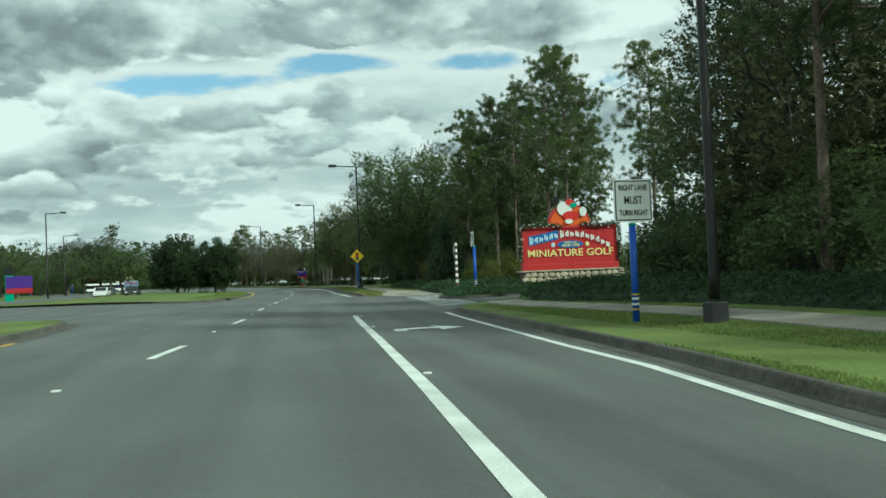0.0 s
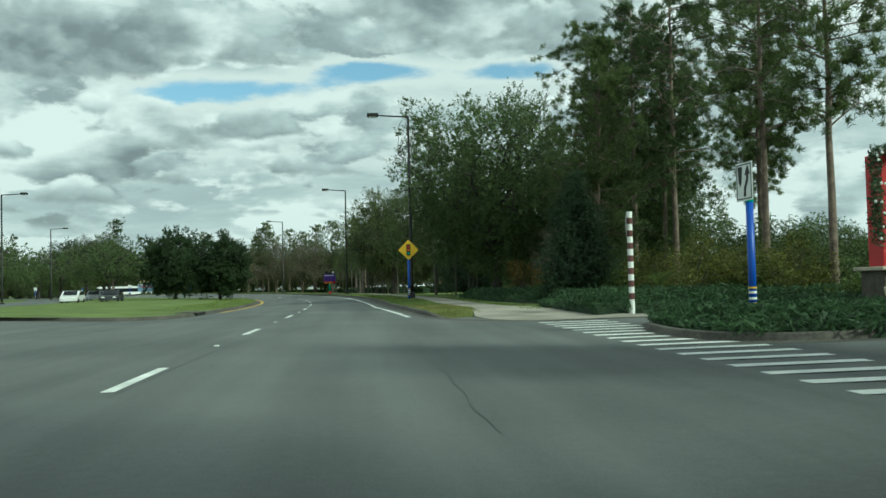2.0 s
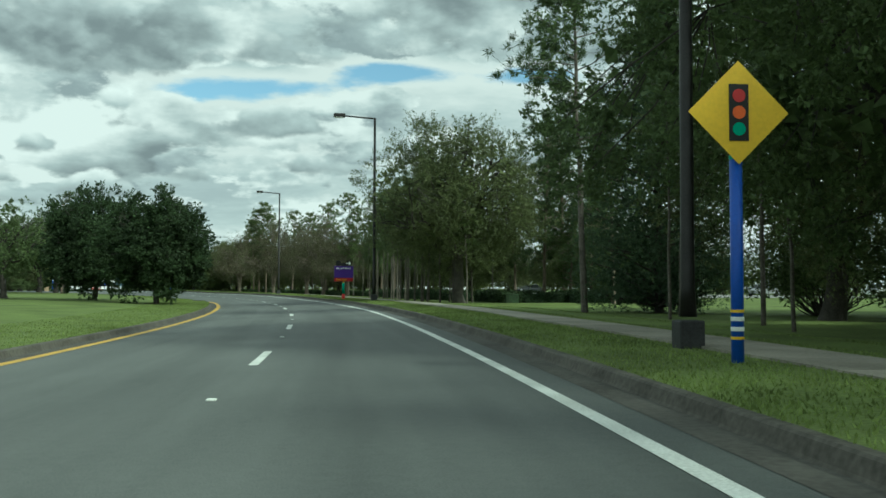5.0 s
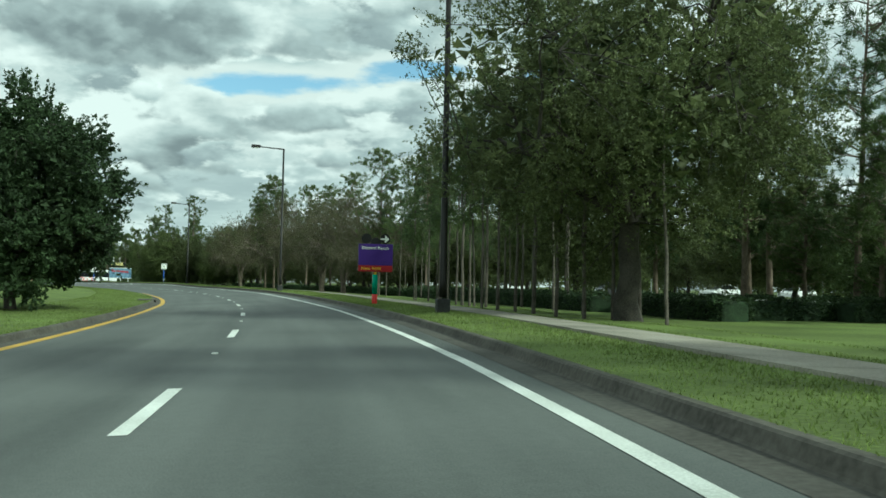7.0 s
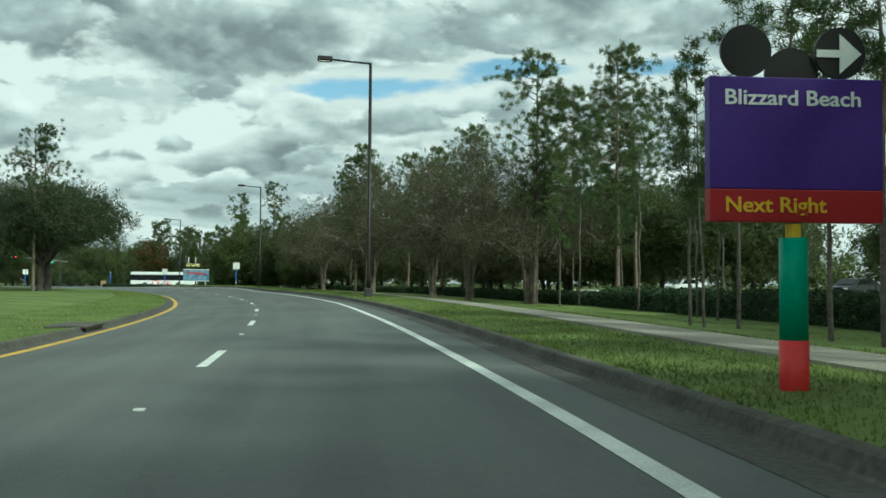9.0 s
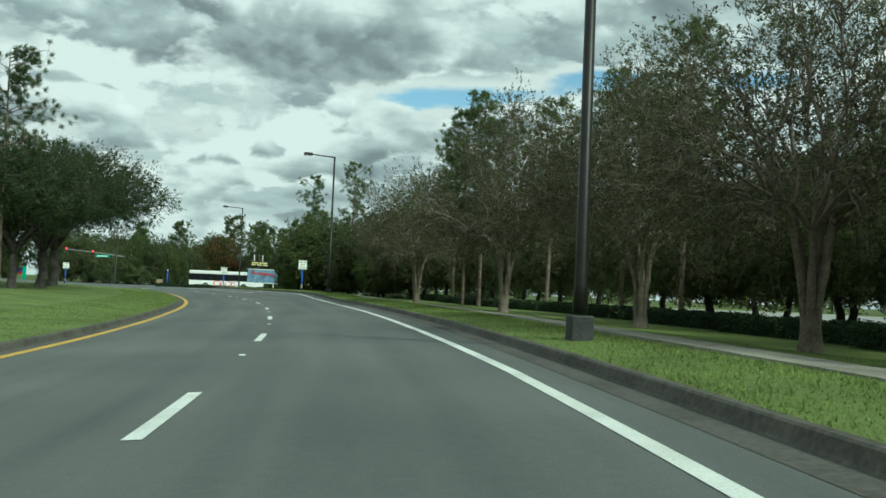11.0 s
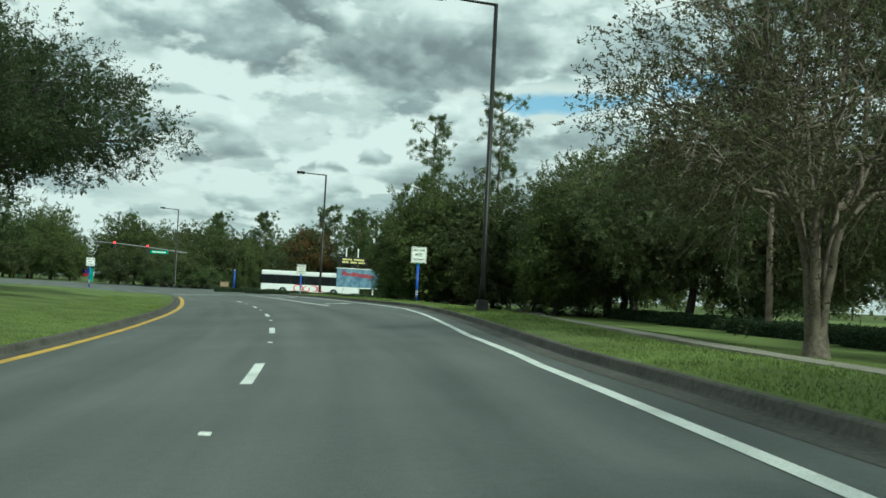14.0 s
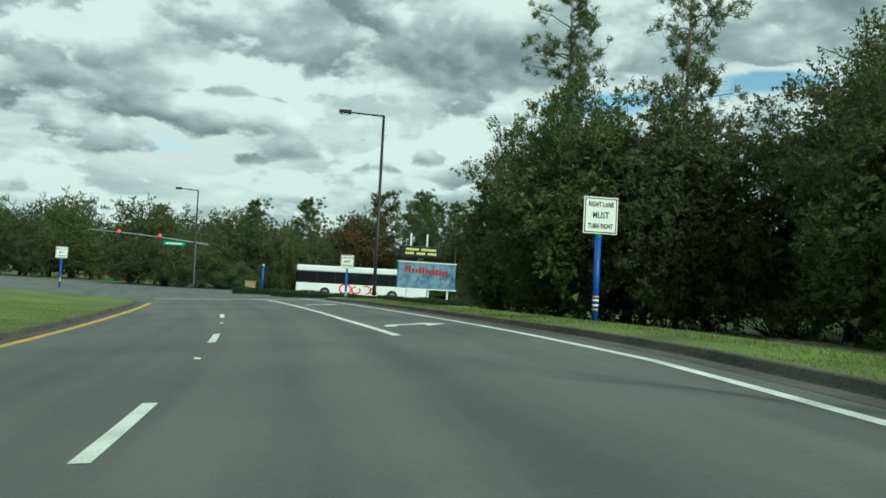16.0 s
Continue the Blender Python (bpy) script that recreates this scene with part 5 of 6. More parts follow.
_au = shrub(52, 3.2, 1.6, L_AUTUMN, "tall shrub with yellowing leaves", per=90, ncl=30, leaf=0.15)
put(_au, 121.0, 12.5, 0, 0.85)
put_copy(_au, 124, 14.5, 60, 0.8)
_ys = shrub(54, 2.6, 1.9, leafmat("yellow_green_leaves", (0.17, 0.17, 0.04), (0.09, 0.10, 0.03)), "broad shrub with yellowing green leaves behind the juniper", per=170, ncl=46, leaf=0.12)
put(_ys, 103.2, 14.6)
put_copy(_ys, 101.5, 17.4, 70, 0.95)


def cycad(m):
    """A sago-like plant: a short stem and a rosette of arching fronds of narrow leaflets."""
    t = tagged(new("cycad"), "green cycad with arching feathery fronds in the juniper", "cycad")
    t.matrix_basis = m
    V, F = tubes([(((0, 0, -0.1), (0, 0, 0.2), (0, 0, 0.42)), (0.16, 0.15, 0.09))], 8)
    st = new("stem", mesh_from("stem", V, F, M_BARK_OAK, True))
    st.parent = t
    rng = np.random.default_rng(61)
    for i in range(16):
        az, up = 2 * math.pi * i / 16 + rng.uniform(-0.15, 0.15), rng.uniform(0.35, 1.2)
        q = np.linspace(0, 1, 15)
        reach = q * math.cos(up * 0.8) * 1.05
        P = np.stack([np.cos(az) * reach, np.sin(az) * reach, 0.4 + q * math.sin(up) * 1.1 - q * q * 0.45], 1)
        W = np.array([-math.sin(az), math.cos(az), 0])
        L = (0.24 * np.sin(math.pi * (0.12 + 0.86 * q)))[:, None]
        D = np.gradient(P, axis=0) * 0.28
        v = [np.stack([P - D * 0.6, P + D * 0.6, P + W * L * k + D * 2 + np.array([0, 0, 0.05])], 1).reshape(-1, 3) for k in (1, -1)]
        v = np.concatenate(v)
        f = new("frond", foliage_mesh("frond", v, np.arange(len(v)).reshape(-1, 3), L_SHRUB))
        f.parent = t


cycad(Matrix.Translation(spot(100.8, 12.9, 0.35)))
_und = shrub(53, 4.2, 2.6, L_OAK, "dark shady undergrowth bush between the trunks", per=150, ncl=60, leaf=0.2, name="undergrowth_bush")
put(_und, 128, 18)
for s, u, k in ((134, 19, 1), (140, 20, 1), (146, 19, 0.9), (122, 20, 1), (116, 21.5, 0.9), (109, 21, 0.8), (103, 20, 0.7), (101, 28, 0.9), (102, 38, 1.0), (105, 33, 0.9), (118, 16.5, 0.5), (124, 16.5, 0.6), (172, 22.5, 0.75), (175.5, 23.5, 0.9), (179, 25, 0.9),
                (78, 18, 0.8), (74, 16.5, 0.8), (69, 16.5, 0.9), (63, 16, 0.9), (57, 15.5, 0.9), (50, 15.5, 0.9), (43, 15.5, 0.9), (78.5, 23, 1.0), (78, 30, 1.1), (78, 40, 1.1), (111, 14.6, 0.55),
                (318, 14, 0.8), (325, 13.5, 0.7), (310, 19, 0.9), (304, 20, 0.8), (296, 26, 0.9), (330, 15, 0.6)):
    put_copy(_und, s, u, rnd.uniform(0, 360), k)


def hedge(seed, length, h=0.85, w=1.1):
    """A clipped dark hedge: a solid filler coloured dark for inner shade, under a skin of small leaves."""
    rng = np.random.default_rng(seed)
    n = 5200
    p = rng.uniform((-length / 2, -w / 2, 0.05), (length / 2, w / 2, h), size=(n, 3))
    side = rng.integers(0, 4, n)
    p[side == 0, 1], p[side == 1, 1] = -w / 2, w / 2
    p[side >= 2, 2] = h
    p += rng.normal(size=(n, 3)) * 0.06
    p[:, 2] += 0.09 * np.sin(p[:, 0] * 2.2 + seed)
    t = new("hedge")
    f = new("foliage", foliage_mesh("foliage", *leaf_cards(p, np.array([0, 0, 0.4]), 0.14, 0.5, rng), L_MAG))
    # filler box; the shade behind the leaves is in its colour
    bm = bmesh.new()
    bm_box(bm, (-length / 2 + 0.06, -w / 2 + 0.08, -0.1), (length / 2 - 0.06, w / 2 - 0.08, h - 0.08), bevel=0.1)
    part("body", bm, M_INNERSHADE, t)
    f.parent = t
    return tagged(t, "clipped dark evergreen hedge beside the parking lot", "hedge", "hedge rows")


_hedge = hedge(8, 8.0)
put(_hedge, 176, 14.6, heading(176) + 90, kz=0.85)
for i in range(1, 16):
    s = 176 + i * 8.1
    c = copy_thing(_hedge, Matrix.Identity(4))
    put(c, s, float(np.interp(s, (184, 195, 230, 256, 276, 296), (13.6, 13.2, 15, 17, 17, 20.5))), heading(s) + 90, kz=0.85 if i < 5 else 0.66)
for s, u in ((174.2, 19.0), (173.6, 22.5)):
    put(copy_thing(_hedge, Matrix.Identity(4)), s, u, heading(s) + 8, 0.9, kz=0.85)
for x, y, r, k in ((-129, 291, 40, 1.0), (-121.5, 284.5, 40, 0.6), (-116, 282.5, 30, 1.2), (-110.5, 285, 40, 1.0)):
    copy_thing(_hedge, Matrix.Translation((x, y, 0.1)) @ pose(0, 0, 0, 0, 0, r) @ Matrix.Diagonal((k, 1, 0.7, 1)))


# far woods: one mass of crowns down to the ground
def far_woods():
    rng = np.random.default_rng(77)
    V, F, o = [], [], 0
    TV, TF, to = [], [], 0
    spots = []
    for s in np.arange(40, 470, 6.0):
        if 70 < s < 104:
            continue
        spots += [(s, 118 + rng.uniform(-6, 10), 0.72), (s + 3, 132 + rng.uniform(-8, 10), 0.9), (s, -82 + rng.uniform(-10, 8), 0.85), (s + 3, -104 + rng.uniform(-10, 10), 1.05)]
    for s in np.arange(36, 70, 6.0):
        spots += [(s, 62 + rng.uniform(-6, 10), 1.1)]
    for s in np.arange(100, 150, 6.0):
        spots += [(s, 62 + rng.uniform(-6, 10), 0.9)]
    for s, u, k in spots:
        h = rng.uniform(8.0, 13.5) * k
        r = rng.uniform(3.2, 4.8)
        p = at(s, u, 0.0)
        n = 26
        d = rng.normal(size=(n, 3))
        d /= np.linalg.norm(d, axis=1)[:, None]
        C = p + np.array([0, 0, h * 0.5]) + d * np.array([r, r, h * 0.5]) * rng.uniform(0.45, 1, n)[:, None]
        v, f = clumps(C, r * 0.36, 46, 0.40, 0.6, rng, 0.8)
        v2, f2 = leaf_cards(p + np.array([0, 0, h * 0.42]) + rng.normal(size=(150, 3)) * np.array([r * 0.34, r * 0.34, h * 0.2]), d[:1], 0.9, 0.9, rng)
        v, f = join((v, f), (v2, f2))
        V.append(v)
        F.append(f + o)
        o += len(v)
        tv, tf = tubes([(bend(p - np.array([0, 0, 0.2]), p + np.array([0, 0, h * 0.6]), rng, 3, 0.02), (0.2, 0.16, 0.1))], 5)
        TV.append(tv)
        TF += [tuple(i + to for i in q) for q in tf]
        to += len(tv)
    ob = new("far_woods", foliage_mesh("far_woods", np.concatenate(V), np.concatenate(F), L_FAR))
    t = new("trunks", mesh_from("trunks", np.concatenate(TV), TF, M_BARK_OAK))
    t.parent = ob
    tagged(ob, "far mixed green woodland beyond the lawns", "woodland", kind="stuff")


L_FAR = leafmat("woodland_leaves", (0.15, 0.175, 0.06), (0.06, 0.082, 0.03), 0.55)
far_woods()
_russet = oak(27, 9.6, 4.0, 2.2, leafmat("russet_leaves", (0.17, 0.085, 0.035), (0.10, 0.09, 0.035)), "broadleaf tree turning russet at the wood's edge", nclump=200, per=90, leaf=0.17, low=0.1, tr=0.2)
put_xy(_russet, -147.5, 331.0, 0, 1.2)
L_MIXED = leafmat("mixed_wood_leaves", (0.115, 0.15, 0.05), (0.055, 0.075, 0.028))
_wood = oak(28, 10.5, 4.2, 2.0, L_MIXED, "green broadleaf tree at the wood's edge", nclump=260, per=150, leaf=0.15, low=0.03, core=1.3, tr=0.2, lobes=1.5)
_woodp = pine(7, 13.5, L_PINE, "tall open pine above the wood's edge", crown=0.55, spread=2.8, nb=44, per=74, tr=0.13, needle=0.4, width=0.06)
put_xy(_wood, -160.0, 322.0)
put_xy(_woodp, -141.0, 340.0)
# the wood across the junction, in three uneven rows; it draws back where the road goes on
J = (-77.5, 226.0)
wr = random.Random(5)
for row, (d0, k0) in enumerate(((126, 0.9), (139, 1.08), (154, 1.22))):
    a = 18.0 + row * 1.1
    while a < 62:
        d = d0 + wr.uniform(-4, 5) + (62 if a > 47.5 else 0) + max(0, 24 - a) * 2
        k = k0 * wr.uniform(0.82, 1.18) * (1.18 if a > 47.5 else 1.0)
        x, y = J[0] - d * math.sin(radians(a)), J[1] + d * math.cos(radians(a))
        pick = wr.choice((_wood, _wood, _wood, _bush, _bushb, _woodp, _oakc)) if row else wr.choice((_wood, _bush, _bushb, _bushb, _oakc))
        copy_xy(pick, x, y, wr.uniform(0, 360), k * (1.1 if pick is _oakc else 1.0), kz=k * wr.uniform(0.85, 1.15))
        a += wr.uniform(1.45, 2.2) * (0.72 if a > 47.5 else 1.0)
for x, y, k in ((-137, 330, 1.0), (-133.5, 333, 0.92), (-122, 350, 0.95), (-226, 372, 1.2), (-172, 338, 0.9)):
    copy_xy(_woodp, x, y, wr.uniform(0, 360), k)
# woods beyond the parking lot
for i in range(17):
    put_copy(_wood, 158 + i * 6.6 + wr.uniform(-2, 2), 82 + wr.uniform(-6, 8), wr.uniform(0, 360), wr.uniform(0.7, 0.95))
# low dark undergrowth closes the foot of the wood
for i in range(26):
    a = 22 + i * 1.05
    d = 121 + wr.uniform(-1.5, 3)
    if a < 46:
        copy_xy(_und, J[0] - d * math.sin(radians(a)), J[1] + d * math.cos(radians(a)), wr.uniform(0, 360), wr.uniform(0.6, 0.9))


def grass_blades(name, spots_, label, seed, length=0.055, material=None):
    """Short blades of mown grass standing on the verge."""
    rng = np.random.default_rng(seed)
    P = at(spots_[:, 0], spots_[:, 1], -0.03)
    P[:, 2] += np.array([0.165 + 0.05 * noise.noise((a * 0.11, b * 0.15, 3.3)) for a, b in spots_]) * drop(spots_[:, 0], spots_[:, 1])
    n = len(P)
    d = rng.normal(size=(n, 3)) * 0.45
    d[:, 2] = 1
    d /= np.linalg.norm(d, axis=1)[:, None]
    w = np.cross(d, rng.normal(size=(n, 3)))
    w /= np.linalg.norm(w, axis=1)[:, None]
    L = length * rng.uniform(0.5, 1.3, n)[:, None]
    V = np.stack([P - w * 0.012, P + w * 0.012, P + d * L], 1).reshape(-1, 3)
    ob = new(name, foliage_mesh(name, V, np.arange(3 * n).reshape(-1, 3), material or M_BLADE))
    tagged(ob, label, "grass", kind="stuff")


def verge_spots(tab, side, a, b, width, n, seed):
    rng = np.random.default_rng(seed)
    s = rng.uniform(a, b, n)
    q = np.stack([s, table(tab, s) + side * (0.12 + width * rng.uniform(0, 1, n) ** 1.15)], 1)
    for path, w in PAVED:
        lo = np.interp(q[:, 0], path[:, 0], path[:, 1])
        q = q[(q[:, 1] < lo - 0.03) | (q[:, 1] > lo + w + 0.03) | (side < 0)]
    return q


grass_blades("grass_blades", verge_spots(KERB_R, 1, 99.4, 335, 6.5, 335000, 1), "short green grass blades on the verge", 2)
grass_blades("grass_blades", verge_spots(KERB_R, 1, 44, 74, 4.6, 110000, 3), "short green grass blades on the verge", 4)
grass_blades("grass_blades", verge_spots(KERB_L, -1, 122, 322, 4.0, 110000, 5), "short green grass blades on the median lawn", 6)

M_STRAW = mat("dry_grass_blades", (0.27, 0.25, 0.10), 0.85, var=0.2, scale=0.7, fine=8, bump=0, leaf=True, island=0.3, spec=0.15)
grass_blades("dry_grass", verge_spots(KERB_R, 1, 99.2, 110, 1.8, 5500, 8), "straw-coloured dry grass at the corner of the verge", 9, 0.07, M_STRAW)

# ---- street furniture ----
def facing(s, u, dz=0.12, turn=0.0):
    return Matrix.Translation(spot(s, u, dz)) @ pose(0, 0, 0, 0, 0, heading(s) + turn)


def lamp_post(m, h=11.7, arm=2.0, label="tall dark bronze street lamp with single arm"):
    t = thing("street_lamp", m, label, "street lamp", "street lamps")
    bm = bmesh.new()
    bm_box(bm, (-0.19, -0.19, -0.3), (0.19, 0.19, 0.40), bevel=0.025)
    part("base", bm, M_LAMPBASE, t, "dark square lamp base")
    bm = bmesh.new()
    bm_tube(bm, [(0, 0, 0.45), (0, 0, 0.9), (0, 0, h - 0.1)], [0.13, 0.105, 0.075], 12)
    part("pole", bm, M_POLE, t, smooth=True)
    bm = bmesh.new()
    bm_tube(bm, [(0.06, 0, h - 0.12), (-arm * 0.5, 0, h - 0.08), (-arm, 0, h - 0.02)], [0.055, 0.05, 0.045], 8)
    part("arm", bm, M_POLE, t, smooth=True)
    bm = bmesh.new()
    bm_box(bm, (-arm - 0.62, -0.19, h - 0.12), (-arm + 0.1, 0.19, h + 0.11), bevel=0.04)
    head = part("lamp_head", bm, M_POLE, t)
    bm = bmesh.new()
    bm_box(bm, (-arm - 0.54, -0.15, h - 0.15), (-arm - 0.05, 0.15, h - 0.115))
    part("lens", bm, M_SIGNWHITE, head)
    return t


M_LAMPBASE = mat("lamp_base_metal", (0.05, 0.05, 0.052), 0.6, 0.3, var=0.2, scale=3, fine=30, bump=0.1)
_lamp = lamp_post(facing(57.7, 9.7, 0.15))
for s, u, turn in ((128.5, 6.4, 0), (173.1, 5.77, 0), (222.5, 5.5, 0), (285.4, 7.72, 0)):
    copy_thing(_lamp, facing(s, u, 0.15, turn))
copy_thing(_lamp, Matrix.Translation((-106.6, 271.6, 0.35)) @ pose(0, 0, 0, 0, 0, 33) @ Matrix.Diagonal((1, 1, 0.95, 1)))
copy_thing(_lamp, Matrix.Translation((-155.4, 308.1, 0.1)) @ pose(0, 0, 0, 0, 0, 40))
copy_thing(_lamp, Matrix.Translation((-192.5, 334.8, 0.1)) @ pose(0, 0, 0, 0, 0, 40))
copy_thing(_lamp, Matrix.Translation((-58.6, 120.6, 0)) @ pose(0, 0, 0, 0, 0, 190))
copy_thing(_lamp, Matrix.Translation((-79.6, 170.7, 0)) @ pose(0, 0, 0, 0, 0, 200))


def blue_post(parent, h, r=0.075):
    bm = bmesh.new()
    bm_tube(bm, [(0, 0, -0.3), (0, 0, h)], r, 14)
    post = part("post", bm, M_BLUE, parent, "bright blue round post", smooth=True)
    for z, w, m_ in ((0.30, 0.035, M_GOLD), (0.40, 0.05, M_SIGNWHITE), (0.52, 0.05, M_SIGNWHITE), (0.62, 0.035, M_GOLD)):
        bm = bmesh.new()
        bm_tube(bm, [(0, 0, z), (0, 0, z + w)], r + 0.004, 14)
        part("band", bm, m_, post)
    bm = bmesh.new()
    bm_tube(bm, [(0, 0, h), (0, 0, h + 0.05), (0, 0, h + 0.07)], [r * 1.1, r * 1.1, r * 0.5], 14)
    part("cap", bm, M_TEAL, post, "teal post cap")


def plate(parent, name, x0, x1, z0, z1, material, border, y=-0.09, t=0.012):
    bm = bmesh.new()
    bm_box(bm, (x0, y - t, z0), (x1, y, z1), bevel=0.004)
    p = part(name, bm, material, parent)
    if border:
        b, w = 0.03, 0.022
        bm = bmesh.new()
        for a, c in (((x0 + b, z0 + b), (x1 - b, z0 + b + w)), ((x0 + b, z1 - b - w), (x1 - b, z1 - b)), ((x0 + b, z0 + b + w), (x0 + b + w, z1 - b - w)), ((x1 - b - w, z0 + b + w), (x1 - b, z1 - b - w))):
            bm_box(bm, (a[0], y - t - 0.005, a[1]), (c[0], y - t - 0.001, c[1]))
        part("border", bm, border, p)
    return p


def lane_sign(m, label):
    t = thing("lane_sign", m, label, "road sign", "lane signs")
    blue_post(t, 2.12)
    p = plate(t, "panel", -0.45, 0.45, 2.2, 3.12, M_SIGNWHITE, M_BLACK)
    for txt, z, w, sz in (("RIGHT LANE", 2.93, 0.66, 0.17), ("MUST", 2.66, 0.42, 0.23), ("TURN RIGHT", 2.39, 0.66, 0.17)):
        lettering("lettering", txt, sz, p, Matrix.Translation((0, -0.108, z)), M_BLACK, w, 0.003, bold=0.0025)
    return t


_ls = lane_sign(facing(59.6, 8.8, 0.1, 4), "white lane-turn regulation sign on bright blue post")
copy_thing(_ls, facing(303.2, 9.1, 0.12, 0))
copy_thing(_ls, Matrix.Translation((-113.3, 278.5, 0.25)) @ pose(0, 0, 0, 0, 0, 30))
copy_thing(_ls, Matrix.Translation((-139.9, 276.8, 0.1)) @ pose(0, 0, 0, 0, 0, heading(360)))


def signal_ahead(m):
    t = thing("warning_sign", m, "yellow diamond traffic-signal-ahead sign on blue post", "road sign")
    blue_post(t, 2.45)
    r = 0.62
    bm = bmesh.new()
    bm_prism(bm, [(0, 3.0 - r), (r, 3.0), (0, 3.0 + r), (-r, 3.0)], -0.1, -0.088)
    p = part("panel", bm, M_GOLD, t)
    bm = bmesh.new()
    bm_prism(bm, [(-0.12, 2.66), (0.12, 2.66), (0.12, 3.34), (-0.12, 3.34)], -0.108, -0.101)
    s = part("signal_symbol", bm, M_BLACK, p)
    for z, m_ in ((3.2, M_RED), (3.0, M_ORANGE), (2.8, M_TEAL)):
        bm = bmesh.new()
        bm_prism(bm, [(0.08 * math.cos(a), z + 0.08 * math.sin(a)) for a in (2 * math.pi * k / 16 for k in range(16))], -0.114, -0.109)
        part("disc", bm, m_, s)


signal_ahead(facing(125.9, 6.0, 0.12))


def keep_right(m):
    t = thing("bypass_sign", m, "white sign with black bypass arrow on blue post", "road sign")
    blue_post(t, 2.36)
    p = plate(t, "panel", -0.305, 0.305, 2.38, 3.15, M_SIGNWHITE, M_BLACK)

    def flat(name, pts):
        bm = bmesh.new()
        bm_prism(bm, [(x, 2.38 + (z - 2.55) * 0.855) for x, z in pts], -0.11, -0.103)
        part(name, bm, M_BLACK, p)

    flat("arrow", [(-0.02, 2.65), (0.06, 2.65), (0.08, 2.85), (0.17, 3.05), (0.17, 3.15), (0.24, 3.15), (0.14, 3.38), (0.03, 3.15), (0.09, 3.15), (0.09, 3.05), (0.0, 2.87)])
    flat("island_symbol", [(-0.22, 3.36), (-0.05, 3.36), (-0.09, 3.0), (-0.14, 2.88), (-0.19, 3.0)])


keep_right(facing(88.1, 10.6, 0.2, -83))


def stop_post(m, turn=150):
    t = thing("stop_sign", m, "octagonal sign seen from behind on a red-and-white striped post", "road sign", "striped posts")
    n = 15
    for i in range(n):
        bm = bmesh.new()
        bm_tube(bm, [(0, 0, i * 0.19 - (0.3 if i == 0 else 0)), (0, 0, (i + 1) * 0.19)], 0.085, 14)
        part("band", bm, M_SIGNWHITE if i % 2 == 0 else M_CANDY, t)
    bm = bmesh.new()
    c, s_ = math.cos(radians(turn)), math.sin(radians(turn))
    pts = [(0.38 * math.cos(a), 2.4 + 0.38 * math.sin(a)) for a in (radians(22.5 + 45 * k) for k in range(8))]
    bm_prism(bm, pts, -0.10, -0.085)
    bmesh.ops.rotate(bm, cent=(0, 0, 0), matrix=Matrix.Rotation(radians(turn), 3, "Z"), verts=bm.verts)
    part("panel", bm, M_GREYMET, t, "bare grey back of the octagon")


M_CANDY = mat("candy_red", (0.13, 0.055, 0.05), 0.5, var=0.1, scale=3, fine=30, bump=0)
stop_post(facing(97.6, 10.95, 0.25), 250)
stop_post(facing(80.5, 21.0, 0.2), 200)


def ear_discs(t, z, r, dx, y):
    for x, q, zz in ((-dx, r, z + r * 0.75), (0, r * 1.05, z - r * 0.1), (dx, r, z + r * 0.75)):
        bm = bmesh.new()
        yy = y + (0.034 if x == 0 else 0.0)
        bm_prism(bm, [(x + q * math.cos(a), zz + q * math.sin(a)) for a in (2 * math.pi * k / 28 for k in range(28))], yy, yy + 0.03)
        last = part("disc_topper", bm, M_BLACK, t, "flat black disc topper")
    return last


def direction_sign(m):
    t = thing("direction_sign", m, "purple and red direction sign on teal and red post", "road sign")
    bm = bmesh.new()
    bm_tube(bm, [(0, 0, -0.2), (0, 0, 0.42)], 0.115, 18)
    part("post_foot", bm, M_REDBRIGHT, t, "bright red post foot", smooth=True)
    bm = bmesh.new()
    bm_tube(bm, [(0, 0, 0.42), (0, 0, 1.23)], 0.11, 18)
    part("post", bm, M_TEAL, t, "teal green post", smooth=True)
    bm = bmesh.new()
    bm_tube(bm, [(0, 0, 1.23), (0, 0, 1.34)], 0.06, 14)
    part("collar", bm, M_GOLD, t, "yellow collar")
    x, z0, z1, z2 = 0.71, 1.35, 1.61, 2.50
    bm = bmesh.new()
    bm_box(bm, (-x, -0.08, z1), (x, 0.04, z2), bevel=0.01)
    p = part("panel", bm, M_PURPLE, t)
    bm = bmesh.new()
    bm_box(bm, (-x, -0.08, z0), (x, 0.04, z1), bevel=0.01)
    q = part("lower_panel", bm, M_REDDARK, t, "dark red lower panel")
    lettering("lettering", "Blizzard Beach", 0.17, p, Matrix.Translation((-0.03, -0.083, 2.33)), M_SIGNWHITE, 1.11, 0.004, bold=0.0025)
    lettering("lettering", "Next Right", 0.17, q, Matrix.Translation((-0.18, -0.083, 1.48)), M_GOLD, 0.82, 0.004, bold=0.0025)
    e = ear_discs(t, 2.56, 0.21, 0.39, -0.03)
    bm = bmesh.new()
    bm_prism(bm, [(0.19, 2.68), (0.38, 2.68), (0.38, 2.55), (0.56, 2.71), (0.38, 2.87), (0.38, 2.74), (0.19, 2.74)], -0.045, -0.034)
    part("arrow", bm, M_SIGNWHITE, e, "white arrow")


M_REDDARK = mat("dark_red_sheeting", (0.36, 0.012, 0.02), 0.5, var=0.04, scale=2, fine=20, bump=0)
M_REDBRIGHT = mat("bright_red_enamel", (0.62, 0.03, 0.03), 0.45, var=0.06, scale=2, fine=20, bump=0.02)
direction_sign(facing(184.4, 5.35, 0.12, -2))


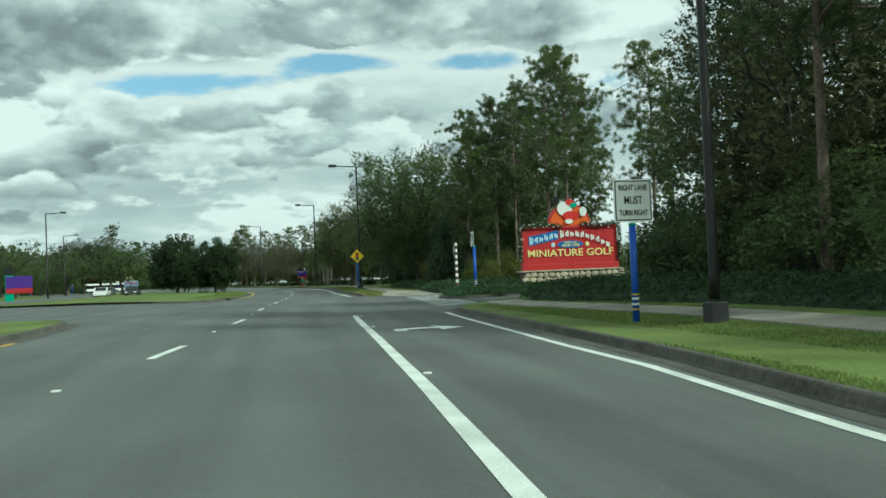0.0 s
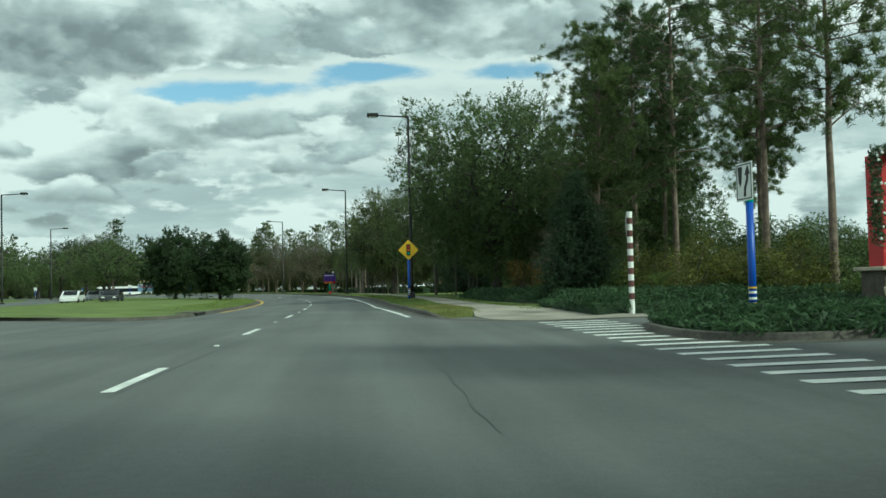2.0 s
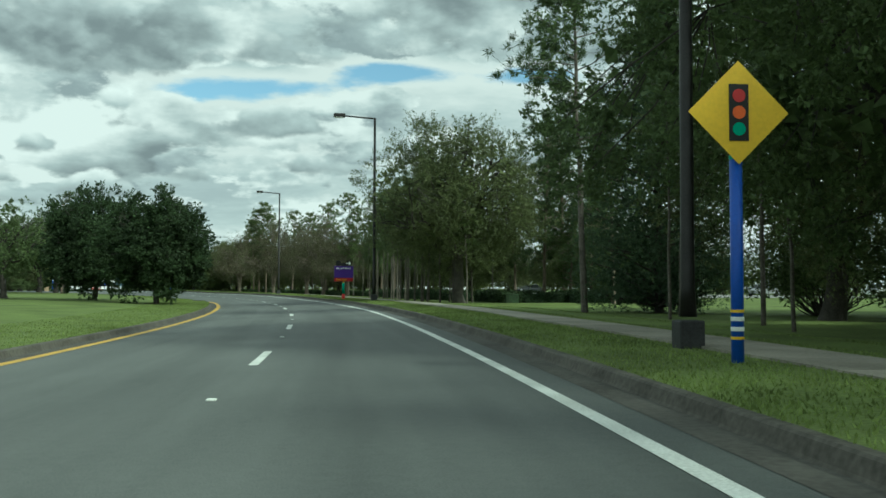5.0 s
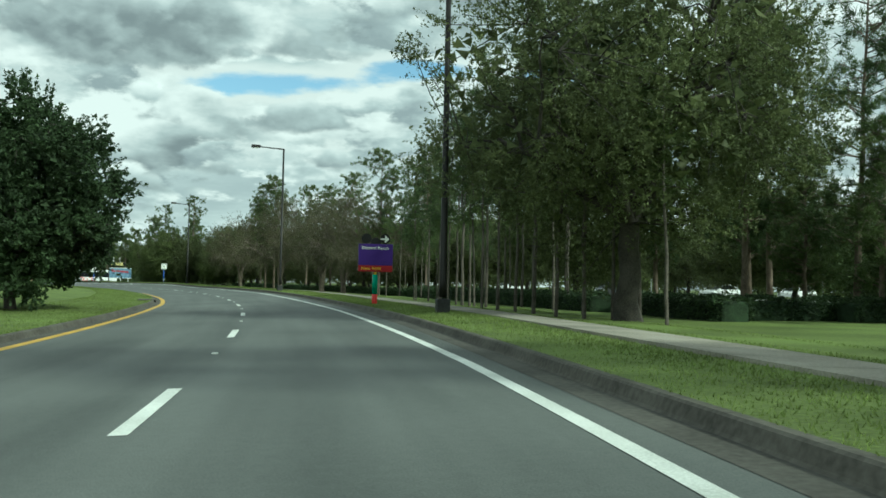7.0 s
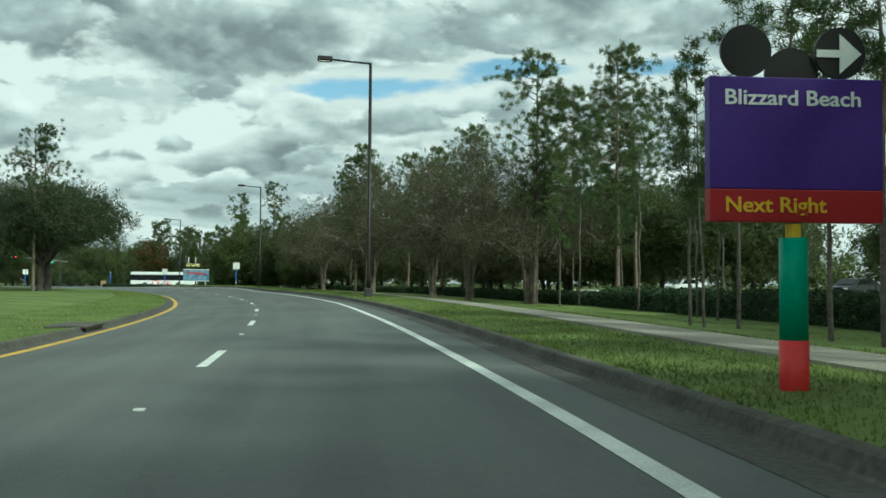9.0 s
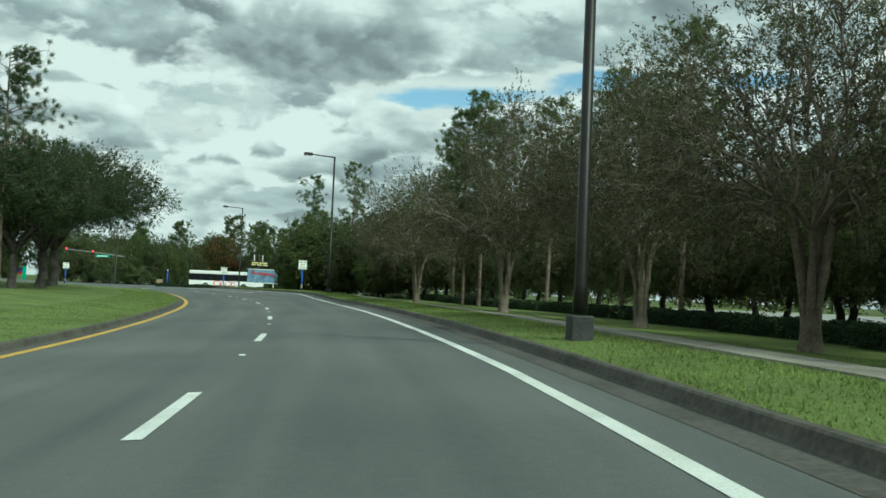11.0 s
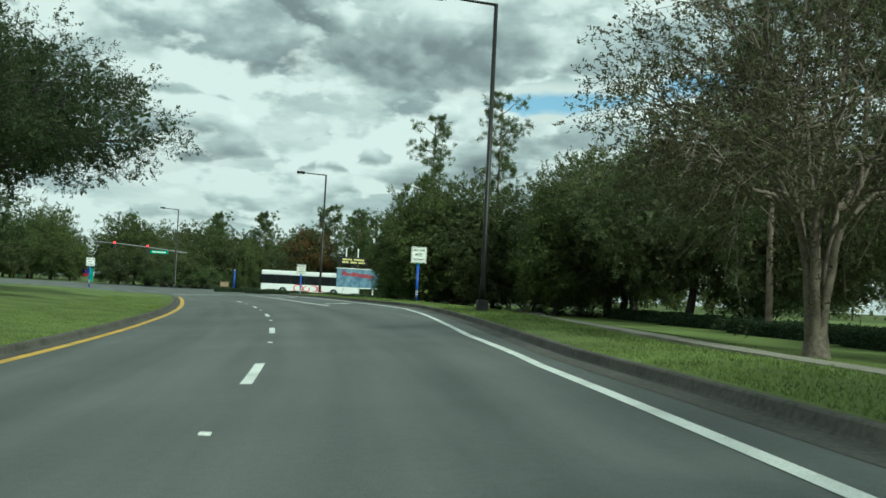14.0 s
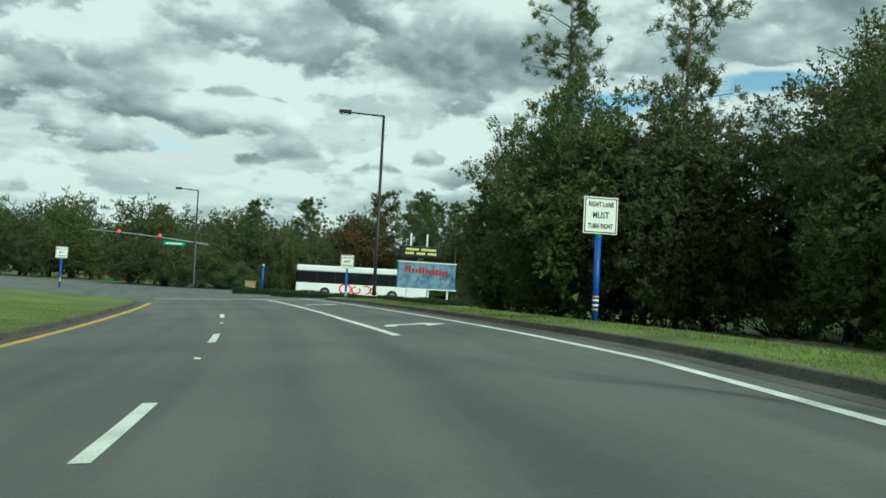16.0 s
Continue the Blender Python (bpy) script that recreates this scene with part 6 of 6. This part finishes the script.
def golf_sign(m):
    """The red board on a stone base, with a rounded back board above."""
    t = thing("golf_sign", m, "big red miniature golf sign board on a stone base", "sign")
    W = 2.65
    bm = bmesh.new()
    bm_box(bm, (-W - 0.1, -0.4, -0.3), (W + 0.1, 0.4, 0.72), bevel=0.03)
    base = part("stone_base", bm, M_MORTAR, t)
    bm = bmesh.new()
    bm_box(bm, (-W - 0.2, -0.5, 0.72), (W + 0.2, 0.5, 0.80), bevel=0.02)
    part("ledge", bm, M_STONECAP, t)
    bm = bmesh.new()
    bm_box(bm, (-W, -0.25, 0.80), (W, 0.25, 2.95), bevel=0.02)
    b = part("board", bm, M_RED, t, "deep red wooden board")
    for z0, z1, yy in ((0.80, 1.10, -0.29), (2.84, 2.98, -0.31)):
        bm = bmesh.new()
        bm_box(bm, (-W - 0.03, yy, z0), (W + 0.03, -0.25, z1), bevel=0.015)
        part("rail", bm, M_RED, b)
    lettering("lettering", "MINIATURE GOLF", 0.5, b, Matrix.Translation((0.0, -0.27, 1.62)), M_LTYEL, 4.75, 0.02, bold=0.005)
    # the name is drawn as plain letter-like strokes on its banner
    for x0, n, pitch, rise, mm, under in ((-2.25, 6, 0.275, 0.05, M_ICE, M_SIGNBLUE), (-0.55, 10, 0.285, 0.0, M_SIGNWHITE, M_REDDARK)):
        top, low = [], []
        for k in range(25):
            q = k / 24 * n
            zz = 2.24 + rise * q if n == 6 else 2.58 - 0.011 * (q - 2.2) ** 2 * (1 if q > 2.2 else 0.4)
            top.append((x0 - 0.05 + q * pitch, zz + 0.24))
            low.append((x0 - 0.05 + q * pitch, zz - 0.22))
        bm = bmesh.new()
        bm_prism(bm, low + top[::-1], -0.272, -0.25)
        ban = part("name_banner", bm, under, b)
        for i in range(n):
            zz = 2.24 + rise * (i + 0.5) if n == 6 else 2.58 - 0.011 * (i + 0.5 - 2.2) ** 2 * (1 if i > 1 else 0.4)
            h0 = 0.2 if i == 0 else 0.15
            for j in range(2):
                xx = x0 + i * pitch + j * 0.11
                bm = bmesh.new()
                bm_box(bm, (xx, -0.292, zz - h0 + 0.04 * ((i + j) % 2)), (xx + 0.085, -0.271, zz + h0 - 0.05 * ((i * 2 + j) % 3)), bevel=0.015)
                part("stroke", bm, mm, ban)
            bm = bmesh.new()
            zc = zz + 0.06 * ((i * 5) % 3 - 1)
            bm_box(bm, (x0 + i * pitch + 0.03, -0.288, zc - 0.035), (x0 + i * pitch + 0.17, -0.2715, zc + 0.035), bevel=0.01)
            part("stroke", bm, mm, ban)
    bm = bmesh.new()
    bm_prism(bm, [(0.0 + 0.72 * math.cos(a), 2.05 + 0.19 * math.sin(a)) for a in (2 * math.pi * k / 32 for k in range(32))], -0.285, -0.25)
    o = part("hours_plate", bm, M_SIGNBLUE, b, "blue oval opening-hours plate")
    lettering("lettering", "10AM-11PM", 0.2, o, Matrix.Translation((0, -0.29, 2.0)), M_LTYEL, 0.95, 0.004, bold=0.004)
    bm = bmesh.new()
    bm_box(bm, (-0.35, -0.292, 2.13), (0.35, -0.284, 2.17))
    part("bar", bm, M_LTYEL, o)
    for x, mm in ((-0.95, M_ICE), (0.95, M_LTYEL)):
        bm = bmesh.new()
        bm_prism(bm, [(x + (0.13 if k % 2 else 0.09) * math.cos(math.pi * k / 8), 2.05 + (0.13 if k % 2 else 0.09) * math.sin(math.pi * k / 8)) for k in range(16)], -0.28, -0.25)
        part("ornament", bm, mm, b)
    # back board above with its plain figure
    bm = bmesh.new()
    bm_prism(bm, [(0.05 + 1.22 * math.cos(a), 2.95 + 1.18 * math.sin(a)) for a in (math.pi * k / 24 for k in range(25))], -0.12, 0.05)
    d = part("sun_board", bm, M_RED, t)
    bm = bmesh.new()
    bm_prism(bm, [(0.05 + 1.1 * math.cos(a), 2.95 + 1.06 * math.sin(a)) for a in (math.pi * k / 24 for k in range(25))], -0.14, -0.121)
    part("sun_face", bm, M_ORANGE, d)
    fig = thing("cutout_figure", m, "painted flat golfer cut-out above the board", "statue")
    shapes = [(-0.2, 3.85, 0.42, 0.36, M_SIGNWHITE), (0.12, 3.5, 0.46, 0.22, M_REDBRIGHT), (0.08, 4.17, 0.22, 0.15, M_REDBRIGHT), (0.3, 4.02, 0.2, 0.12, M_TEAL), (0.8, 3.68, 0.2, 0.24, M_SIGNWHITE), (0.0, 3.2, 0.22, 0.12, M_SIGNWHITE), (-0.7, 4.25, 0.2, 0.2, M_BLACK)]
    me_mats, bm = [], bmesh.new()
    for k, (x, z, a, c, mm) in enumerate(shapes):
        n0 = len(bm.faces)
        y = -0.2 - 0.012 * k
        bm_prism(bm, [(x + a * math.cos(q), z + c * math.sin(q)) for q in (2 * math.pi * i / 20 for i in range(20))], y, -0.145)
        bm.faces.ensure_lookup_table()
        for f in bm.faces[n0:]:
            f.material_index = k
        me_mats.append(mm)
    n0 = len(bm.faces)
    bm_tube(bm, [(-0.78, -0.2, 4.15), (-0.6, -0.2, 4.95)], 0.025, 8)
    bm.faces.ensure_lookup_table()
    for f in bm.faces[n0:]:
        f.material_index = len(shapes)
    ob = part("cutout", bm, me_mats[0], None)
    for mm in me_mats[1:] + [M_GREYMET]:
        ob.data.materials.append(mm)
    bpy.data.objects.remove(fig)
    ob.name = "cutout_figure"
    ob.matrix_basis = m
    tagged(ob, "painted flat golfer cut-out above the red board", "statue")
    # stones of the base
    rng = random.Random(4)
    shapes = []
    for q in range(6):
        bm = bmesh.new()
        k = 7 + q % 3
        ang = [2 * math.pi * (i + rng.uniform(-0.25, 0.25)) / k for i in range(k)]
        o = [(0.5 * math.cos(a) * rng.uniform(0.85, 1.05), 0.5 * math.sin(a) * rng.uniform(0.85, 1.05)) for a in ang]
        A = [bm.verts.new((x, 0, z)) for x, z in o]
        B = [bm.verts.new((x * 0.86, -0.07, z * 0.86)) for x, z in o]
        C = [bm.verts.new((x * 0.5, -0.095, z * 0.5)) for x, z in o]
        for r0, r1 in ((A, B), (B, C)):
            for i in range(k):
                bm.faces.new((r0[i], r1[i], r1[(i + 1) % k], r0[(i + 1) % k]))
        bm.faces.new(C)
        bmesh.ops.recalc_face_normals(bm, faces=bm.faces)
        me = bpy.data.meshes.new("stone")
        bm.to_mesh(me)
        bm.free()
        me.materials.append(M_STONE)
        shapes.append(me)
    for row, z in enumerate((-0.12, 0.10, 0.33, 0.56)):
        x = -W - 0.1 + (row % 2) * 0.12
        while x < W:
            w = rng.uniform(0.26, 0.46)
            ob = new("stone", rng.choice(shapes))
            ob.parent = base
            ob.matrix_basis = pose(x + w / 2, -0.395, z + rng.uniform(-0.02, 0.02), 0, rng.uniform(-12, 12), 0) @ Matrix.Diagonal((w * 1.16, 1, 0.31, 1))
            x += w
    return t


M_STONECAP = mat("stone_cap", (0.46, 0.40, 0.31), 0.9, var=0.15, scale=3, fine=25, bump=0.4)
M_ICE = mat("ice_blue_enamel", (0.55, 0.74, 0.86), 0.5, var=0.05, scale=2, fine=20, bump=0)
M_SIGNBLUE = mat("blue_sheeting", (0.02, 0.13, 0.42), 0.5, var=0.05, scale=2, fine=20, bump=0)
_gm = Matrix.Translation((4.4, 48.55, 0.4)) @ pose(0, 0, 0, 0, 0, 12) @ Matrix.Diagonal((0.97, 1, 1.04, 1))
golf_sign(_gm)


def garland(m):
    """A dark garland with small white lights along the top and side of the board."""
    rng = np.random.default_rng(9)
    pts = [(x, -0.3, 3.02 + 0.05 * math.sin(x * 3)) for x in np.arange(-2.75, 2.75, 0.06)] + [(x, -0.3, z) for x in (-2.78, 2.75) for z in np.arange(1.3, 3.0, 0.06)]
    pts = [p for p in pts if not (-0.5 < p[0] < 0.65 and p[2] > 2.9)]
    V, F = clumps(np.array(pts), 0.16, 26, 0.12, 0.3, rng, 1.0)
    ob = new("garland", foliage_mesh("garland", V, F, L_CEDAR))
    ob.matrix_basis = m
    bm = bmesh.new()
    bmesh.ops.create_icosphere(bm, subdivisions=1, radius=0.035)
    b0 = part("bauble", bm, M_SIGNWHITE, ob, "small white bauble")
    for i, p in enumerate(pts[::3]):
        q = Vector(p) + Vector(rng.normal(size=3)) * 0.08
        b = b0 if i == 0 else new("bauble", b0.data)
        b.parent = ob
        b.location = (q.x, -0.42, q.z)
    tagged(ob, "dark green garland with white baubles hung on the board", "garland")


garland(_gm)


def bus(m):
    t = thing("bus", m, "white city bus with black windows and red swirl", "bus")
    L, Hh, Wd = 12.2, 3.0, 2.55
    bm = bmesh.new()
    bm_box(bm, (0, 0, 0.35), (L, Wd, 1.35), bevel=0.06)
    part("lower_body", bm, M_BUSWHITE, t)
    bm = bmesh.new()
    bm_box(bm, (0.02, 0.03, 1.33), (L - 0.02, Wd - 0.03, 2.45), bevel=0.05)
    part("window_band", bm, M_GLASS, t, "black glazed window band")
    bm = bmesh.new()
    bm_box(bm, (0, 0, 2.43), (L, Wd, Hh), bevel=0.12)
    part("roof", bm, M_BUSWHITE, t)
    for x in (2.7, 9.0):
        for y in (0.0, Wd):
            bm = bmesh.new()
            bmesh.ops.create_cone(bm, cap_ends=True, segments=24, radius1=0.49, radius2=0.49, depth=0.3, matrix=pose(x, y + (0.1 if y == 0 else -0.1), 0.49, 90, 0, 0))
            w = part("wheel", bm, M_RUBBER, t)
            bm = bmesh.new()
            bmesh.ops.create_cone(bm, cap_ends=True, segments=20, radius1=0.27, radius2=0.22, depth=0.05, matrix=pose(x, y + (-0.07 if y == 0 else 0.07), 0.49, 90, 0, 0))
            part("hub", bm, M_GREYMET, w)
    for x in (1.9, 3.6, 5.3, 7.0, 8.7, 10.4):
        bm = bmesh.new()
        bm_box(bm, (x, -0.012, 1.4), (x + 0.07, 0.03, 2.4))
        part("pillar", bm, M_BLACK, t)
    # red swirl: plain arcs
    for x, z, r, a0, a1 in ((4.6, 0.9, 0.42, -60, 250), (5.6, 0.85, 0.3, 90, 400), (6.5, 0.9, 0.36, -90, 120), (7.3, 0.85, 0.28, 60, 330)):
        bm = bmesh.new()
        o, i_ = [], []
        for k in range(15):
            a = radians(a0 + (a1 - a0) * k / 14)
            o.append((x + (r + 0.06) * math.cos(a) * 1.3, z + (r + 0.06) * math.sin(a)))
            i_.append((x + (r - 0.05) * math.cos(a) * 1.3, z + (r - 0.05) * math.sin(a)))
        bm_prism(bm, o + i_[::-1], -0.012, -0.002)
        part("swirl", bm, M_REDBRIGHT, t)
    bm = bmesh.new()
    bm_box(bm, (-0.06, 0.25, 1.2), (0.02, Wd - 0.25, 2.5), bevel=0.03)
    part("windscreen", bm, M_GLASS, t)


bus(Matrix.Translation((-130.4, 295.3, 0.05)) @ pose(0, 0, 0, 0, 0, 33))


def billboard(m):
    t = thing("billboard", m, "blue picture billboard on posts beside the junction", "billboard")
    for x in (-1.6, 0.2, 1.9):
        bm = bmesh.new()
        bm_tube(bm, [(x, 0.1, -0.3), (x, 0.1, 1.6)], 0.08, 10)
        part("post", bm, M_SIGNWHITE, t)
    bm = bmesh.new()
    bm_box(bm, (-2.5, -0.1, 1.25), (2.5, 0.1, 3.3), bevel=0.03)
    p = part("panel", bm, M_MOUNT, t)
    for z0, z1, x0, x1 in ((3.3, 3.38, -2.56, 2.56), (1.17, 1.25, -2.56, 2.56)):
        bm = bmesh.new()
        bm_box(bm, (x0, -0.14, z0), (x1, 0.14, z1), bevel=0.01)
        part("frame", bm, M_SIGNWHITE, t)
    rng = random.Random(2)
    for i in range(13):
        bm = bmesh.new()
        x = -1.9 + i * 0.29
        bm_box(bm, (x, -0.13, 2.55 - 0.02 * i), (x + 0.2, -0.1, 2.95 - 0.015 * i + rng.uniform(-0.1, 0.08)), bevel=0.02)
        part("name_block", bm, M_REDDARK, p)
    bm = bmesh.new()
    bm_box(bm, (-2.35, -0.2, 3.75), (1.05, 0.2, 4.6), bevel=0.04)
    d = part("message_board", bm, M_BLACK, t, "black display with yellow lettering")
    for z, w in ((4.33, 2.6), (4.02, 2.7)):
        for i in range(14):
            if i in (6,) and z > 4.2 or i in (4, 9) and z < 4.2:
                continue
            bm = bmesh.new()
            x = -0.65 - w / 2 + i * w / 14
            bm_box(bm, (x, -0.215, z - 0.09), (x + w / 14 * 0.7, -0.2, z + 0.09))
            part("letter_bar", bm, M_LTYEL, d)
    bm = bmesh.new()
    bm_box(bm, (-0.9, -0.05, 3.3), (-0.4, 0.05, 3.78))
    part("neck", bm, M_DARKMET, t)
    for x in (-1.5, -0.1):
        bm = bmesh.new()
        bm_tube(bm, [(x, 0, 4.6), (x, 0, 5.6)], 0.07, 10)
        part("finial", bm, M_SIGNWHITE, t)


def mountain_mat():
    """A flat picture of pale peaks under a blue sky."""
    return mat("billboard_picture", (0.14, 0.23, 0.31), 0.5, var=0.3, scale=0.7, fine=3, bump=0, col2=(0.035, 0.085, 0.16))


M_MOUNT = mountain_mat()
billboard(Matrix.Translation((-113.6, 290.2, 0.1)) @ pose(0, 0, 0, 0, 0, 56 - 4))


def signal_mast(m):
    t = thing("traffic_signal", m, "traffic signal mast arm with red lights", "traffic signal")
    bm = bmesh.new()
    bm_tube(bm, [(0, 0, -0.2), (0, 0, 5.6)], [0.16, 0.12], 12)
    part("pole", bm, M_GREYMET, t)
    bm = bmesh.new()
    bm_tube(bm, [(1.5, 0, 5.25), (0, 0, 5.4), (-4, 0, 5.8), (-8, 0, 6.1), (-12.4, 0, 6.3)], [0.11, 0.1, 0.09, 0.08, 0.06], 10)
    part("mast_arm", bm, M_GREYMET, t)
    for x, z in ((-4.1, 5.95), (-8.8, 6.2)):
        bm = bmesh.new()
        bm_box(bm, (x - 0.18, -0.25, z - 0.95), (x + 0.18, -0.05, z + 0.25), bevel=0.03)
        h = part("signal_head", bm, M_DARKMET, t)
        bm = bmesh.new()
        bmesh.ops.create_cone(bm, cap_ends=True, segments=20, radius1=0.15, radius2=0.15, depth=0.03, matrix=pose(x, -0.265, z + 0.05, 90, 0, 0))
        part("red_lens", bm, M_REDLIGHT, h, "lit red lens")
    bm = bmesh.new()
    bm_box(bm, (-3.7, -0.12, 4.95), (-1.2, -0.08, 5.4), bevel=0.01)
    n_ = part("name_plate", bm, M_TEAL, t, "green street name plate")
    bm = bmesh.new()
    bm_box(bm, (-3.4, -0.135, 5.1), (-1.5, -0.121, 5.24))
    part("bar", bm, M_SIGNWHITE, n_)


def emit(name, col, k):
    m = bpy.data.materials.new(name)
    m.use_nodes = True
    n, l = nodes_of(m.node_tree)
    o, e = n.new("ShaderNodeOutputMaterial"), n.new("ShaderNodeEmission")
    e.inputs[0].default_value, e.inputs[1].default_value = (*col, 1), k
    l.new(e.outputs[0], o.inputs[0])
    return m


M_REDLIGHT = emit("red_signal_light", (1.0, 0.03, 0.03), 4.0)
signal_mast(Matrix.Translation((-155.7, 308.5, 0.05)) @ pose(0, 0, 0, 0, 0, 36))


def car(m, paint, label):
    t = thing("car", m, label, "car", "parked cars")
    prof = [(0, 0.35), (0.05, 0.75), (0.9, 0.92), (1.55, 1.42), (3.2, 1.45), (4.0, 0.98), (4.45, 0.9), (4.5, 0.35)]
    bm = bmesh.new()
    bm_prism(bm, prof, 0, 1.75)
    bmesh.ops.bevel(bm, geom=list(bm.edges), offset=0.05, segments=2, affect="EDGES")
    part("body", bm, paint, t)
    bm = bmesh.new()
    bm_prism(bm, [(1.05, 0.97), (1.6, 1.37), (3.15, 1.40), (3.8, 1.0)], -0.012, 1.762)
    part("side_windows", bm, M_GLASS, t)
    bm = bmesh.new()
    vs = [bm.verts.new(p) for p in ((0.93, 0.15, 0.98), (1.5, 0.22, 1.40), (1.5, 1.53, 1.40), (0.93, 1.6, 0.98))]
    bm.faces.new(vs)
    bmesh.ops.translate(bm, verts=bm.verts, vec=(-0.03, 0, 0.02))
    part("windscreen", bm, M_GLASS, t)
    for x in (0.85, 3.6):
        for y in (0.06, 1.69):
            bm = bmesh.new()
            bmesh.ops.create_cone(bm, cap_ends=True, segments=20, radius1=0.32, radius2=0.32, depth=0.2, matrix=pose(x, y, 0.32, 90, 0, 0))
            part("wheel", bm, M_RUBBER, t)
    for y in (0.3, 1.45):
        bm = bmesh.new()
        bm_box(bm, (-0.02, y - 0.16, 0.6), (0.06, y + 0.16, 0.72), bevel=0.02)
        part("headlight", bm, M_SIGNWHITE, t)


M_CARW = mat("white_car_paint", (0.70, 0.71, 0.70), 0.25, var=0.03, scale=1, fine=10, bump=0, spec=0.6)
M_CARD = mat("dark_car_paint", (0.03, 0.033, 0.036), 0.25, var=0.05, scale=1, fine=10, bump=0, spec=0.6)
M_CARS = mat("silver_car_paint", (0.36, 0.37, 0.38), 0.3, 0.4, var=0.05, scale=1, fine=10, bump=0)
for x, y, r, p, lab in ((-51.0, 121.5, 105, M_CARW, "white car on the far carriageway"), (-47.6, 123.6, 105, M_CARD, "dark car on the far carriageway"), (-62, 150, 105, M_CARS, "silver car on the far carriageway")):
    car(Matrix.Translation((x, y, 0.0)) @ pose(0, 0, 0, 0, 0, r), p, lab)


def pillar_sign(m):
    t = thing("pillar_sign", m, "purple and red direction board on a teal pillar", "road sign", "pillar signs")
    bm = bmesh.new()
    bm_box(bm, (-0.45, -0.2, -0.2), (0.45, 0.2, 3.1), bevel=0.04)
    part("pillar", bm, M_TEAL, t)
    bm = bmesh.new()
    bm_box(bm, (-0.35, -0.3, 1.6), (2.5, -0.2, 3.0), bevel=0.02)
    part("panel", bm, M_PURPLE, t)
    bm = bmesh.new()
    bm_box(bm, (-0.35, -0.3, 1.0), (2.5, -0.2, 1.6), bevel=0.02)
    part("lower_panel", bm, M_REDDARK, t, "dark red lower panel")
    bm = bmesh.new()
    bm_prism(bm, [(0.0 + 0.55 * math.cos(a), 3.6 + 0.55 * math.sin(a)) for a in (2 * math.pi * k / 24 for k in range(24))], -0.1, 0.1)
    part("disc_topper", bm, M_BLACK, t, "flat black disc topper")
    return t


_ps = pillar_sign(Matrix.Translation((-55.6, 105.0, 0.1)) @ pose(0, 0, 0, 0, 0, 25))
copy_thing(_ps, Matrix.Translation((-219.7, 354.2, 0.1)) @ pose(0, 0, 0, 0, 0, 223))
copy_thing(_ps, Matrix.Translation((-262.0, 371.0, 0.1)) @ pose(0, 0, 0, 0, 0, 50))


def utility_box(m):
    t = thing("utility_box", m, "tan utility cabinet beside the junction", "utility box")
    bm = bmesh.new()
    bm_box(bm, (-0.5, -0.4, -0.1), (0.5, 0.4, 1.1), bevel=0.03)
    part("cabinet", bm, M_TAN, t)
    bm = bmesh.new()
    bm_box(bm, (-0.56, -0.46, 1.1), (0.56, 0.46, 1.18), bevel=0.03)
    part("lid", bm, M_TAN, t)
    bm = bmesh.new()
    bm_box(bm, (-0.42, -0.42, 0.1), (0.42, -0.401, 1.0), bevel=0.005)
    part("door", bm, M_TAN, t)


M_TAN = mat("tan_enamel", (0.33, 0.24, 0.15), 0.6, var=0.12, scale=2, fine=25, bump=0.05)
utility_box(Matrix.Translation((-138.5, 298.5, 0.1)) @ pose(0, 0, 0, 0, 0, 33))


def lot_lamp(m, h=5.0):
    t = thing("parking_lamp", m, "slim pale parking lot lamp post", "lamp post", "parking lot lamps")
    bm = bmesh.new()
    bm_tube(bm, [(0, 0, -0.2), (0, 0, h)], [0.07, 0.05], 8)
    part("pole", bm, M_GREYMET, t)
    bm = bmesh.new()
    bm_box(bm, (-0.4, -0.14, h - 0.02), (0.4, 0.14, h + 0.12), bevel=0.03)
    part("lamp_head", bm, M_SIGNWHITE, t)
    return t


_ll = lot_lamp(Matrix.Translation(spot(215, 48, 0.2)))
for s, u in ((225, 52), (236, 50), (205, 60), (246, 62), (258, 48), (195, 50), (185, 62), (272, 55), (230, 68)):
    copy_thing(_ll, Matrix.Translation(spot(s, u, 0.2)) @ pose(0, 0, 0, 0, 0, heading(s)))
for s, u, r, p, lab in ((222, 56, 20, M_CARW, "white car parked in the lot"), (221, 46, 20, M_CARW, "white car parked in the lot"), (206, 58, 20, M_CARS, "silver car parked in the lot"), (236, 44, 20, M_CARD, "dark car parked in the lot"),
                        (192, 60, 20, M_CARW, "white car parked in the lot"), (255, 42, 20, M_CARW, "white car parked in the lot")):
    car(Matrix.Translation(spot(s, u, 0.2)) @ pose(0, 0, 0, 0, 0, heading(s) + r), p, lab)


def marker_post(m):
    t = thing("marker_post", m, "plain blue post with pale cap beside the junction", "post")
    bm = bmesh.new()
    bm_tube(bm, [(0, 0, -0.3), (0, 0, 2.75)], 0.1, 14)
    part("post", bm, M_BLUE, t, smooth=True)
    bm = bmesh.new()
    bm_tube(bm, [(0, 0, 2.75), (0, 0, 2.86)], 0.11, 14)
    part("cap", bm, M_SIGNWHITE, t, "pale cap")


marker_post(Matrix.Translation((-136.6, 298.0, 0.1)))
